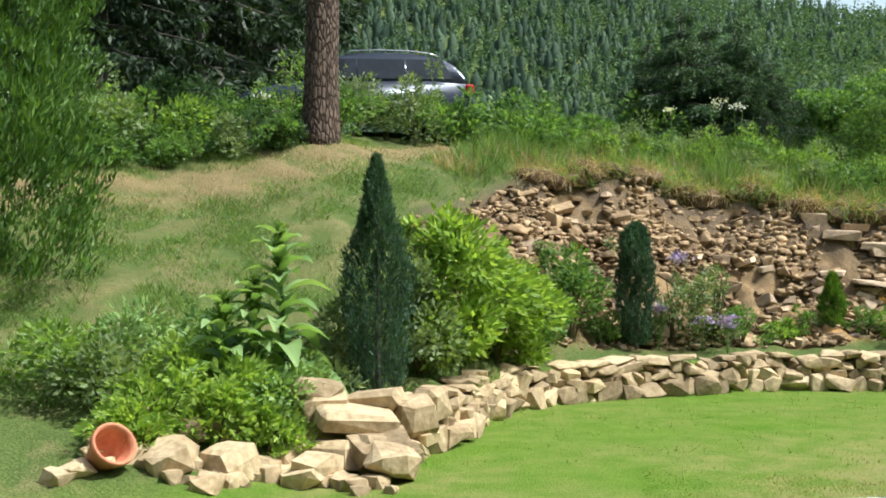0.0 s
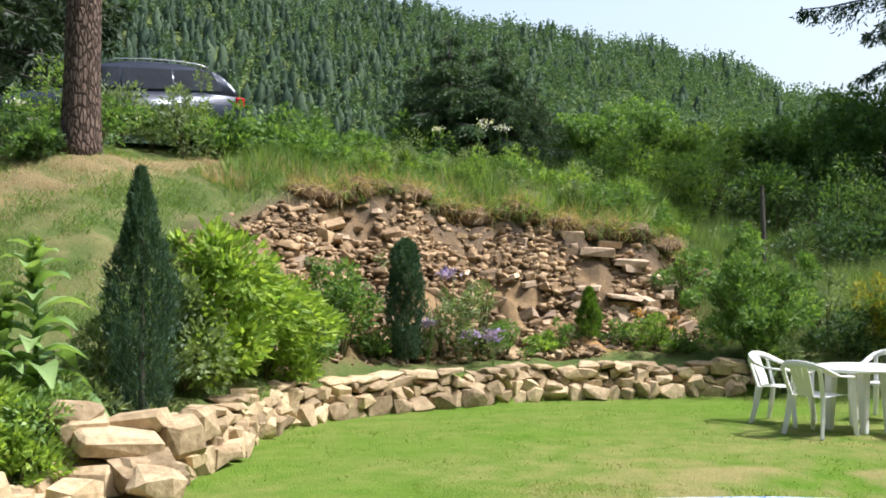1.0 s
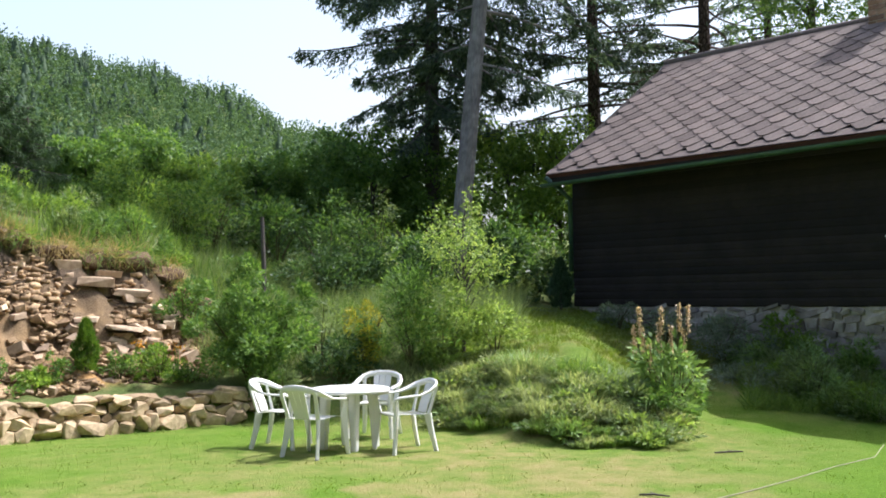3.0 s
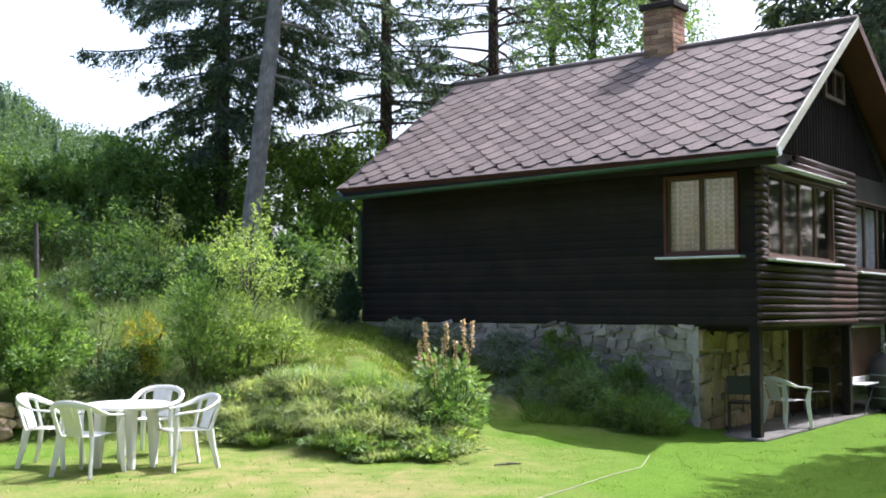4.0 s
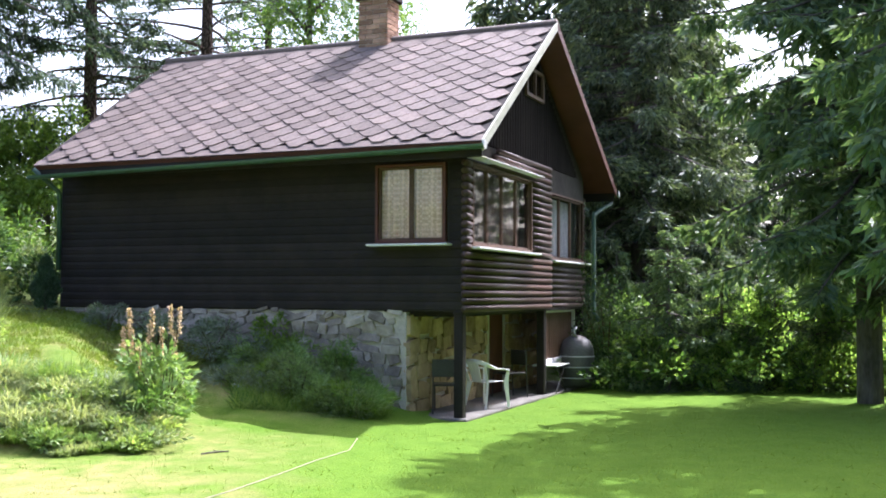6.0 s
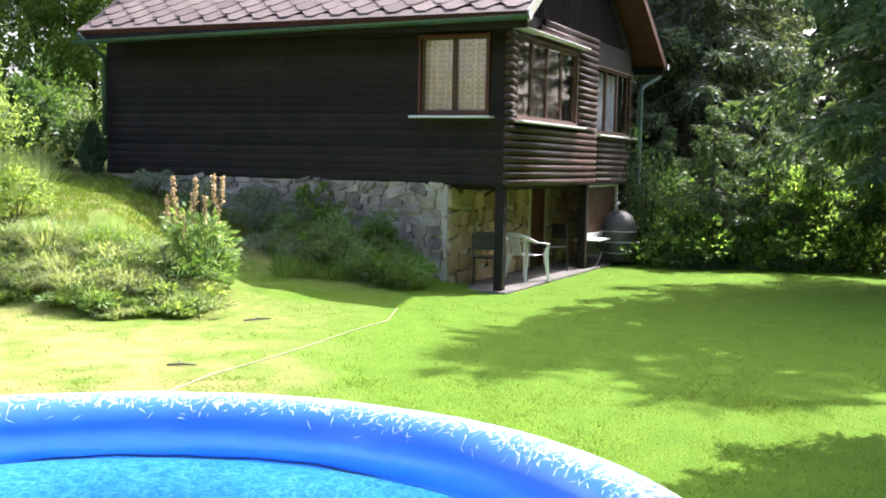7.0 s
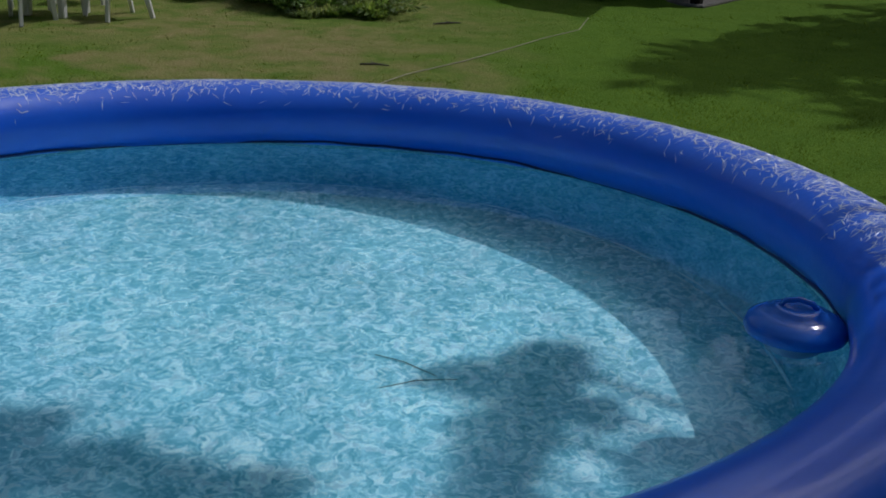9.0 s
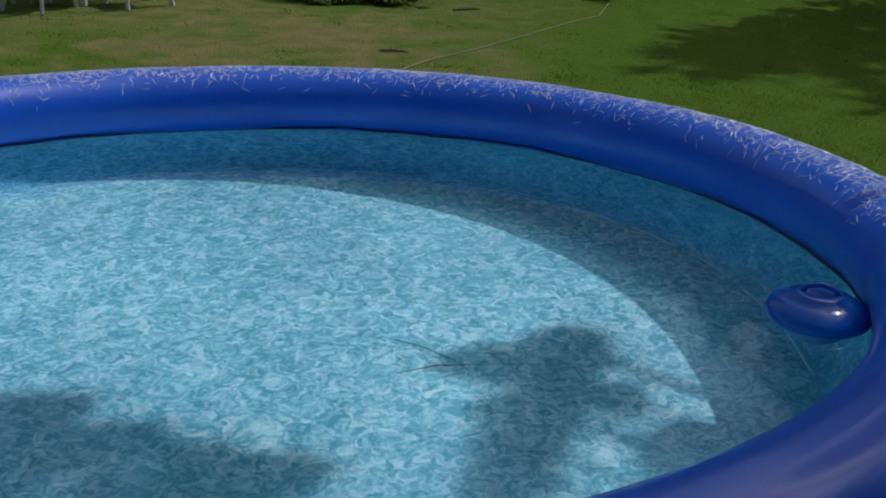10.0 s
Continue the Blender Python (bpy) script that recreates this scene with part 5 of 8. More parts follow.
# ---- plants ----
def foliage_blob(rng, n, rx, ry, h, z0=0.0, clumps=14, spread=0.42, power=1.0):
    """Leaf places in uneven clumps inside an egg-shaped crown; directions mostly outward and up."""
    c = directions(rng, clumps)
    c *= rng.uniform(0.3, 1.0, (clumps, 1))
    size = rng.uniform(0.55, 1.3, clumps)
    # a few shoots reach out beyond the clumps
    shoot = rng.random(clumps) < 0.3
    c[shoot] *= 1.18
    size[shoot] *= 0.5
    pick = rng.choice(clumps, n, p=size / size.sum())
    d = directions(rng, n)
    p = c[pick] + d * (spread * size[pick])[:, None] * rng.uniform(0.25, 1.0, (n, 1)) ** 0.5
    p[:, 2] = np.clip(p[:, 2], -1.05, 1.3)
    taper = 1.0 - 0.35 * np.clip(p[:, 2], 0, 1) ** power
    pos = np.stack([p[:, 0] * rx * taper, p[:, 1] * ry * taper, z0 + h * (p[:, 2] + 1) / 2], -1)
    pos[:, 2] = np.maximum(pos[:, 2], 0.02)
    axis = d * 0.8 + np.stack([p[:, 0], p[:, 1], 0.4 + 0 * p[:, 2]], -1) * 0.7 + rng.normal(size=(n, 3)) * 0.35
    return pos, axis


def stems_mesh(rng, parent, n, h, spread, r=0.012, mat=None, name="woody_base"):
    bm = bmesh.new()
    for k in range(n):
        a = rng.uniform(0, 2 * math.pi)
        s = spread * rng.uniform(0.3, 1.0)
        hh = h * rng.uniform(0.55, 0.95)
        tube(bm, [(0.03 * math.cos(a), 0.03 * math.sin(a), -0.08), (s * 0.4 * math.cos(a), s * 0.4 * math.sin(a), hh * 0.5), (s * math.cos(a), s * math.sin(a), hh)], [r, r * 0.75, r * 0.3], 5)
    return part(name, bm, mat or M["stem"], parent)


def shrub(name, label, pos, h, rx, mat, n, size, width=0.5, seed=0, clumps=14, ry=None, spread=0.42, category="shrub", group="", stems=6, z0=0.0, power=1.0):
    rng = np.random.default_rng(seed + 100)
    ob = thing(name, label, category, group, m=pose(pos[0], pos[1], pos[2], 0, 0, 0))
    stems_mesh(rng, ob, stems, h * 0.9, rx * 0.7, 0.008 + 0.006 * h)
    p, ax = foliage_blob(rng, n, rx, ry or rx, h, z0, clumps, spread, power)
    V, F = leaves(rng, p, ax, size * rng.uniform(0.7, 1.3, n), size * width * rng.uniform(0.8, 1.2, n))
    child("foliage", mesh_np("foliage", V, F, mat), ob)
    return ob


def cypress(pos, h, r, seed, label, mat, leaf=0.06, n=0, prof=((0, 0.12, 0.3, 0.55, 0.75, 0.9, 1.0), (0.80, 0.96, 1.0, 0.88, 0.56, 0.30, 0.05))):
    """A columnar dwarf conifer: upright sprays on a spindle."""
    rng = np.random.default_rng(seed)
    ob = thing("columnar_conifer", label, "conifer", m=pose(*pos))
    bm = bmesh.new()
    tube(bm, [(0, 0, -0.05), (0.01, 0, h * 0.5), (0, 0, h * 0.97)], [0.035, 0.02, 0.005], 6)
    part("trunk", bm, M["bark_grey"], ob)
    n = n or int(16000 * min(1.0, h / 2.0))
    t = rng.random(n) ** 0.8
    a = rng.uniform(0, 2 * np.pi, n)
    lob = 0.80 + 0.17 * np.sin(a * 2 + t * 11 + seed) + 0.17 * np.sin(a * 5 - t * 23) + 0.12 * np.sin(a * 11 + t * 41)
    prof = np.interp(t, prof[0], prof[1])
    rad = r * prof * lob * rng.uniform(0.55, 1.0, n) ** 0.4
    p = np.stack([rad * np.cos(a), rad * np.sin(a), 0.06 + t * h * 0.95], -1)
    ax = np.stack([np.cos(a) * 0.38, np.sin(a) * 0.38, np.ones(n)], -1) + rng.normal(size=(n, 3)) * 0.34
    V, F = leaves(rng, p, ax, leaf * rng.uniform(0.6, 1.3, n), leaf * 0.22, 0.3)
    child("foliage", mesh_np("foliage", V, F, mat), ob)
    return ob


def spruce_meshes(seed, h, base_r, crown_from, dens=1.0, needle=0.15, gap=0.12, bare=0.0, clear=None, fine_to=10.5, boughs=6, droop=1.0):
    """Trunk with limbs, and hanging needle sprays. bare: how much of a limb is leafless; clear: a side kept free of limbs low down."""
    rng = np.random.default_rng(seed)
    bm = bmesh.new()
    lean = rng.uniform(-0.01, 0.01, 2) * h
    tr = 0.009 * h + 0.04
    tube(bm, [(0, 0, -0.5), (lean[0] * 0.3, lean[1] * 0.3, h * 0.3), (lean[0] * 0.7, lean[1] * 0.7, h * 0.7), (lean[0], lean[1], h)], [tr * 1.1, tr * 0.85, tr * 0.45, 0.02], 10)
    P, A, L, W = [], [], [], []
    z = crown_from * h
    while z < h * 0.985:
        f = (z - crown_from * h) / (h * (1 - crown_from))
        fine = z < fine_to
        reach = base_r * (1 - f) ** 0.75 * (0.6 + 0.4 * min(1, f * 6)) + 0.15
        a0 = rng.uniform(0, 2 * math.pi)
        for k in range(boughs if f < 0.85 else 4):
            a = a0 + 2 * math.pi * k / boughs + rng.uniform(-0.45, 0.45)
            if rng.random() < gap or (clear is not None and fine and math.cos(a - clear) > 0.35):
                continue
            z1 = z + rng.uniform(-0.15, 0.15)
            ln = reach * rng.uniform(0.45, 1.2)
            bend, sag = rng.uniform(-0.5, 0.5), droop * (0.10 + 0.5 * (1 - f)) * rng.uniform(0.5, 1.3)
            rise = rng.uniform(0.0, 0.22)

            def limb(t):
                aa = a + bend * t * t
                return np.stack([np.cos(aa) * ln * t, np.sin(aa) * ln * t, z1 + ln * (rise * t - sag * t ** 1.5 + 0.26 * sag * t ** 4)], -1)

            pts = limb(np.linspace(0, 1, 6))
            tube(bm, [tuple(q) for q in pts], [float((0.012 + 0.009 * ln) * (1 - 0.16 * u) + 0.004) for u in range(6)], 5 if fine else 4, False)
            m = max(6, int(ln * (24 if fine else 5) * dens))
            t = rng.uniform(max(0.12, bare), 1.0, m) ** 0.85
            if bare:
                t = t[np.sin(t * 15 + a * 9) > -0.35]
                m = len(t)
            root = limb(t)
            out = np.array([math.cos(a), math.sin(a), 0.0])
            side = np.array([-out[1], out[0], 0.0]) * rng.choice([-1.0, 1.0], m)[:, None]
            way = out * rng.uniform(0.2, 0.8, (m, 1)) + side * rng.uniform(0.25, 1.0, (m, 1)) + np.array([0, 0, -1.0]) * droop * rng.uniform(0.25, 1.25, (m, 1))
            way /= np.linalg.norm(way, axis=1, keepdims=True)
            span = (0.22 + 0.5 * np.sin(np.pi * np.clip(t, 0.15, 0.95))) * ln ** 0.5 * 0.5 * rng.uniform(0.6, 1.3, m)
            nb = 7 if fine else 3
            grow = 1.0 if fine else 2.6
            for q in range(nb):
                u = (q + rng.uniform(0, 0.8, m)) / nb
                P.append(root + way * (span * u)[:, None] + np.array([0, 0, -0.10]) * (u * u * span)[:, None] + rng.normal(size=(m, 3)) * 0.015)
                A.append(way + rng.normal(size=(m, 3)) * 0.45)
                L.append(needle * grow * rng.uniform(0.7, 1.4, m))
                W.append(needle * grow * 0.30 * rng.uniform(0.7, 1.3, m))
        z += (0.26 + 0.012 * h) * rng.uniform(0.7, 1.3) / dens ** 0.5
    P, A, L, W = np.concatenate(P), np.concatenate(A), np.concatenate(L), np.concatenate(W)
    V, F = leaves(rng, P, A, L, W, 0.2)
    return bm, V, F


def spruce_kind(seed, h, base_r, crown_from, mat, bark, label, dens=1.0, needle=0.15, group="", **more):
    ob = thing("spruce_tree", label, "tree", group)
    bm, V, F = spruce_meshes(seed, h, base_r, crown_from, dens, needle, **more)
    part("trunk", bm, bark, ob)
    child("crown", mesh_np("crown", V, F, mat), ob)
    return ob


def placed(az, r, scale=1.0, turn=0.0, dz=0.0):
    p = at(az, r)
    return pose(p.x, p.y, p.z - 0.05 + dz, 0, 0, turn) @ Matrix.Scale(scale, 4)


def broadleaf(name, label, az, r, h, crown_r, mat, n, size, seed, trunk_r=0.12, crown_from=0.3, clumps=40, spread=0.26, width=0.6, bark="bark_grey", group=""):
    """A leafy tree: forked trunk, limbs and a clumped crown."""
    rng = np.random.default_rng(seed)
    p = at(az, r)
    ob = thing(name, label, "tree", group, m=pose(p.x, p.y, p.z - 0.05))
    bm = bmesh.new()
    tube(bm, [(0, 0, -0.2), (0.02 * h, 0.01 * h, h * crown_from), (0.01 * h, 0, h * 0.8)], [trunk_r, trunk_r * 0.75, trunk_r * 0.2], 8)
    c = directions(rng, clumps) * rng.uniform(0.35, 0.95, (clumps, 1))
    cen = np.stack([c[:, 0] * crown_r, c[:, 1] * crown_r, h * crown_from + (c[:, 2] + 1) / 2 * h * (1 - crown_from)], -1)
    for q in cen[:: max(1, clumps // 14)]:
        zz = max(h * crown_from * 0.8, q[2] - 0.35 * np.hypot(q[0], q[1]) - 0.3)
        bl = bmesh.new()
        tube(bl, [(0.015 * h, 0.005 * h, zz), (q[0] * 0.5, q[1] * 0.5, (zz + q[2]) / 2 + 0.1), tuple(q)], [trunk_r * 0.4, trunk_r * 0.22, trunk_r * 0.08], 5)
        part("limb", bl, M[bark], ob)
    part("trunk", bm, M[bark], ob)
    pick = rng.integers(0, clumps, n)
    d = directions(rng, n)
    sp = spread * rng.uniform(0.4, 1.0, (n, 1)) ** 0.5
    pos = cen[pick] + d * sp * np.array([crown_r, crown_r, h * (1 - crown_from) * 0.5])
    V, F = leaves(rng, pos, d * 0.7 + np.array([0, 0, -0.3]) + rng.normal(size=(n, 3)) * 0.5, size * rng.uniform(0.7, 1.3, n), size * width)
    child("crown", mesh_np("crown", V, F, mat), ob)
    return ob


def grass_mound(name, label, pos, h, r, n, mat, seed, width=0.012, group="", category="grass"):
    """A tussock: long fine blades arching outward and drooping at the tips."""
    rng = np.random.default_rng(seed)
    ob = thing(name, label, category, group, m=pose(*pos))
    a = rng.uniform(0, 2 * np.pi, n)
    root = r * 0.75 * np.sqrt(rng.random(n))
    ln = h * rng.uniform(0.6, 1.25, n)
    out = rng.uniform(0.15, 0.75, n)
    b = a + rng.normal(size=n) * 0.7
    V = np.empty((n, 7, 3))
    sx, sy = -np.sin(b), np.cos(b)
    for i, (t, w) in enumerate(((0.0, 0.6), (0.45, 1.0), (0.8, 0.7))):
        px = root * np.cos(a) + np.cos(b) * ln * out * t * (0.6 + t)
        py = root * np.sin(a) + np.sin(b) * ln * out * t * (0.6 + t)
        pz = ln * (t * 1.15 - 0.55 * out * t * t) * (1 - 0.35 * (root / max(r, 0.01)) ** 2) - 0.02
        V[:, 2 * i] = np.stack([px + sx * width * w, py + sy * width * w, pz], -1)
        V[:, 2 * i + 1] = np.stack([px - sx * width * w, py - sy * width * w, pz], -1)
    t = 1.12
    V[:, 6] = np.stack([root * np.cos(a) + np.cos(b) * ln * out * t * (0.6 + t), root * np.sin(a) + np.sin(b) * ln * out * t * (0.6 + t), np.maximum(0.01, ln * (t * 1.05 - 0.75 * out * t * t) * (1 - 0.35 * (root / max(r, 0.01)) ** 2) - 0.02)], -1)
    base = 7 * np.arange(n)[:, None]
    F = np.concatenate([base + np.array([[0, 1, 3]]), base + np.array([[0, 3, 2]]), base + np.array([[2, 3, 5]]), base + np.array([[2, 5, 4]]), base + np.array([[4, 5, 6]])])
    child("blades", mesh_np("blades", V.reshape(-1, 3), F, mat), ob)
    return ob


def grass_field(name, label, rng, az, r, length, mat, width=0.012, lean=0.35, category="grass"):
    """Blades of grass as one sheet of stuff, rooted at azimuths az and ranges r."""
    x, y = r * np.sin(np.radians(az)), r * np.cos(np.radians(az))
    z = ground_z(x, y)
    n = len(x)
    p = np.stack([x, y, z - 0.02], -1)
    ax = np.stack([rng.normal(size=n) * lean, rng.normal(size=n) * lean, np.ones(n)], -1)
    V, F = leaves(rng, p, ax, length, width, 0.5)
    ob = new(name, mesh_np(name, V, F, mat))
    return tagged(ob, label, category, kind="stuff")


# --- trees on the far hill ---
def far_woods():
    rng = np.random.default_rng(5)
    for name, mat, label, share in (("far_conifers", "far_conifer", "dark conifer forest covering the far hillside", 0), ("far_broadleaves", "far_broadleaf", "lighter leafy woods on the far hillside", 1)):
        n = 5200 if share == 0 else 5600
        az = rng.uniform(-26, 40, n)
        r = np.sqrt(rng.uniform(175 ** 2, 428 ** 2, n))
        keep = rng.random(n) < (np.clip(0.8 - (az - 2) / 40, 0.12, 1) if share == 0 else np.clip((az + 12) / 30, 0.35, 1))
        az, r = az[keep], r[keep]
        x, y = r * np.sin(np.radians(az)), r * np.cos(np.radians(az))
        z = ground_z(x, y)
        n = len(x)
        h = rng.uniform(4.5, 10.5, n) * (1 if share == 0 else 1.0)
        k = 6
        if share == 0:
            # one connected skirt-upon-skirt cone for each conifer
            rz = [(0.12, 0.05), (0.17, 0.2), (0.16, 0.4), (0.13, 0.6), (0.09, 0.76), (0.045, 0.88), (0.006, 0.96)]
        else:
            rz = [(0.05, 0.02), (0.20, 0.18), (0.30, 0.38), (0.33, 0.52), (0.27, 0.72), (0.16, 0.90), (0.02, 1.0)]
        rr, zz = np.array([q[0] for q in rz]), np.array([q[1] for q in rz])
        m = len(rz)
        a = np.arange(k) * 2 * np.pi / k + rng.uniform(0, 6.28, (n, 1, 1)) + rng.normal(size=(n, m, k)) * 0.22
        rad = rr[None, :, None] * h[:, None, None] * rng.uniform(0.5, 1.4, (n, m, k)) * rng.uniform(0.7, 1.15, (n, 1, 1))
        up = zz[None, :, None] * h[:, None, None] + rng.normal(size=(n, m, k)) * 0.035 * h[:, None, None] * (zz < 0.95)[None, :, None]
        V = np.stack([x[:, None, None] + rad * np.cos(a), y[:, None, None] + rad * np.sin(a), z[:, None, None] + up - 0.3], -1).reshape(-1, 3)
        i, j = np.meshgrid(np.arange(m - 1), np.arange(k), indexing="ij")
        q = np.stack([i * k + j, i * k + (j + 1) % k, (i + 1) * k + (j + 1) % k, (i + 1) * k + j], -1).reshape(-1, 4)
        F = (np.arange(n)[:, None, None] * (m * k) + q[None]).reshape(-1, 4)
        # sprays of leaves: all of a leafy crown, and a fringe on the conifers
        m = 46 if share == 1 else 20
        d = directions(rng, n * m).reshape(n, m, 3)
        c = directions(rng, n * 7).reshape(n, 7, 3) * 0.62
        if share == 1:
            off = np.take_along_axis(c, rng.integers(0, 7, (n, m))[:, :, None], 1) + d * 0.42 * rng.uniform(0.6, 1.0, (n, m, 1))
            P = np.stack([x, y, z + h * 0.5], -1)[:, None] + off * np.array([0.36, 0.36, 0.52]) * h[:, None, None]
            size = 0.10
        else:
            t = rng.random((n, m))
            ring = (1 - t) ** 0.7 * 0.20 * h[:, None] * rng.uniform(0.5, 1.15, (n, m))
            P = np.stack([x[:, None] + d[:, :, 0] * ring, y[:, None] + d[:, :, 1] * ring, z[:, None] + h[:, None] * (0.08 + 0.88 * t)], -1)
            size = 0.095
        V2, F2 = leaves(rng, P.reshape(-1, 3), d.reshape(-1, 3) + rng.normal(size=(n * m, 3)) * 0.6, np.repeat(h, m) * size * rng.uniform(0.7, 1.3, n * m), np.repeat(h, m) * size * 0.85)
        if share == 1:
            V, F = V2, F2
        else:
            F = np.concatenate([F, F2 + len(V)])
            V = np.concatenate([V, V2])
        tagged(new(name, mesh_np(name, V, F, M[mat])), label, "forest", kind="stuff")


far_woods()

# --- terrace plants behind the dry-stone wall ---
cypress(at(-2.2, 10.2), 2.36, 0.36, 21, "tall blue-green columnar conifer behind the dry-stone wall", M["needle_blue"], prof=((0, 0.12, 0.32, 0.5, 0.62, 0.78, 0.9, 1.0), (0.66, 0.92, 1.0, 0.92, 0.74, 0.50, 0.28, 0.04)))
cypress(at(11.7, 14.5), 1.72, 0.27, 22, "dark blue-green columnar conifer on the planted terrace", M["needle_blue"], prof=((0, 0.15, 0.4, 0.7, 0.86, 0.95, 1.0), (0.6, 0.88, 1.0, 0.95, 0.8, 0.5, 0.08)))
cypress(at(21.6, 16.2), 0.78, 0.19, 23, "small bright green columnar conifer at the foot of the rubble bank", M["needle_thuja"])
shrub("leafy_shrub", "bright green leafy shrub behind the dry-stone wall", at(1.4, 11.7), 1.55, 0.85, M["leaf_lime"], 4600, 0.125, 0.42, 1, 32, spread=0.40)
shrub("leafy_shrub", "bright green leafy shrub behind the dry-stone wall", at(4.2, 12.6), 1.3, 0.8, M["leaf_lime"], 3600, 0.115, 0.42, 4, 28, spread=0.40)
shrub("leafy_shrub", "dense mid-green leafy shrub on the terrace", at(8.2, 14.0), 1.3, 0.62, M["leaf_mid"], 3000, 0.08, 0.5, 2, 16)
shrub("rounded_shrub", "large rounded green shrub behind the garden table", at(30.0, 16.0), 1.75, 0.90, M["leaf_mid"], 11000, 0.075, 0.45, 3, 60, spread=0.26, power=2.0)

# --- conifers and trees ---
pine = thing("pine_tree", "tall pine with reddish-brown plated bark beside the path", "tree", m=placed(-5.2, 17.6))
bm = bmesh.new()
tube(bm, [(0, 0, -0.4), (0, 0, 0.15), (0.02, 0, 1.2), (0.10, 0.05, 5), (0.2, 0.05, 12), (0.2, 0.1, 17)], [0.40, 0.33, 0.285, 0.26, 0.19, 0.05], 14)
part("trunk", bm, M["bark_pine"], pine, "plated reddish-brown trunk", True)
rng = np.random.default_rng(31)
pp, ax = foliage_blob(rng, 5000, 3.2, 3.2, 7, 10, 26, 0.3)
V, F = leaves(rng, pp, ax, 0.4, 0.10)
child("crown", mesh_np("crown", V, F, M["needle_dark"]), pine)

spruce_a = spruce_kind(41, 21, 4.6, 0.25, M["needle_dark"], M["bark_sunlit"], "tall spruce with a leaning trunk coloured sunlit grey and drooping boughs", 1.15, 0.15, "spruces behind the cottage", clear=radians(-132), gap=0.12)
view = Vector((math.sin(radians(41.7)), math.cos(radians(41.7)), 0))
spruce_a.matrix_basis = placed(41.0, 26, 1.0, 0) @ Matrix.Rotation(radians(5.5), 4, view)
spruce_g = spruce_kind(53, 20, 3.6, 0.2, M["needle_dark"], M["bark_grey"], "tall dark spruce with dense drooping boughs", 1.2, 0.15, "spruces behind the cottage")
spruce_g.matrix_basis = placed(39.7, 29.5, 1.0, 140)
spruce_b = spruce_kind(42, 19, 3.8, 0.2, M["needle_dark"], M["bark_pine"], "tall thin spruce with long bare crooked branches", 0.9, 0.15, "spruces behind the cottage", bare=0.33, gap=0.12, boughs=5, droop=0.6)
spruce_b.matrix_basis = placed(48.6, 30, 1.0, 70)
copy_thing(spruce_b, placed(54.5, 31, 1.05, 200))
copy_thing(spruce_b, placed(57.6, 38, 1.0, 320))
spruce_c = spruce_kind(43, 17, 4.1, 0.03, M["needle_part_lit"], M["bark_grey"], "dense dark spruce with drooping sprays coloured as sunlit", 1.2, 0.19, "spruces beside the lawn", gap=0.04, fine_to=10.0, boughs=7)
spruce_c.matrix_basis = placed(77.6, 28, 1.0, 0)
for az, r, s, turn in ((74.6, 32, 0.95, 90), (78.6, 34, 1.05, 150), (70.2, 31, 0.74, 260), (81.2, 34, 0.6, 40)):
    copy_thing(spruce_c, placed(az, r, s, turn))
spruce_f = spruce_kind(47, 14, 3.4, 0.02, M["needle_shaded"], M["bark_grey"], "dark spruce at the edge of the path", 0.55, 0.26, "spruces behind the path")
spruce_f.matrix_basis = placed(-16.5, 25, 1.0, 90)
for az, r, s, turn in ((-11.5, 27, 1.0, 150), (-7.5, 30, 0.95, 260), (-21, 22.5, 0.9, 40), (-14, 31, 1.2, 60), (-9.2, 33, 1.2, 10)):
    copy_thing(spruce_f, placed(az, r, s, turn))
young = spruce_kind(44, 3.2, 1.35, 0.0, M["needle_deep"], M["bark_grey"], "bushy dark young spruce on the grassy top", 2.6, 0.085, "young spruces on the bank")
young.matrix_basis = placed(14.2, 23.2, 1.0, 0)
for az, r, s, turn in ((12.4, 24.2, 0.8, 90), (16.9, 23.4, 0.93, 200), (15.5, 24.6, 0.95, 300), (18.8, 24.3, 0.7, 40)):
    copy_thing(young, placed(az, r, s, turn))
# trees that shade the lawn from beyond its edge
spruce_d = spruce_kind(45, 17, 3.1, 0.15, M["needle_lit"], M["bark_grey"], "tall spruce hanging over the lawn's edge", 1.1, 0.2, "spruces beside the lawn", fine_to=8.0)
spruce_d.matrix_basis = pose(19.0, -1.5, -0.1, 0, 0, 20)
copy_thing(spruce_d, pose(20.3, 0.3, -0.1, 0, 0, 110) @ Matrix.Scale(1.1, 4))
copy_thing(spruce_d, pose(21.0, -3.6, -0.1, 0, 0, 290) @ Matrix.Scale(1.05, 4))


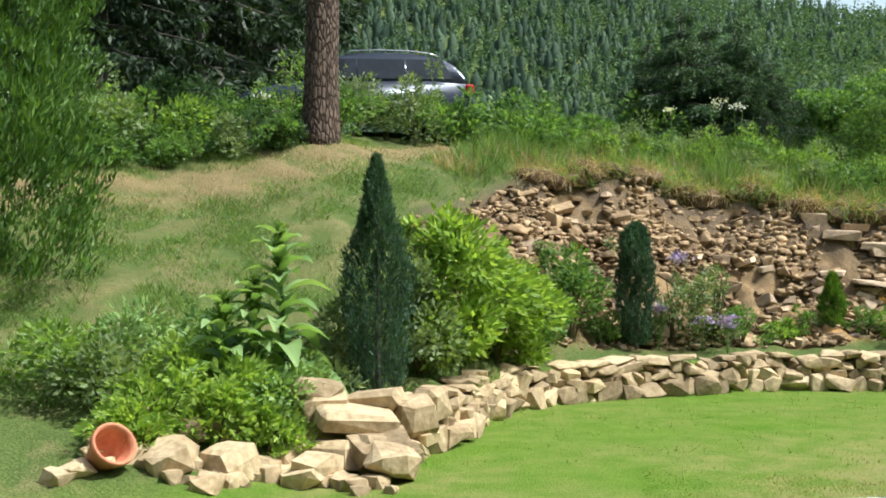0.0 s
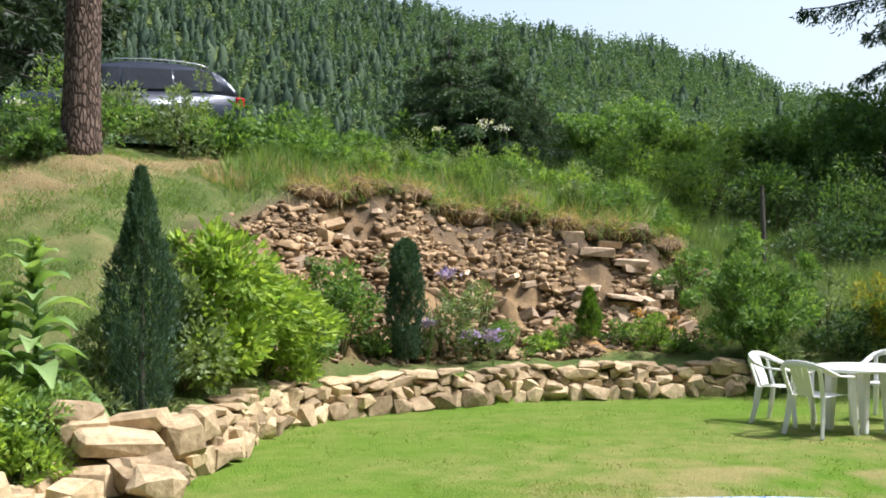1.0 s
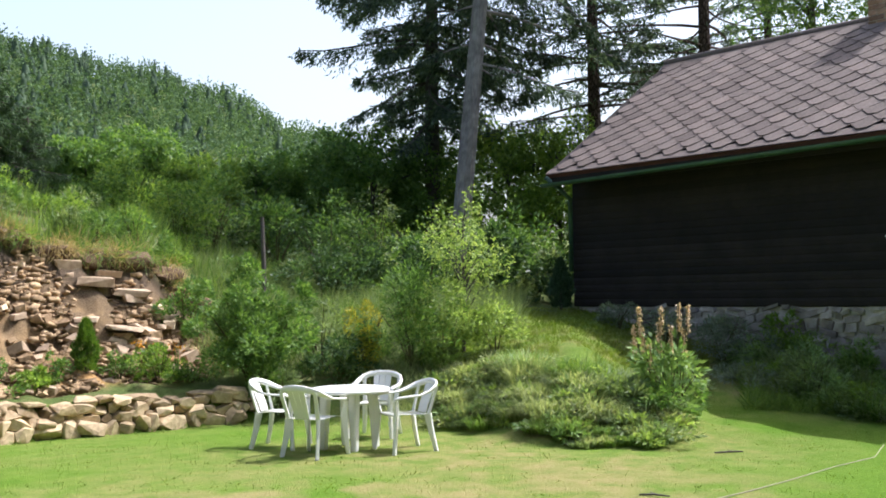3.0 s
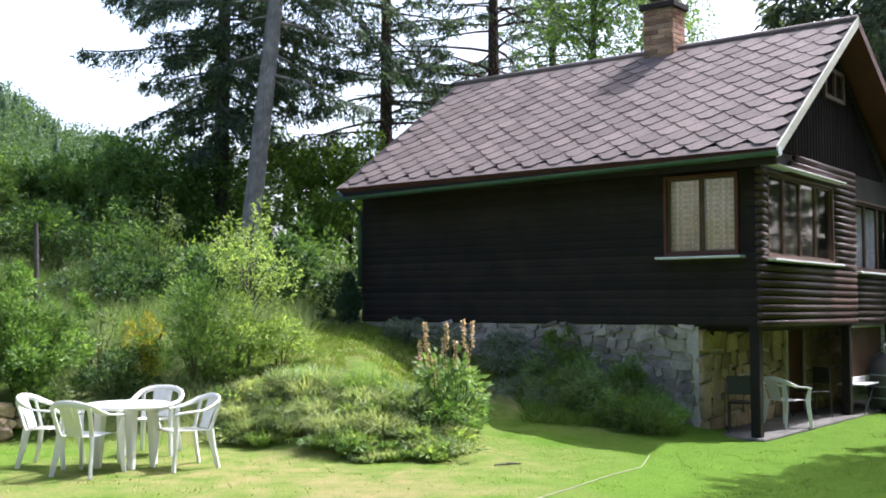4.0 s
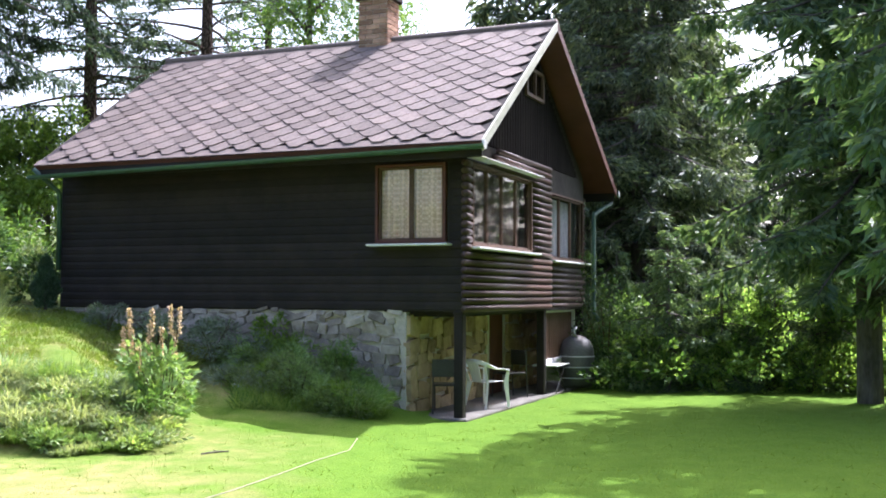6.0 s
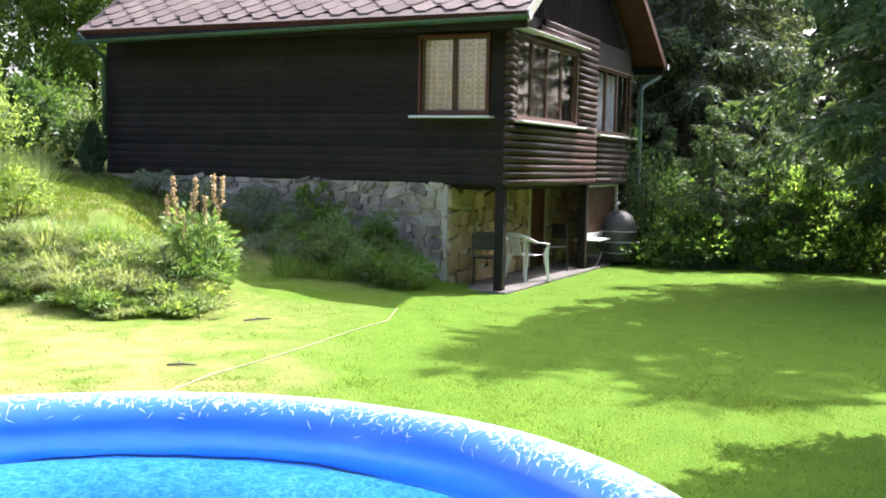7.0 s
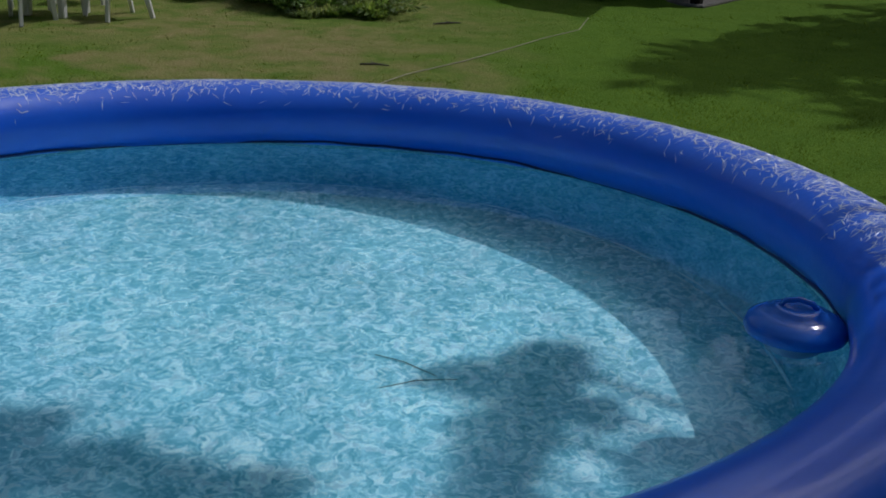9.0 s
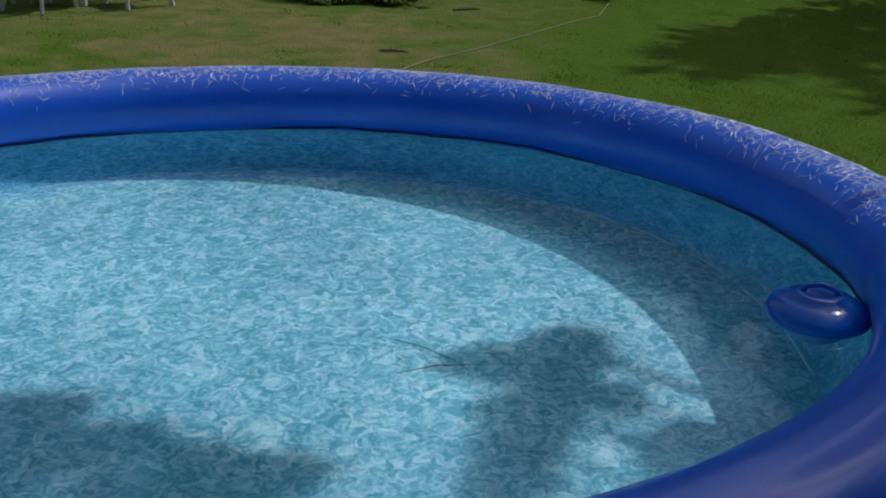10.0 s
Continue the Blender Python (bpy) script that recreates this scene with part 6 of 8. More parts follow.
def pool_shadow_tree(pos, seed):
    """An unseen bare-stemmed tree by the pool, its loose crown laid out for shadows."""
    rng = np.random.default_rng(seed)
    ob = thing("maple_tree", "unseen tall bare-stemmed tree, crown shaped for its shadow on the pool", "tree", m=pose(*pos))
    bm = bmesh.new()
    tube(bm, [(0, 0, -0.3), (0.05, 0, 4), (0, 0.05, 6), (0.1, 0.1, 8.0)], [0.14, 0.10, 0.05, 0.02], 10)
    part("trunk", bm, M["bark_grey"], ob)
    side = Vector((0.295, 0.955, 0))
    crown = ((1.52, 6.0, 0.045), (1.45, 5.85, 0.055), (1.48, 5.56, 0.06), (1.41, 5.52, 0.045), (1.36, 5.72, 0.07), (1.28, 5.95, 0.07), (1.19, 5.70, 0.04), (1.22, 6.13, 0.07), (1.11, 6.24, 0.07), (0.97, 5.72, 0.045),
             (1.93, 7.58, 0.09), (1.81, 7.42, 0.08), (1.67, 7.32, 0.07), (1.53, 7.06, 0.055), (1.42, 6.87, 0.055), (1.46, 7.32, 0.10), (1.34, 7.06, 0.07), (1.66, 7.68, 0.11),
             (1.30, 7.95, 0.22), (1.0, 7.6, 0.3), (0.5, 7.9, 0.4), (0.1, 7.2, 0.4), (-0.3, 7.8, 0.5), (0.2, 6.4, 0.35))
    for lat, z, r in crown:
        c = side * lat + Vector((rng.uniform(-0.05, 0.05), 0, z))
        bm = bmesh.new()
        tube(bm, [(0.02, 0.05, z - 0.4 - 0.3 * abs(lat)), tuple(side * lat * 0.5 + Vector((0, 0, z - 0.3))), tuple(c)], [0.03, 0.018, 0.006], 5)
        limb = part("limb", bm, M["bark_grey"], ob)
        n = int(1500 * (r / 0.15) ** 2)
        d = directions(rng, n)
        lobes = directions(rng, 6) * r * rng.uniform(0.3, 1.1, (6, 1))
        V, F = leaves(rng, np.array(c) + lobes[rng.integers(0, 6, n)] + d * r * 0.55 * rng.uniform(0.1, 1.4, (n, 1)) ** 0.8, d + rng.normal(size=(n, 3)) * 0.5, 0.055 * rng.uniform(0.6, 1.6, n), 0.04)
        child("foliage", mesh_np("foliage", V, F, M["leaf_dark"]), limb)


pool_shadow_tree((5.1, -1.26, 0.0), 46)
# unseen ring of spruces, added to hold sky light back from the shadows
for az, r, sc, turn in ((118, 27, 1.1, 120), (127, 22, 1.1, 200), (138, 20, 1.2, 250), (150, 18, 1.1, 310), (163, 19, 1.2, 20), (177, 17, 1.1, 75), (192, 18, 1.2, 130), (208, 17, 1.1, 190), (224, 19, 1.2, 240),
                        (240, 20, 1.1, 300), (256, 21, 1.2, 10), (272, 22, 1.1, 50), (288, 22, 1.2, 100), (303, 23, 1.1, 160), (132, 29, 1.4, 15), (158, 28, 1.4, 85), (184, 28, 1.4, 145), (215, 28, 1.4, 215), (246, 29, 1.4, 275), (280, 30, 1.4, 335)):
    if az == 118:
        spruce_h = spruce_kind(52, 19, 3.4, 0.1, M["needle_lit"], M["bark_grey"], "unseen tall spruce added to cut the sky light", 0.7, 0.3, "spruces round the garden", fine_to=0.0)
        spruce_h.matrix_basis = placed(az, r, sc, turn)
    else:
        copy_thing(spruce_h, placed(az, r, sc, turn))
low_spruce = spruce_kind(48, 8.0, 1.15, 0.3, M["needle_lit"], M["bark_grey"], "slender spruce beside the lawn", 2.2, 0.14, "spruces beside the lawn")
low_spruce.matrix_basis = pose(8.75, -0.72, 0.0, 0, 0, 15)
for az, r, s, turn in ((79.8, 36, 0.75, 20), (82.3, 40, 0.7, 80), (84.6, 37, 0.62, 140), (86.8, 41, 0.75, 200), (89.5, 38, 0.8, 260), (92.5, 36, 0.8, 320), (81.0, 48, 0.9, 45), (85.7, 50, 0.85, 100), (88.6, 52, 0.9, 10)):
    copy_thing(spruce_f, placed(az, r, s, turn))
edge_spruce = spruce_kind(51, 3.4, 1.5, 0.0, M["needle_lit"], M["bark_grey"], "low young spruce with sprays coloured as sunlit at the lawn's edge", 2.2, 0.10, "young spruces at the lawn's edge")
edge_spruce.matrix_basis = placed(79.2, 22.3, 0.95, 20)
for az, r, s, turn in ((82.0, 22.4, 0.85, 80), (76.6, 24.5, 0.9, 140), (84.6, 22.6, 0.8, 240), (87.2, 22.8, 0.9, 300)):
    copy_thing(edge_spruce, placed(az, r, s, turn))

# ---- dry-stone wall, rubble bank ----


def along(line, s):
    """The point and direction at length s along a line of points."""
    for (ax, ay), (bx, by) in zip(line, line[1:]):
        l = math.hypot(bx - ax, by - ay)
        if s <= l:
            return Vector((ax + (bx - ax) * s / l, ay + (by - ay) * s / l)), math.degrees(math.atan2(by - ay, bx - ax))
        s -= l
    return None, None


def build_stone_wall():
    rng = np.random.default_rng(71)
    wall = thing("dry_stone_wall", "low dry-stone wall of pale sandstone along the lawn", "wall", kind="structure")
    for course in range(4):
        s = rng.uniform(0, 0.2)
        while True:
            ln, hh, z = ((rng.uniform(0.16, 0.42), rng.uniform(0.17, 0.28), 0.08), (rng.uniform(0.10, 0.30), rng.uniform(0.10, 0.19), 0.225),
                         (rng.uniform(0.10, 0.34), rng.uniform(0.08, 0.16), 0.345), (rng.uniform(0.16, 0.5), rng.uniform(0.06, 0.11), 0.445))[course]
            p, ang = along(WALL_LINE, s + ln / 2)
            if p is None:
                break
            if course == 3 and rng.random() < 0.3:
                s += ln
                continue
            bm = broken_stone(rng, ln * 1.12, rng.uniform(0.28, 0.42), hh * 1.15)
            inward = Vector((-math.sin(radians(ang)), math.cos(radians(ang)))) * (0.06 + 0.05 * course + rng.uniform(-0.06, 0.06))
            tip = 13 if course < 3 else 7
            bmesh.ops.transform(bm, matrix=pose(p.x + inward.x, p.y + inward.y, z + rng.uniform(-0.025, 0.025), rng.uniform(-tip, tip), rng.uniform(-tip, tip), ang + rng.uniform(-14, 14)), verts=bm.verts)
            part("stone", bm, M["wall_stone"], wall)
            s += ln * 0.95
    # a row of half-buried stones below the weeds
    for k in range(40):
        az = -18.5 + 0.43 * k + rng.uniform(-0.3, 0.3)
        p = at(az, 8.35 + 0.25 * math.sin(az * 0.7) + rng.uniform(-0.15, 0.15))
        q = rng.uniform(0.09, 0.21)
        bm = broken_stone(rng, q * 1.3, q, q * 0.8)
        bmesh.ops.transform(bm, matrix=pose(p.x, p.y, p.z + q * 0.15, rng.uniform(-15, 15), rng.uniform(-15, 15), rng.uniform(0, 180)), verts=bm.verts)
        part("stone", bm, M["wall_stone"], wall)
    # tumbled stones at the nearer end, with one broad slab on top
    for k in range(46):
        az, r = rng.uniform(-17, 0.5), rng.uniform(8.35, 9.35)
        p = at(az, r)
        if az < -6.5 and rng.random() < 0.7:
            continue
        q = rng.uniform(0.14, 0.42)
        bm = broken_stone(rng, q * 1.2, q * rng.uniform(0.75, 1.1), q * rng.uniform(0.55, 0.8))
        bmesh.ops.transform(bm, matrix=pose(p.x, p.y, p.z + q * 0.2 + (0.1 if az > -6 else 0.0), rng.uniform(-20, 20), rng.uniform(-20, 20), rng.uniform(0, 180)), verts=bm.verts)
        part("stone", bm, M["wall_stone"], wall)
    for az, r, z, sx, sy, sz, turn in ((-3.4, 9.0, 0.41, 0.66, 0.5, 0.17, 12), (-5.4, 9.25, 0.50, 0.42, 0.4, 0.22, 30), (-2.4, 9.35, 0.52, 0.5, 0.4, 0.18, -15), (-0.4, 9.35, 0.38, 0.4, 0.4, 0.34, 40),
                                       (-4.6, 8.85, 0.14, 0.5, 0.4, 0.3, -20), (-2.2, 8.85, 0.12, 0.45, 0.4, 0.34, 25), (0.6, 9.7, 0.42, 0.35, 0.3, 0.3, 60)):
        p = at(az, r)
        bm = rough_stone(rng, sx, sy, sz)
        bmesh.ops.transform(bm, matrix=pose(p.x, p.y, z, rng.uniform(-5, 5), rng.uniform(-5, 5), turn), verts=bm.verts)
        part("stone", bm, M["wall_stone"], wall)


def build_rubble():
    rng = np.random.default_rng(72)
    bank = thing("rubble_bank", "bare bank of tan earth and broken rock with layered ledges", "rock bank", kind="structure")
    V, F = [], []
    base = placed_n = tries = 0
    while placed_n < 5000 and tries < 120000:
        tries += 1
        az, r = rng.uniform(-1, 28), rng.uniform(12.8, 18.6)
        if rng.random() > rockiness(np.array(az), np.array(r)):
            continue
        # the upper edge is bare earth with roots
        if rng.random() > np.clip((float(np.interp(az, ROCK_AZ, ROCK_RIM)) - 0.1 - r) / 0.9, 0.14, 1.0):
            continue
        # stones lie in loose drifts, with bare earth between
        if placed_n > 270 and noise.noise((az * 0.45, r * 1.3, 5.0)) < rng.uniform(-0.5, 0.38):
            continue
        p = at(az, r)
        big = placed_n < 270
        q = rng.uniform(0.075, 0.12) + 0.11 * rng.random() ** 3 if big else (rng.uniform(0.05, 0.10) if placed_n < 1600 else rng.uniform(0.02, 0.06))
        bm = chunk(rng, q * rng.uniform(0.9, 1.3), rng.uniform(0.3, 0.65)) if rng.random() < 0.6 else rough_stone(rng, q * 2.2, q * 1.4, q * rng.uniform(0.5, 1.0), True)
        bmesh.ops.transform(bm, matrix=pose(p.x, p.y, p.z + q * 0.05, rng.uniform(-20, 34), rng.uniform(-24, 24), rng.uniform(0, 360)), verts=bm.verts)
        if big:
            # a quarter of the rocks are coloured pale to stand for sunlit faces
            part("rock", bm, M["rock_pale" if rng.random() < 0.25 else "rock"], bank)
        else:
            bm.verts.index_update()
            V.append(np.array([v.co[:] for v in bm.verts]))
            F.append(np.array([[w.index for w in f.verts] for f in bm.faces if len(f.verts) == 3]) + base)
            base += len(V[-1])
            bm.free()
        placed_n += 1
    tagged(child("small_rubble", mesh_np("small_rubble", np.concatenate(V), np.concatenate(F), M["rock"]), bank), kind="stuff")
    # layered ledges
    for az, r, z, n, w in ((20.3, 18.1, 2.35, 5, 0.75), (22.4, 18.0, 2.2, 5, 0.8), (24.4, 17.9, 1.9, 6, 0.7), (18.4, 17.9, 2.35, 3, 0.6), (23.4, 17.3, 1.35, 4, 0.7), (21.3, 17.2, 1.5, 3, 0.5), (25.6, 17.8, 1.5, 4, 0.55),
                           (8.0, 16.6, 2.1, 3, 0.5), (5.8, 16.0, 2.0, 3, 0.45), (13.5, 17.0, 1.9, 3, 0.5), (15.8, 17.2, 1.7, 3, 0.5)):
        for k in range(n):
            p = at(az + rng.uniform(-0.6, 0.6), r - 0.12 + rng.uniform(-0.15, 0.12))
            bm = rough_stone(rng, w * rng.uniform(0.35, 1.0), 0.5, rng.uniform(0.06, 0.2), True)
            bmesh.ops.transform(bm, matrix=pose(p.x, p.y, z - k * 0.12, rng.uniform(-6, 6), rng.uniform(-4, 10), -az + rng.uniform(-15, 15)), verts=bm.verts)
            part("rock_slab", bm, M["rock_pale"], bank)


M["rock_pale"] = surface("rock_pale", (0.30, 0.215, 0.145), (0.66, 0.525, 0.38), 0.92, 14, 2.5, 0.8, 0.15, per="object")
build_stone_wall()
build_rubble()


# ---- parked car ----
def build_car():
    M["car_paint"] = surface("car_paint", (0.045, 0.055, 0.08), (0.06, 0.072, 0.10), 0.25, 8, 1, 0.0, 0.6, metal=0.4)
    M["car_glass"] = surface("car_glass", (0.03, 0.036, 0.045), (0.05, 0.058, 0.07), 0.08, 8, 1, 0.0, 0.8)
    M["tail_red"] = surface("tail_red", (0.35, 0.01, 0.012), (0.5, 0.02, 0.02), 0.2, 20, 2, 0.0, 0.6)
    M["chrome"] = surface("chrome", (0.55, 0.56, 0.58), (0.7, 0.7, 0.72), 0.2, 20, 2, 0.0, 0.6, metal=0.8)
    M["tyre"] = surface("tyre", (0.012, 0.012, 0.012), (0.03, 0.03, 0.03), 0.85, 30, 4, 0.2)
    p = at(-3.4, 21.6)
    car = thing("estate_car", "dark blue-grey estate car with roof rails, parked behind the bushes", "car", m=pose(p.x, p.y, p.z, 0, 0, 184))
    # side outline, front at +x; the tail at -x
    low = [(-2.28, 0.35), (-2.32, 0.55), (-2.30, 0.88), (-1.5, 0.94), (0.0, 0.92), (0.95, 0.93), (1.7, 0.82), (2.2, 0.66), (2.3, 0.45), (2.2, 0.28), (-2.15, 0.26)]
    cab = [(-2.26, 0.90), (-2.17, 1.08), (-2.03, 1.24), (-1.85, 1.37), (-1.6, 1.46), (-1.25, 1.52), (-0.8, 1.55), (-0.2, 1.54), (0.15, 1.50), (0.42, 1.41), (1.1, 0.95)]

    def solid(outline, y0, y1, inset):
        bm = bmesh.new()
        a = [bm.verts.new((x, -y0 if z < 1.0 else -y0 + inset * (z - 0.92) / 0.6, z)) for x, z in outline]
        b = [bm.verts.new((x, y1 if z < 1.0 else y1 - inset * (z - 0.92) / 0.6, z)) for x, z in outline]
        bm.faces.new(a)
        bm.faces.new(b[::-1])
        n = len(outline)
        for k in range(n):
            bm.faces.new((a[k], b[k], b[(k + 1) % n], a[(k + 1) % n]))
        bmesh.ops.recalc_face_normals(bm, faces=bm.faces)
        bmesh.ops.bevel(bm, geom=bm.edges[:], offset=0.05, segments=3, affect="EDGES", clamp_overlap=True)
        return bm

    part("body", solid(low, 0.88, 0.88, 0), M["car_paint"], car, "", True)
    part("cabin", solid(cab, 0.84, 0.84, 0.22), M["car_paint"], car, "", True)
    for s in (-1, 1):
        for xs in ((-1.06, -1.94, -1.74, -1.02), (-0.08, -1.03, -0.99, -0.06), (0.80, -0.05, -0.03, 0.32)):
            bm = bmesh.new()
            x1, x0, x3, x2 = xs
            zlo, zhi = 0.99, 1.40
            y = lambda z: s * (0.847 - 0.22 * (z - 0.92) / 0.6)
            vs = [bm.verts.new((x0, y(zlo), zlo)), bm.verts.new((x1, y(zlo), zlo)), bm.verts.new((x2, y(zhi), zhi)), bm.verts.new((x3, y(zhi), zhi))]
            bm.faces.new(vs if s < 0 else vs[::-1])
            bmesh.ops.solidify(bm, geom=bm.faces[:], thickness=0.012)
            part("side_window", bm, M["car_glass"], car, "dark tinted side window")
        bm = bmesh.new()
        tube(bm, [(-1.7, s * 0.60, 1.47), (-1.5, s * 0.60, 1.53), (-1.1, s * 0.60, 1.575), (-0.5, s * 0.60, 1.59), (0.0, s * 0.60, 1.57), (0.2, s * 0.60, 1.51)], 0.016, 6)
        part("roof_rail", bm, M["chrome"], car, "silver roof rail", True)
        bm = bmesh.new()
        box(bm, (-2.36, s * 0.86 - 0.12, 0.66), (-2.18, s * 0.86 + 0.04, 0.88), 0.03)
        part("tail_light", bm, M["tail_red"], car, "red tail light")
        for wx in (-1.35, 1.4):
            wheel = child("wheel", None, car)
            bm = bmesh.new()
            lathe(bm, [(0.19, -0.1), (0.30, -0.1), (0.32, -0.06), (0.32, 0.06), (0.30, 0.1), (0.19, 0.1)], 24)
            bmesh.ops.transform(bm, matrix=pose(wx, s * 0.80, 0.32, 90, 0, 0), verts=bm.verts)
            part("tyre", bm, M["tyre"], wheel, "", True)
            bm = bmesh.new()
            r = lathe(bm, [(0.19, -0.08), (0.17, -0.05), (0.04, -0.06), (0.03, 0.06), (0.17, 0.05), (0.19, 0.08)], 20)
            bmesh.ops.transform(bm, matrix=pose(wx, s * 0.80, 0.32, 90, 0, 0), verts=bm.verts)
            part("rim", bm, M["chrome"], wheel)
    bm = bmesh.new()
    vs = [bm.verts.new(q) for q in ((-2.262, -0.70, 0.96), (-2.262, 0.70, 0.96), (-1.875, 0.60, 1.42), (-1.875, -0.60, 1.42))]
    bm.faces.new(vs[::-1])
    bmesh.ops.solidify(bm, geom=bm.faces[:], thickness=0.03)
    part("rear_window", bm, M["car_glass"], car, "sloping rear window")
    bm = bmesh.new()
    box(bm, (-2.37, -0.85, 0.38), (-2.25, 0.85, 0.60), 0.04)
    part("bumper", bm, M["car_paint"], car)


build_car()

# ---- more plants ----
def big_leaf_plant(pos, h, seed, n, label, lmax=0.55):
    """A tall mullein-like plant: long drooping leaves up a single stalk."""
    rng = np.random.default_rng(seed)
    ob = thing("tall_leafy_plant", label, "plant", m=pose(*pos))
    bm = bmesh.new()
    tube(bm, [(0, 0, -0.05), (0.02, 0.01, h * 0.5), (0.0, 0.03, h)], [0.03, 0.022, 0.01], 7)
    part("stalk", bm, M["leaf_mid"], ob)
    V, F = [], []
    for k in range(n):
        t = k / n
        a = k * 2.4 + rng.uniform(-0.3, 0.3)
        ln = lmax * (1 - 0.6 * t) * rng.uniform(0.8, 1.15)
        wd = ln * 0.44
        z = 0.06 + h * 0.94 * t
        up = 0.45 + 0.6 * t
        seg = 5
        d = np.array([math.cos(a), math.sin(a)])
        sd = np.array([-d[1], d[0]])
        base = len(V)
        for i in range(seg + 1):
            u = i / seg
            c = d * ln * u
            zz = z + ln * (up * u - (0.85 - 0.2 * t) * u * u)
            w = wd * math.sin(math.pi * min(0.97, 0.12 + 0.86 * u)) * 0.5
            V.append((c[0] + sd[0] * w, c[1] + sd[1] * w, zz + w * 0.5))
            V.append((c[0], c[1], zz))
            V.append((c[0] - sd[0] * w, c[1] - sd[1] * w, zz + w * 0.5))
        for i in range(seg):
            o = base + 3 * i
            F.append((o, o + 1, o + 4, o + 3))
            F.append((o + 1, o + 2, o + 5, o + 4))
    child("leafage", mesh_np("leafage", V, F, M["leaf_lamb"], True), ob)
    p = np.stack([rng.normal(size=260) * 0.025, rng.normal(size=260) * 0.025, h * rng.uniform(0.75, 1.03, 260)], -1)
    V, F = leaves(rng, p, directions(rng, 260, 0.3), 0.06, 0.035)
    child("flower_spike", mesh_np("flower_spike", V, F, M["leaf_bright"]), ob)
    return ob


M["leaf_lamb"] = leaf_material("leaf_lamb", (0.17, 0.29, 0.10), (0.34, 0.48, 0.20), 0.4)
big_leaf_plant(at(-7.4, 9.75), 1.62, 81, 34, "tall mullein-like plant with broad drooping leaves", 0.72)
big_leaf_plant(at(-10.4, 9.5), 1.0, 82, 22, "broad-leaved plant among the terrace weeds", 0.56)
big_leaf_plant(at(-8.8, 9.6), 1.15, 83, 22, "broad-leaved plant among the terrace weeds", 0.52)
for k, (az, r, h, rx, mat) in enumerate(((-12.5, 9.3, 0.55, 0.5, "leaf_lime"), (-9.6, 9.0, 0.5, 0.45, "leaf_lime"), (-7.2, 8.95, 0.5, 0.4, "leaf_lamb"), (-14.5, 9.7, 0.7, 0.5, "leaf_lamb"), (-5.8, 9.55, 0.4, 0.35, "leaf_grey"),
                                         (-16.5, 9.2, 0.6, 0.5, "leaf_grey"), (-10.8, 8.6, 0.45, 0.4, "leaf_lime"), (-8.2, 8.6, 0.36, 0.36, "leaf_lime"), (-13.4, 8.7, 0.5, 0.45, "leaf_lime"), (-15.4, 8.5, 0.3, 0.35, "leaf_lime"), (-6.4, 9.1, 0.42, 0.3, "leaf_lamb"), (-11, 9.9, 0.55, 0.5, "leaf_mid"), (-18.5, 9.6, 0.7, 0.6, "leaf_bright"))):
    shrub("low_weeds", "low leafy weeds spilling over the stones", at(az, r + 0.3), h, rx, M[mat], 1100, 0.085, 0.42, 200 + k, 18, spread=0.5, category="weeds", group="weeds by the stones")
for k, (az, r, h, rx, mat, n, s) in enumerate(((-3.8, 10.6, 0.9, 0.5, "leaf_grey", 1500, 0.07), (0.2, 11.2, 1.15, 0.55, "leaf_grey", 1600, 0.08), (6.4, 13.4, 0.55, 0.4, "leaf_mid", 900, 0.07), (-1.0, 12.0, 1.3, 0.6, "leaf_grey", 1600, 0.08),
                                               (10.4, 14.6, 0.5, 0.4, "leaf_mid", 900, 0.06), (13.7, 14.9, 1.0, 0.42, "leaf_grey", 900, 0.06), (15.8, 15.1, 1.2, 0.5, "leaf_grey", 1300, 0.06), (17.0, 15.3, 0.55, 0.4, "leaf_mid", 900, 0.06),
                                               (19.2, 15.7, 0.28, 0.3, "leaf_bright", 700, 0.07), (20.2, 15.9, 0.4, 0.2, "leaf_mid", 400, 0.05), (23.2, 16.3, 0.4, 0.25, "leaf_mid", 600, 0.05), (25.3, 16.3, 0.62, 0.5, "leaf_bright", 1400, 0.06), (26.8, 16.2, 0.4, 0.3, "leaf_mid", 700, 0.05),
                                               (31.6, 15.4, 0.8, 0.35, "leaf_grey", 700, 0.06), (33.6, 16.6, 1.2, 0.6, "leaf_grey", 1600, 0.07), (26.5, 17.6, 1.0, 0.6, "leaf_mid", 1400, 0.07))):
    shrub("garden_shrub", "small garden shrub on the planted terrace", at(az, r), h, rx, M[mat], n, s, 0.5, 230 + k, 12, group="terrace shrubs")


def flowers(name, label, spots, mat, size, seed, per=14):
    rng = np.random.default_rng(seed)
    for az, r, z, sp in spots:
        p = at(az, r)
        ob = thing(name, label, "flowers", group="flowers on the terrace", m=pose(p.x, p.y, p.z))
        bm = bmesh.new()
        for k in range(4):
            a = rng.uniform(0, 6.28)
            tube(bm, [(0, 0, -0.03), (sp * 0.5 * math.cos(a), sp * 0.5 * math.sin(a), z * 0.6), (sp * math.cos(a) * 0.7, sp * math.sin(a) * 0.7, z)], 0.005, 4)
        part("stalk", bm, M["leaf_mid"], ob)
        n = per * 8
        pp = np.stack([rng.normal(size=n) * sp * 0.5, rng.normal(size=n) * sp * 0.5, z + rng.normal(size=n) * sp * 0.25], -1)
        V, F = leaves(rng, pp, directions(rng, n, 0.6), size, size * 0.8, 0.1)
        child("blossom", mesh_np("blossom", V, F, mat), ob)


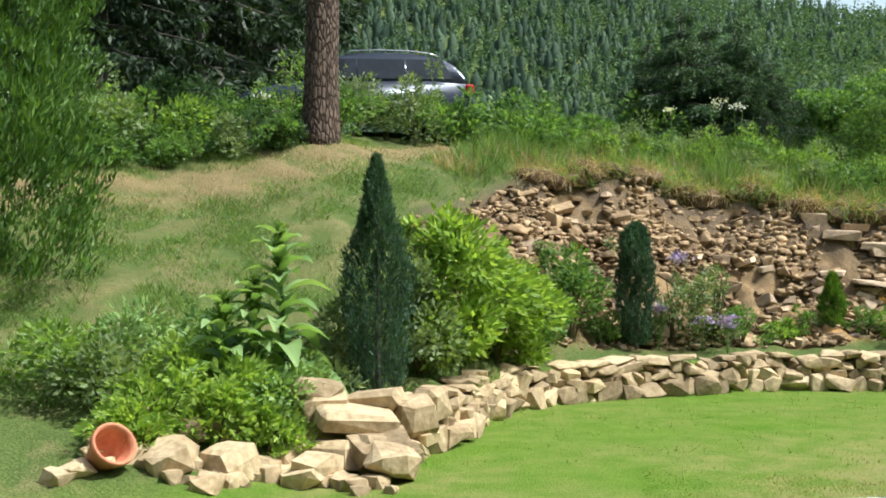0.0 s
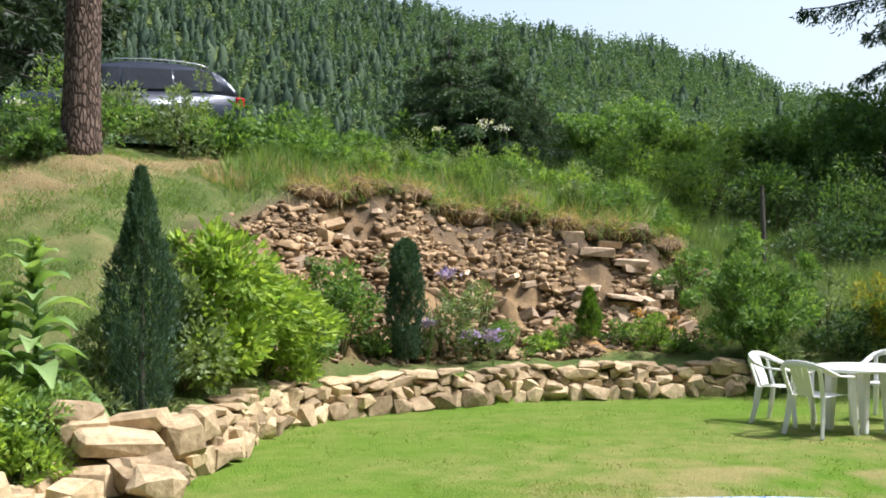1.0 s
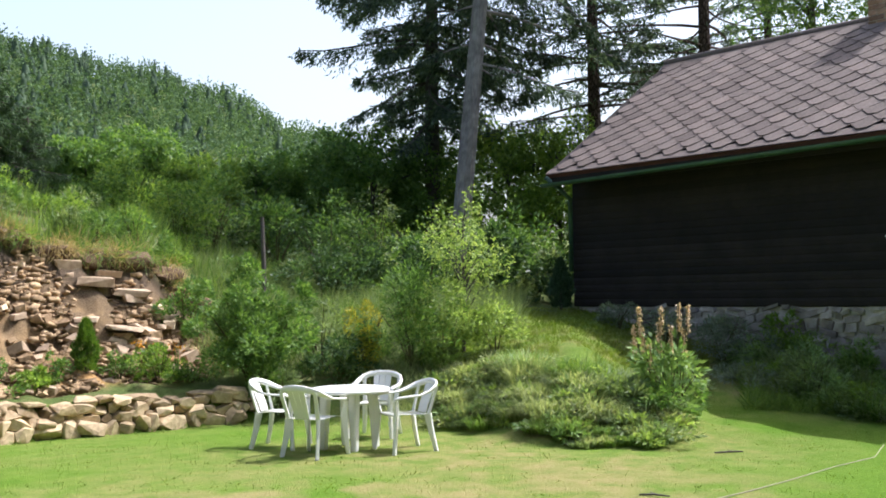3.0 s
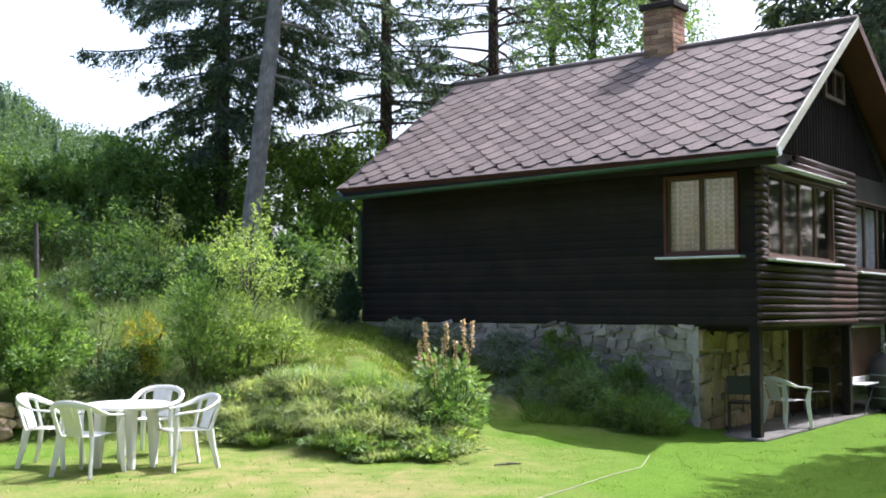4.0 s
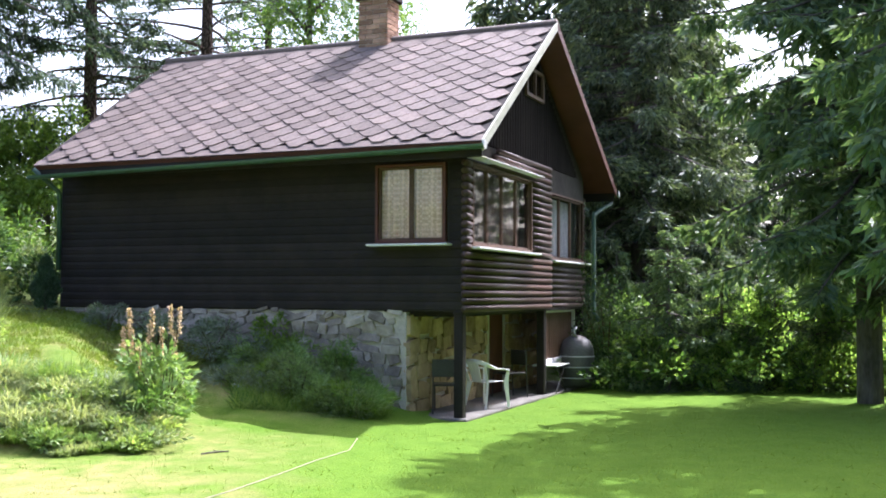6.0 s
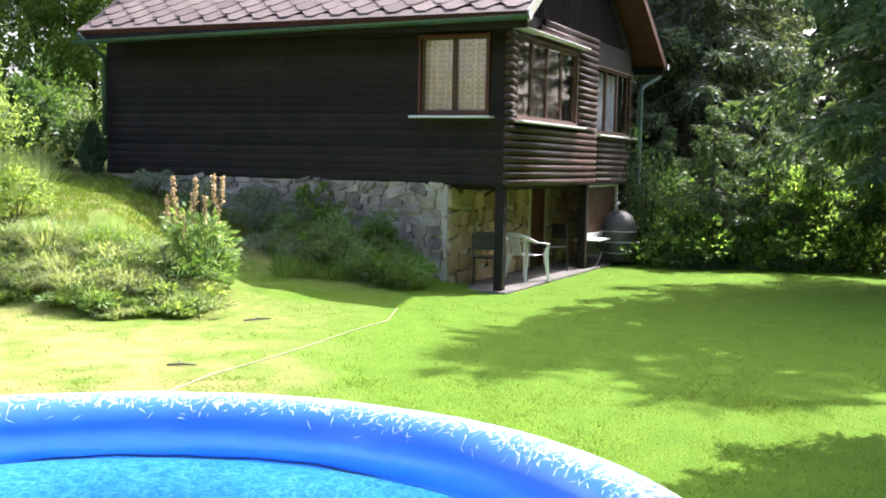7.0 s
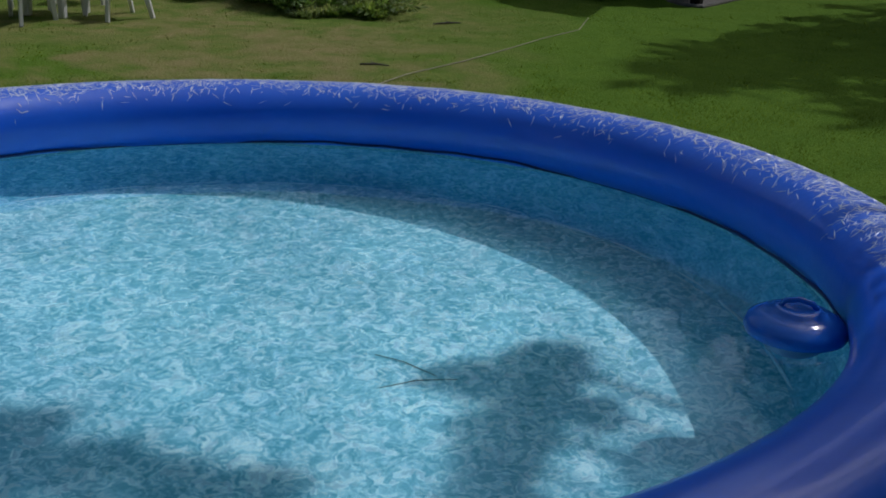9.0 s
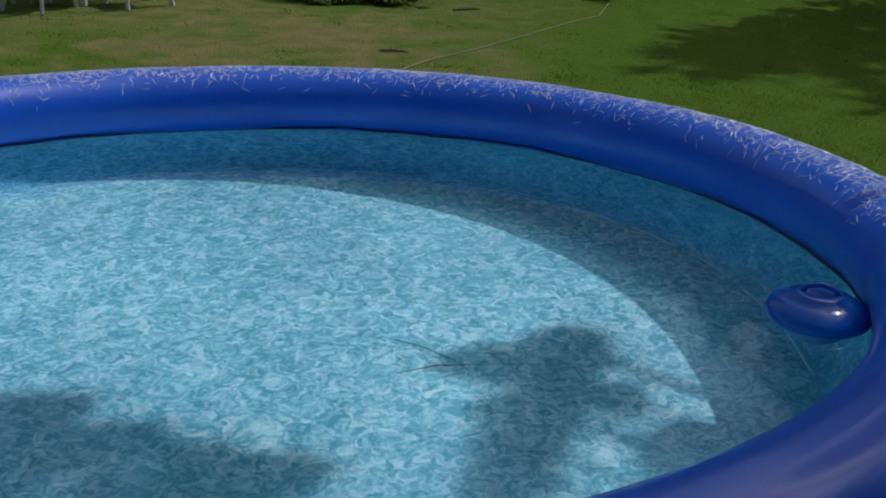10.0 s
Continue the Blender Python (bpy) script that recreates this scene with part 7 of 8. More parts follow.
flowers("violet_flowers", "clump of pale violet flowers behind the wall", [(12.9, 14.6, 0.55, 0.14), (14.0, 14.9, 1.15, 0.14), (16.4, 14.7, 0.42, 0.16), (15.2, 14.75, 0.4, 0.12)], M["petal_violet"], 0.05, 91)
flowers("orange_flowers", "small orange flowers at the rubble foot", [(24.3, 16.2, 0.55, 0.12), (26.2, 16.3, 0.5, 0.12)], M["petal_orange"], 0.035, 92, 5)
flowers("white_flowers", "flat white umbel flowers above the grass", [(16.0, 20.2, 1.05, 0.22), (17.0, 20.6, 1.0, 0.16), (13.5, 20.4, 0.9, 0.1), (-8.2, 18.8, 0.8, 0.1), (-9.6, 18.0, 0.5, 0.1), (-7.4, 17.8, 0.5, 0.07)], M["petal_white"], 0.05, 93, 6)

# plants round the mound
trng0 = np.random.default_rng(78)
shrub("yellow_shrub", "shrub with yellow-tinged leaves beside the mound", at(36.0, 16.2), 1.15, 0.42, M["leaf_yellow"], 1400, 0.06, 0.45, 301, 12)
shrub("grassy_shrub", "dense green shrub at the foot of the mound", at(38.6, 15.8), 1.6, 0.85, M["leaf_mid"], 3800, 0.09, 0.22, 302, 24, spread=0.36)
shrub("grassy_shrub", "dense green shrub at the foot of the mound", at(34.4, 15.9), 0.8, 0.6, M["leaf_dark"], 1800, 0.07, 0.4, 303, 16)
broadleaf("apple_sapling", "young apple tree with pale leaves on the mound", 41.3, 16.2, 2.6, 0.75, M["leaf_sapling"], 1900, 0.066, 304, 0.035, 0.18, 26, 0.22, 0.5)
shrub("pale_shrub", "pale green drooping shrub on the mound", at(40.4, 15.9), 1.15, 0.8, M["leaf_sapling"], 3000, 0.064, 0.5, 305, 20)
shrub("pale_shrub", "pale green drooping shrub on the mound", at(43.0, 16.0), 0.75, 0.5, M["leaf_sapling"], 1400, 0.064, 0.5, 306, 16)


def flower_clump(pos):
    rng = np.random.default_rng(95)
    ob = thing("foxglove_clump", "leafy clump with tall tan faded flower spikes", "plant", m=pose(*pos))
    stems_mesh(rng, ob, 10, 0.8, 0.4, 0.012)
    p, ax = foliage_blob(rng, 620, 0.52, 0.48, 0.98, 0.05, 26, 0.34)
    V, F = leaves(rng, p, ax, 0.12 * rng.uniform(0.7, 1.3, 620), 0.05)
    child("foliage", mesh_np("foliage", V, F, M["leaf_lamb"]), ob)
    for dx, h in ((-0.52, 1.02), (-0.40, 0.98), (-0.30, 0.82), (-0.12, 1.27), (-0.16, 1.05), (0.02, 1.02), (0.14, 1.30), (0.27, 1.27), (-0.44, 1.25), (0.2, 1.0)):
        dx = dx * 0.85
        q = np.array([dx * 0.62, -dx * 0.78])
        bm = bmesh.new()
        tube(bm, [(q[0] * 0.5, q[1] * 0.5, 0.1), (q[0], q[1], h + 0.14)], [0.010, 0.005], 5)
        part("stalk", bm, M["stem"], ob)
        n = 120
        pp = np.stack([q[0] + rng.normal(size=n) * 0.011, q[1] + rng.normal(size=n) * 0.011, h + 0.14 - 0.36 * rng.random(n)], -1)
        V, F = leaves(rng, pp, directions(rng, n, 0.4), 0.036, 0.024)
        child("flower_spike", mesh_np("flower_spike", V, F, M["spike_tan"]), ob)
    return ob


flower_clump(at(52.3, 13.6))
for k, (az, r, h, rx, mat, n, sz, w) in enumerate(((50.2, 13.3, 0.45, 0.36, "leaf_grey", 600, 0.09, 0.3), (53.0, 13.9, 0.42, 0.3, "leaf_mid", 520, 0.09, 0.35), (51.7, 13.3, 0.5, 0.34, "leaf_mid", 600, 0.09, 0.3), (48.5, 13.4, 0.4, 0.36, "leaf_grey", 600, 0.10, 0.2),
                                                   (52.0, 17.8, 0.6, 0.55, "leaf_blue", 1300, 0.07, 0.25), (49.6, 18.6, 0.5, 0.5, "leaf_blue", 1300, 0.07, 0.25), (57.0, 17.2, 0.66, 0.6, "leaf_blue", 1700, 0.08, 0.25), (59.0, 16.9, 0.66, 0.5, "leaf_mid", 1600, 0.08, 0.3),
                                                   (62.0, 16.3, 0.8, 0.5, "leaf_mid", 1800, 0.12, 0.12),
                                                   (58.0, 17.6, 1.05, 0.35, "leaf_bright", 900, 0.08, 0.5), (55.0, 17.6, 0.8, 0.6, "leaf_blue", 1600, 0.07, 0.3))):
    shrub("bank_shrub", "loose grassy shrub on the bank below the cottage", at(az, r), h, rx, M[mat], n, sz, w, 320 + k, 14, group="shrubs below the cottage")
for k in range(64):
    az, back = trng0.uniform(39.5, 53.0), trng0.uniform(-0.25, 1.7) * (1.0 if k < 44 else 0.35)
    tall = 0.13 + 0.24 * min(1.0, max(0.0, back) / 0.8)
    grass_mound("mound_grass", "tussock of pale drooping grass on the mound's side", at(az, float(plain_limit(az)) + back), tall * trng0.uniform(0.7, 1.15), trng0.uniform(0.16, 0.3), 320, M[("grass_pale", "leaf_grey", "grass_pale", "grass_wild", "grass_pale", "leaf_lamb")[k % 6]], 700 + k, 0.006, "tussocks on the mound")
for k in range(14):
    az, back = trng0.uniform(41.0, 47.5), trng0.uniform(-0.12, 0.4)
    grass_mound("mound_grass", "tussock of pale drooping grass on the mound's side", at(az, float(plain_limit(az)) + back), trng0.uniform(0.16, 0.32), trng0.uniform(0.2, 0.32), 320, M[("grass_pale", "grass_wild")[k % 2]], 900 + k, 0.006, "tussocks on the mound")
for k in range(86):
    az = trng0.uniform(39.5, 53.2)
    back = trng0.uniform(-0.2, 1.6)
    shrub("mound_weeds", "low leafy weeds among the grass of the mound", at(az, float(plain_limit(az)) + back), trng0.uniform(0.12, 0.32) * (0.6 + 0.4 * max(0.0, back)), trng0.uniform(0.16, 0.32), M[("leaf_grey", "leaf_lamb", "grass_pale", "leaf_sapling")[k % 4]], 230, 0.085, 0.36, 760 + k, 9, spread=0.6, category="weeds", group="weeds on the mound", stems=4)
for k in range(46):
    az = trng0.uniform(55.5, 63.5)
    back = trng0.uniform(0.05, 1.7)
    r = 14.8 / math.sin(radians(az)) - back
    h = float(np.interp(az, (55.5, 57.5, 59.6, 61.4, 63.5), (0.34, 0.6, 1.02, 0.72, 0.3))) * trng0.uniform(0.55, 1.1) * (1.0 - 0.3 * back)
    shrub("basement_weeds", "soft dark green weeds against the stone basement", at(az, r), h + 0.06, trng0.uniform(0.18, 0.42), M[("leaf_lamb", "leaf_bright", "leaf_grey", "leaf_blue")[k % 4 if az < 59.5 else k % 3]], 900, 0.10, 0.17, 800 + k, 12, spread=0.55, category="weeds", group="weeds by the basement", stems=4)
for k in range(10):
    az = trng0.uniform(57.0, 63.4)
    grass_mound("long_grass", "arching tuft of grass against the stone basement", at(az, 14.6 / math.sin(radians(az)) - trng0.uniform(0.3, 1.4)), trng0.uniform(0.3, 0.6), trng0.uniform(0.2, 0.35), 160, M["leaf_mid"], 870 + k, 0.004, "tufts by the basement")
cypress(at(46.6, 19.8), 0.95, 0.24, 24, "small dark conifer by the cottage corner", M["needle_blue"])

# thickets and trees round the garden
THICKET = [(-9.5, 19.6, 1.0, 0.9, "leaf_mid"), (-6.8, 19.8, 1.2, 0.9, "leaf_mid"), (-3.2, 19.9, 1.7, 0.9, "leaf_mid"), (-0.8, 20.0, 1.75, 0.9, "leaf_mid"), (1.8, 20.6, 1.6, 0.9, "leaf_mid"), (4.6, 20.8, 1.3, 1.0, "leaf_mid"), (7.2, 21.2, 1.3, 1.1, "leaf_mid"), (9.6, 21.8, 1.2, 1.1, "leaf_mid"),
           (-12.5, 19.2, 1.3, 1.1, "leaf_dark"), (-15.5, 18.8, 1.5, 1.2, "leaf_dark"), (-18.5, 18.5, 1.6, 1.3, "leaf_mid"), (12.0, 23, 1.3, 1.2, "leaf_mid"), (21.0, 23.5, 0.7, 1.0, "leaf_mid"), (22.6, 23, 1.2, 1.3, "leaf_mid"), (25.0, 23, 1.5, 1.4, "leaf_bright"),
           (27.6, 23, 1.6, 1.4, "leaf_mid"), (30.0, 23.5, 1.7, 1.5, "leaf_mid"), (32.6, 23, 1.9, 1.5, "leaf_dark"), (35.2, 23, 1.9, 1.5, "leaf_mid"), (37.8, 23.5, 1.9, 1.5, "leaf_dark"), (40.2, 23, 1.8, 1.5, "leaf_mid"), (42.8, 24, 1.8, 1.5, "leaf_mid"), (45.4, 25, 2.0, 1.6, "leaf_mid"), (33.5, 21.2, 1.0, 1.0, "leaf_dark"), (36.5, 21.2, 1.1, 1.0, "leaf_dark"), (39.5, 21.4, 1.2, 1.1, "leaf_dark"), (42.5, 21.8, 1.2, 1.1, "leaf_dark"), (45.8, 22, 1.4, 1.2, "leaf_dark")]
trng = np.random.default_rng(77)
for k, (az, r, h, rx, mat) in enumerate(THICKET):
    for q in range(2):
        f = trng.uniform(0.6, 1.15)
        tone = mat if trng.random() < 0.7 else ("leaf_grey" if q else "leaf_bright")
        shrub("thicket_shrub", "wild leafy thicket on the bank", at(az + trng.uniform(-1.3, 1.3), r + trng.uniform(-0.8, 0.8)), h * f, rx * trng.uniform(0.5, 0.85), M[tone], 1300, trng.uniform(0.08, 0.13), trng.uniform(0.3, 0.55), 400 + 2 * k + q, 18, spread=0.42, group="wild thicket")
for k in range(26):
    az = trng.uniform(-19, -6.2)
    shrub("path_weeds", "loose leafy weeds along the far side of the path", at(az, float(path_middle(az)) + trng.uniform(0.95, 2.2)), trng.uniform(0.35, 0.85), trng.uniform(0.3, 0.55), M[("leaf_mid", "leaf_grey", "leaf_dark", "leaf_mid")[k % 4]], 750, 0.09, 0.42, 960 + k, 12, spread=0.5, category="weeds", group="weeds along the path", stems=4)
for k in range(34):
    az, r = trng.uniform(6, 30), trng.uniform(18.6, 22)
    shrub("meadow_weeds", "leafy weeds among the long grass on the bank top", at(az, r), trng.uniform(0.3, 0.75), trng.uniform(0.25, 0.5), M[("leaf_mid", "leaf_grey", "leaf_bright")[k % 3]], 420, 0.08, 0.4, 600 + k, 9, spread=0.5, category="weeds", group="weeds on the bank top", stems=4)
for k in range(12):
    az, r = trng.uniform(1, 27), trng.uniform(13.6, 18.2)
    if rockiness(np.array(az), np.array(r)) > 0.3:
        shrub("rock_weeds", "small green tuft growing in the rubble", at(az, r), trng.uniform(0.15, 0.4), trng.uniform(0.12, 0.3), M["leaf_grey"], 220, 0.08, 0.35, 650 + k, 6, spread=0.5, category="weeds", group="weeds in the rubble", stems=3)
TREES = [(21.5, 30, 2.6, 1.4, "leaf_mid"), (24.4, 31, 3.1, 1.4, "leaf_mid"), (27.2, 29, 2.9, 1.3, "leaf_bright"), (30.2, 30, 3.4, 1.5, "leaf_mid"), (33.6, 30, 4.0, 1.7, "leaf_mid"), (36.4, 29, 4.4, 1.8, "leaf_mid"), (39.4, 30, 4.2, 1.8, "leaf_mid"),
         (43.8, 29, 4.8, 1.8, "leaf_bright"), (46.6, 29, 4.9, 1.9, "leaf_bright"), (50.0, 33, 5.2, 2.0, "leaf_bright"), (18.5, 32, 2.2, 1.4, "leaf_mid")]
for k, (az, r, h, cr, mat) in enumerate(TREES):
    broadleaf("leafy_tree", "small leafy tree in the wild edge behind the garden", az, r, h, cr, M[mat], 9000, 0.125, 500 + k, 0.09, 0.1, 46, 0.24, 0.6, group="leafy trees behind the garden")
for k, (az, r, h, cr) in enumerate(((59.8, 27.5, 15, 1.9), (63.0, 27.0, 15.5, 2.0))):
    broadleaf("birch_tree", "tall birch with fine hanging light-green leaves", az, r, h, cr, M["leaf_mid"], 10000, 0.12, 520 + k, 0.16, 0.3, 80, 0.17, 0.45, group="birches behind the cottage")
hrng = np.random.default_rng(79)
for k in range(30):
    az = 76.0 + 0.65 * k
    tall = k % 3 == 0
    h = hrng.uniform(1.7, 2.6) if tall else hrng.uniform(0.6, 1.3)
    # past azimuth 80 the hedge is coloured as sunlit, before it dark
    mat = ("leaf_sunlit", "leaf_bright", "leaf_mid", "leaf_sunlit")[k % 4] if az > 80.0 else ("leaf_dark", "leaf_mid")[k % 2]
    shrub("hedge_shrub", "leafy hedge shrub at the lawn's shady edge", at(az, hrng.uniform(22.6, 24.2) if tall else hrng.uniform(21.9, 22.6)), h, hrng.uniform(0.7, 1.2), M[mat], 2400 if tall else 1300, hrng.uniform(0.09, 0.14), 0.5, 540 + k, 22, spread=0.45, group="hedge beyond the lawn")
cypress(at(-22.6, 12.4), 6.5, 1.45, 560, "big green arbor vitae at the path's edge", M["needle_arbor"], 0.13, 42000)

# ---- grasses ----
rng = np.random.default_rng(61)


def scatter(n, az0, az1, r0, r1, keep=None):
    az = rng.uniform(az0, az1, n)
    r = np.sqrt(rng.uniform(r0 * r0, r1 * r1, n))
    if keep is not None:
        k = keep(az, r)
        az, r = az[k], r[k]
    return az, r


def on_lawn(az, r):
    x, y = r * np.sin(np.radians(az)), r * np.cos(np.radians(az))
    return (r < lawn_limit(az) + 0.05) & (np.hypot(x - PX, y - PY) > 1.9) & ~((x > 14.8) & (y > 5.6))


az, r = scatter(150000, 12, 97, 3.2, 9.0, on_lawn)
grass_field("lawn_grass", "short mown grass blades of the lawn", rng, az, r, rng.uniform(0.02, 0.05, len(az)), M["grass_lawn"], 0.007, 0.9)
az, r = scatter(90000, -6, 97, 9.0, 20.0, on_lawn)
grass_field("lawn_grass", "short mown grass blades of the lawn", rng, az, r, rng.uniform(0.02, 0.045, len(az)), M["grass_lawn"], 0.012, 0.9)
clump = np.vectorize(lambda a, b: noise.noise((a * 0.35, b * 0.9, 3.0)))


def wild_keep(az, r):
    return (r > lawn_limit(az) + 0.15) & (rockiness(az, r) < 0.25) & (clump(az, r) > rng.uniform(-0.55, 0.25, len(az)))


az, r = scatter(34000, 36, 54, 12.3, 16.5, lambda a, b: (b > plain_limit(a) + 0.1) & (b < plain_limit(a) + 1.5) & (a + 0.6 * b < 62))
grass_field("weedy_grass", "long pale drooping grass on the mound's side", rng, az, r, rng.uniform(0.1, 0.34, len(az)) * np.clip(0.4 + (r - plain_limit(az)), 0.4, 1.1), M["grass_pale"], 0.010, 0.8)
az, r = scatter(50000, 38, 57, 13.4, 20, lambda a, b: (b > plain_limit(a) + 1.2) & ((a < 52) | (b > 16.5)) & (clump(a, b) > -0.4))
grass_field("bank_grass", "short bright grass on top of the mound", rng, az, r, rng.uniform(0.04, 0.12, len(az)), M["grass_lawn"], 0.012, 0.7)
az, r = scatter(80000, 2, 38, 16.2, 24, lambda a, b: wild_keep(a, b) & (clump(a * 2, b * 2) > -0.15))
grass_field("wild_grass", "long uncut grass on top of the rubble bank", rng, az, r, rng.uniform(0.1, 0.6, len(az)) * (0.6 + 0.5 * (clump(az, r) > 0.1)), M["grass_wild"], 0.014, 0.5)
az, r = scatter(9000, 1, 29, 16.3, 19.0, lambda a, b: wild_keep(a, b) & (b < 19) & (clump(a * 1.5 + 9, b) > 0.02))
grass_field("dry_grass", "dry straw-coloured tufts hanging over the bank's edge", rng, az, r, rng.uniform(0.15, 0.45, len(az)), M["grass_dry"], 0.014, 0.6)
az, r = scatter(110000, -24, 5, 9.6, 19, lambda a, b: wild_keep(a, b) & (clump(a + 40, b) > -0.2) & (np.abs(b - path_middle(a)) > rng.uniform(0.3, 1.1, len(a))))
grass_field("slope_grass", "thin short grass on the path slope", rng, az, r, rng.uniform(0.04, 0.15, len(az)), M["grass_wild"], 0.011, 0.8)
az, r = scatter(24000, 27, 44.5, 16.8, 24, lambda a, b: b > plain_limit(a) + 1.8)
grass_field("meadow_grass", "long dull grass on the shaded slope behind the table", rng, az, r, rng.uniform(0.2, 0.6, len(az)), M["leaf_grey"], 0.010, 0.5)
az, r = scatter(8000, 56, 64.2, 15.2, 17.2, lambda a, b: b * np.sin(np.radians(a)) < 14.95)
grass_field("wild_grass", "long grass against the stone basement", rng, az, r, rng.uniform(0.12, 0.4, len(az)), M["grass_wild"], 0.012, 0.8)
az, r = scatter(22000, -7, 37, 8.3, 15.6, lambda a, b: np.abs(b - lawn_limit(a) + 0.1) < 0.16)
grass_field("edge_grass", "longer grass along the foot of the stone wall", rng, az, r, rng.uniform(0.03, 0.13, len(az)), M["grass_wild"], 0.009, 0.7)
az, r = scatter(16000, -24, 9, 14.5, 20.5, lambda a, b: np.abs(b - path_middle(a)) < 1.4)
grass_field("path_straw", "dry trodden straw and stubble on the path", rng, az, r, rng.uniform(0.03, 0.12, len(az)), M["grass_dry"], 0.010, 0.9)

def turf_overhang():
    """Clods of turf with hanging dry roots along the top edge of the rubble."""
    rng = np.random.default_rng(97)
    for k in range(24):
        az = 6 + 21 * k / 23 + rng.uniform(-0.7, 0.7)
        r = float(np.interp(az, [-2, 5, 10, 17, 24, 28], [14.8, 16.6, 17.4, 18.0, 18.4, 18.6])) + rng.uniform(-0.15, 0.1)
        p = at(az, r)
        ob = thing("turf_clod", "clod of dark turf with hanging dry grass at the bank's edge", "turf", "turf along the bank", m=pose(p.x, p.y, p.z, 0, 0, -az))
        w = rng.uniform(0.25, 0.5)
        bm = bmesh.new()
        pts = directions(rng, 26) * np.array([w, 0.28, rng.uniform(0.12, 0.22)])
        for q in pts:
            bm.verts.new(q)
        bmesh.ops.convex_hull(bm, input=bm.verts)
        for v in [v for v in bm.verts if not v.link_faces]:
            bm.verts.remove(v)
        part("clod", bm, M["soil"], ob)
        n = 320
        d = directions(rng, n)
        pos = d * np.array([w, 0.3, 0.2])
        pos[:, 2] = np.abs(pos[:, 2])
        ax = np.stack([rng.normal(size=n) * 0.5, -rng.uniform(0.2, 1.2, n), rng.uniform(-1.3, 0.7, n)], -1)
        V, F = leaves(rng, pos, ax, rng.uniform(0.12, 0.36, n), 0.012, 0.4)
        child("hanging_grass", mesh_np("hanging_grass", V, F, M[("grass_dry", "grass_dry", "grass_wild")[k % 3]]), ob)


turf_overhang()

# ---- porch clutter, hose, sticks, pot ----
def stool_table(x, y, z):
    t = thing("folding_table", "small folding table with a pale top on dark crossed legs", "table", m=pose(x, y, z))
    bm = bmesh.new()
    box(bm, (-0.42, -0.25, 0.50), (0.42, 0.25, 0.53), 0.008)
    part("tabletop", bm, M["sill_white"], t, "pale tabletop")
    for s in (-1, 1):
        for d in (-1, 1):
            bm = bmesh.new()
            tube(bm, [(0.32 * d, 0.2 * s, 0.0), (-0.28 * d, 0.2 * s, 0.5)], 0.013, 6)
            part("leg", bm, M["black_iron"], t)
    return t


def iron_chair(x, y, z, turn):
    c = thing("metal_chair", "dark metal folding chair on the porch slab", "chair", "porch furniture", m=pose(x, y, z, 0, 0, turn))
    bm = bmesh.new()
    box(bm, (-0.22, -0.2, 0.43), (0.22, 0.22, 0.46), 0.01)
    part("seat", bm, M["black_iron"], c)
    bm = bmesh.new()
    box(bm, (-0.22, -0.235, 0.58), (0.22, -0.21, 0.86), 0.008)
    part("backrest", bm, M["black_iron"], c)
    for sx in (-1, 1):
        for sy, top in ((-1, 0.86), (1, 0.45)):
            bm = bmesh.new()
            tube(bm, [(0.2 * sx, 0.26 * sy, 0), (0.2 * sx, 0.21 * sy, top)], 0.012, 6)
            part("leg", bm, M["black_iron"], c)
    return c


stool_table(20.0, 6.1, -0.11)
iron_chair(15.75, 6.55, -0.11, -70)
iron_chair(18.55, 6.45, -0.11, 60)


def smoker(x, y, z):
    s = thing("garden_smoker", "black round-lidded smoker drum with a pale pipe end", "grill", m=pose(x, y, z))
    bm = bmesh.new()
    r = lathe(bm, [(0.002, 0.02), (0.26, 0.02), (0.30, 0.08), (0.31, 0.55), (0.30, 0.60)], 28)
    bmesh.ops.recalc_face_normals(bm, faces=bm.faces)
    part("drum", bm, M["iron_grey"], s, "", True)
    bm = bmesh.new()
    lathe(bm, [(0.305, 0.60), (0.30, 0.66), (0.24, 0.80), (0.12, 0.88), (0.002, 0.90)], 28)
    bmesh.ops.recalc_face_normals(bm, faces=bm.faces)
    part("lid", bm, M["iron_grey"], s, "", True)
    for z in (0.18, 0.36, 0.54):
        bm = bmesh.new()
        lathe(bm, [(0.315, z - 0.012), (0.325, z), (0.315, z + 0.012)], 28)
        part("hoop", bm, M["metal_grey"], s, "", True)
    bm = bmesh.new()
    tube(bm, [(-0.1, 0.0, 0.86), (-0.2, 0.0, 0.98), (-0.05, 0.0, 1.02)], 0.03, 8)
    part("pipe", bm, M["metal_grey"], s, "pale pipe end", True)
    return s


smoker(21.0, 5.86, -0.12).scale = (1.15, 1.15, 1.2)
smoker(22.4, 6.15, -0.14)

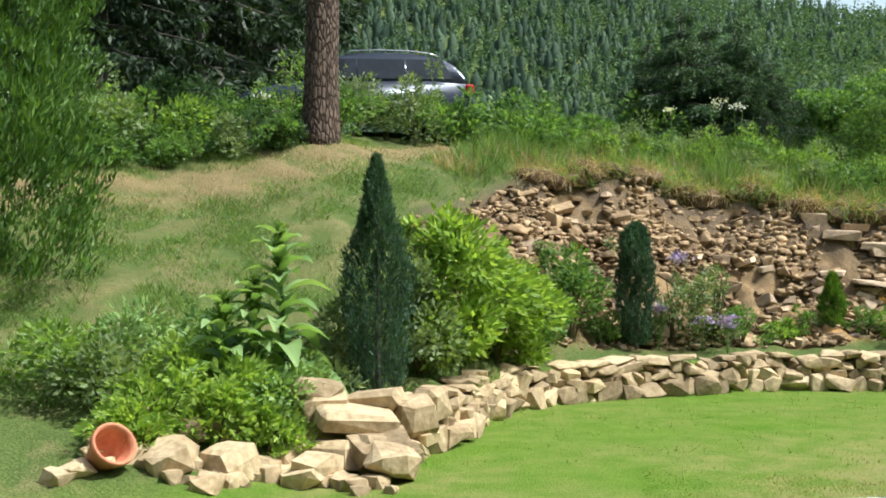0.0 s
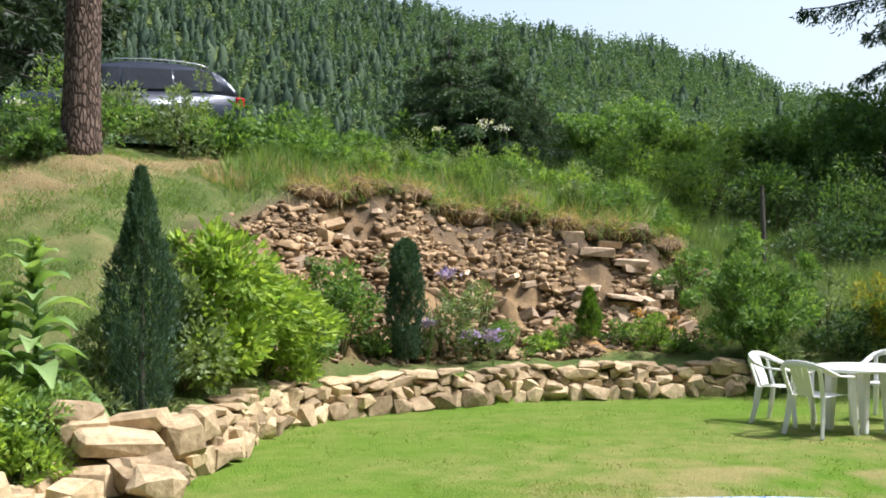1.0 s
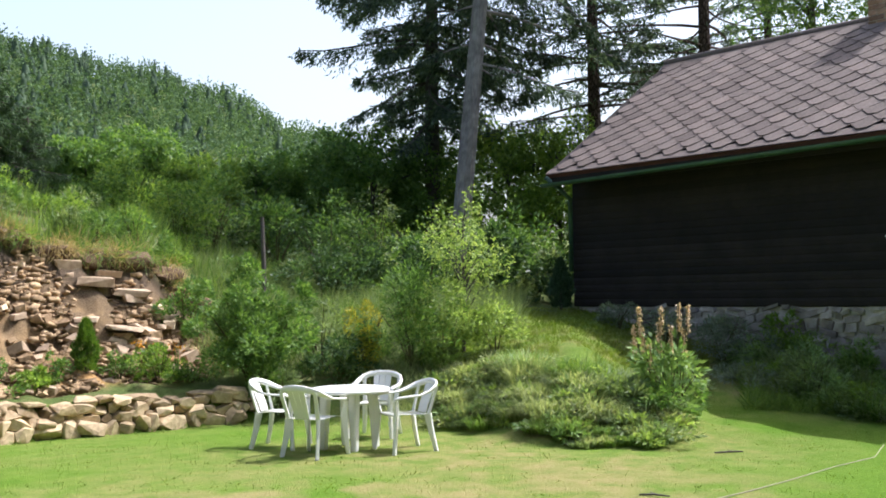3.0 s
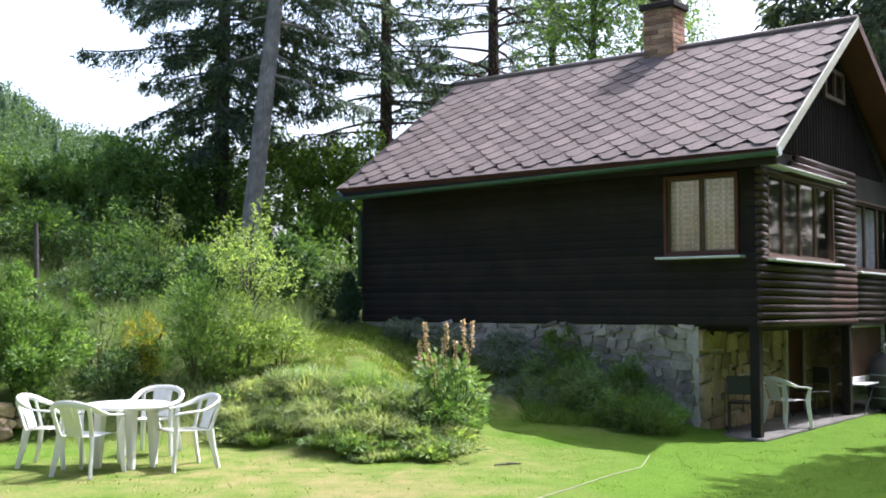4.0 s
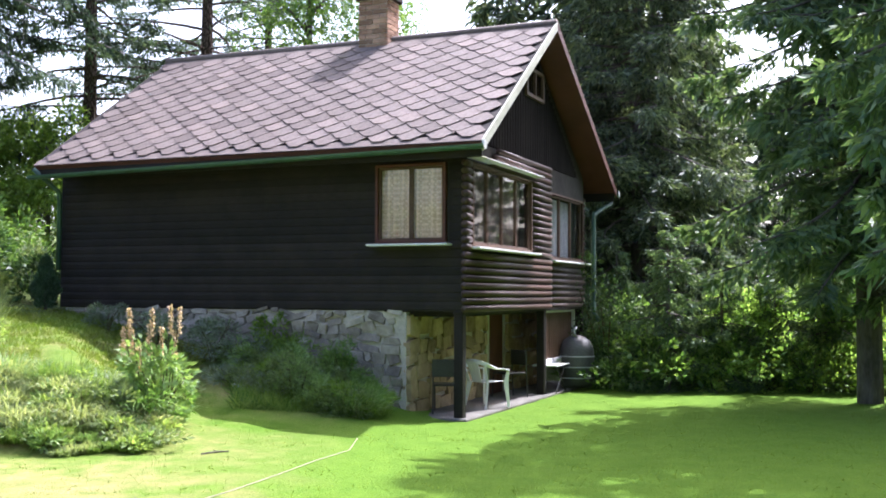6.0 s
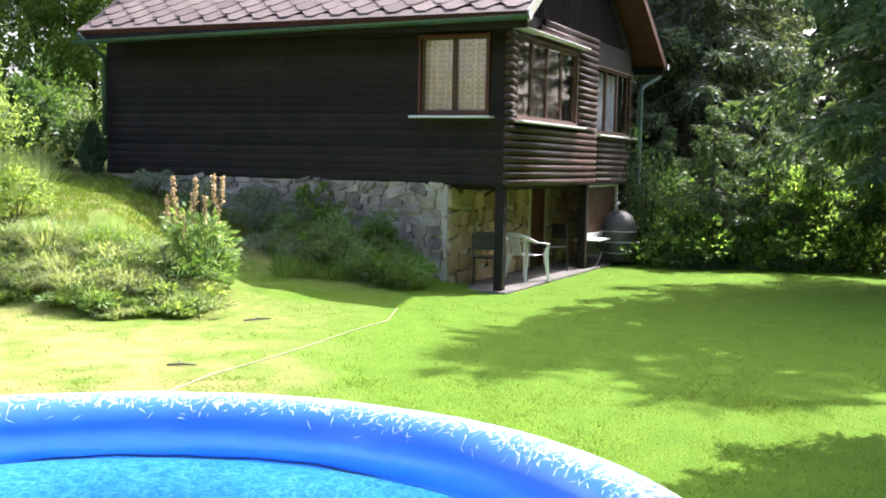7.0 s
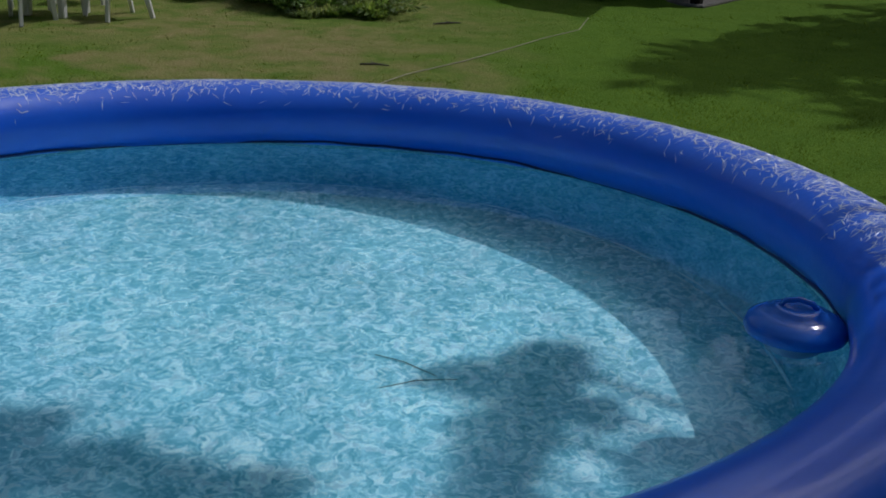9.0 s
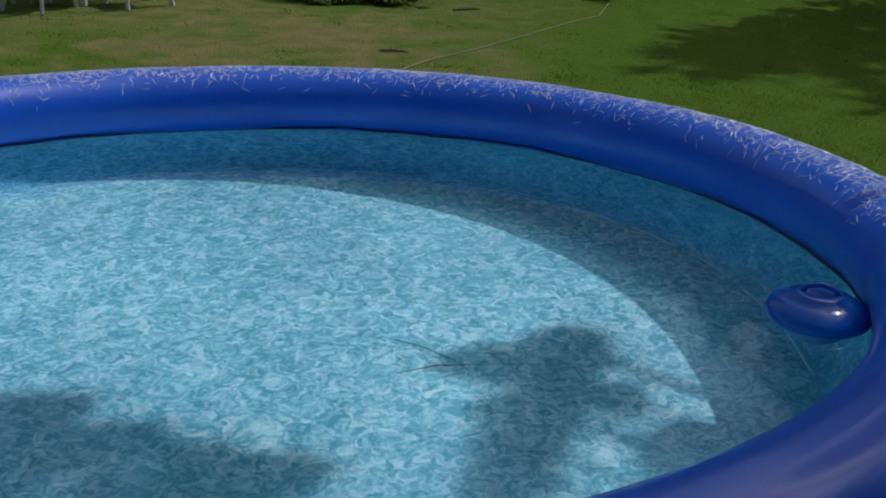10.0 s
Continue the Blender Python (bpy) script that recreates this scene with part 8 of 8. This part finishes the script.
M["hose_pale"] = surface("hose_pale", (0.28, 0.25, 0.18), (0.46, 0.42, 0.32), 0.6, 30, 3, 0.1)
bm = bmesh.new()
hose = [(5.0, 5.0), (6.06, 5.28), (7.31, 5.49), (8.2, 5.50), (9.12, 5.59), (10.0, 5.70), (10.9, 5.74), (11.9, 6.15)]
tube(bm, [(x, y, float(ground_z(x, y)[0]) + 0.010) for x, y in hose], 0.0048, 6)
me = bpy.data.meshes.new("garden_hose")
bm.to_mesh(me)
bm.free()
me.materials.append(M["hose_pale"])
tagged(new("garden_hose", me), "thin pale garden hose lying across the lawn", "hose")
for pts in ([(9.84, 7.03), (10.0, 6.93), (10.14, 6.87)], [(7.36, 6.06), (7.43, 5.95), (7.49, 5.83)]):
    bm = bmesh.new()
    tube(bm, [(x, y, float(ground_z(x, y)[0]) + 0.014 + 0.008 * (k == 1)) for k, (x, y) in enumerate(pts)], [0.009, 0.012, 0.006], 6)
    d = Vector((pts[1][0], pts[1][1], 0.022 + float(ground_z(*pts[1])[0])))
    tube(bm, [d, d + Vector((0.05, 0.08, 0.006))], [0.007, 0.003], 5)
    me = bpy.data.meshes.new("dry_stick")
    bm.to_mesh(me)
    bm.free()
    me.materials.append(M["bark_grey"])
    tagged(new("dry_stick", me), "short dry brown stick lying on the lawn", "stick", "sticks on the lawn")


def terracotta_pot(p):
    pot = thing("terracotta_pot", "weathered terracotta pot lying tilted among the stones", "pot", m=pose(p.x, p.y, p.z + 0.14, 55, 10, 40))
    bm = bmesh.new()
    lathe(bm, [(0.10, -0.16), (0.16, 0.08), (0.175, 0.09), (0.175, 0.14), (0.155, 0.14), (0.14, 0.08), (0.09, -0.13), (0.002, -0.13)], 24)
    bmesh.ops.recalc_face_normals(bm, faces=bm.faces)
    part("vessel", bm, M["terracotta"], pot, "", True)


terracotta_pot(at(-16.3, 8.35))
post = thing("stake_post", "grey weathered wooden stake among the bushes", "post", m=placed(30.6, 19.4))
bm = bmesh.new()
tube(bm, [(0, 0, -0.2), (0.02, 0, 0.9), (0.0, 0.02, 1.75)], [0.05, 0.045, 0.035], 7)
part("shaft", bm, M["bark_grey"], post)


def far_shed(az, r):
    p = at(az, r)
    ob = thing("neighbour_shed", "grey-roofed shed half hidden behind the spruces", "shed", m=pose(p.x, p.y, p.z, 0, 0, -70))
    bm = bmesh.new()
    box(bm, (-2.4, -1.6, -0.3), (2.4, 1.6, 2.3))
    part("wall", bm, M["wood_brown"], ob)
    bm = bmesh.new()
    prof = [(-2.0, 2.15), (0.0, 3.6), (2.0, 2.15), (2.0, 2.28), (0.0, 3.75), (-2.0, 2.28)]
    a = [bm.verts.new((-2.8, y, z)) for y, z in prof]
    b = [bm.verts.new((2.8, y, z)) for y, z in prof]
    bm.faces.new(a)
    bm.faces.new(b[::-1])
    for k in range(6):
        bm.faces.new((a[k], b[k], b[(k + 1) % 6], a[(k + 1) % 6]))
    bmesh.ops.recalc_face_normals(bm, faces=bm.faces)
    part("roof", bm, M["metal_grey"], ob, "pale grey roof")


far_shed(84.0, 42)
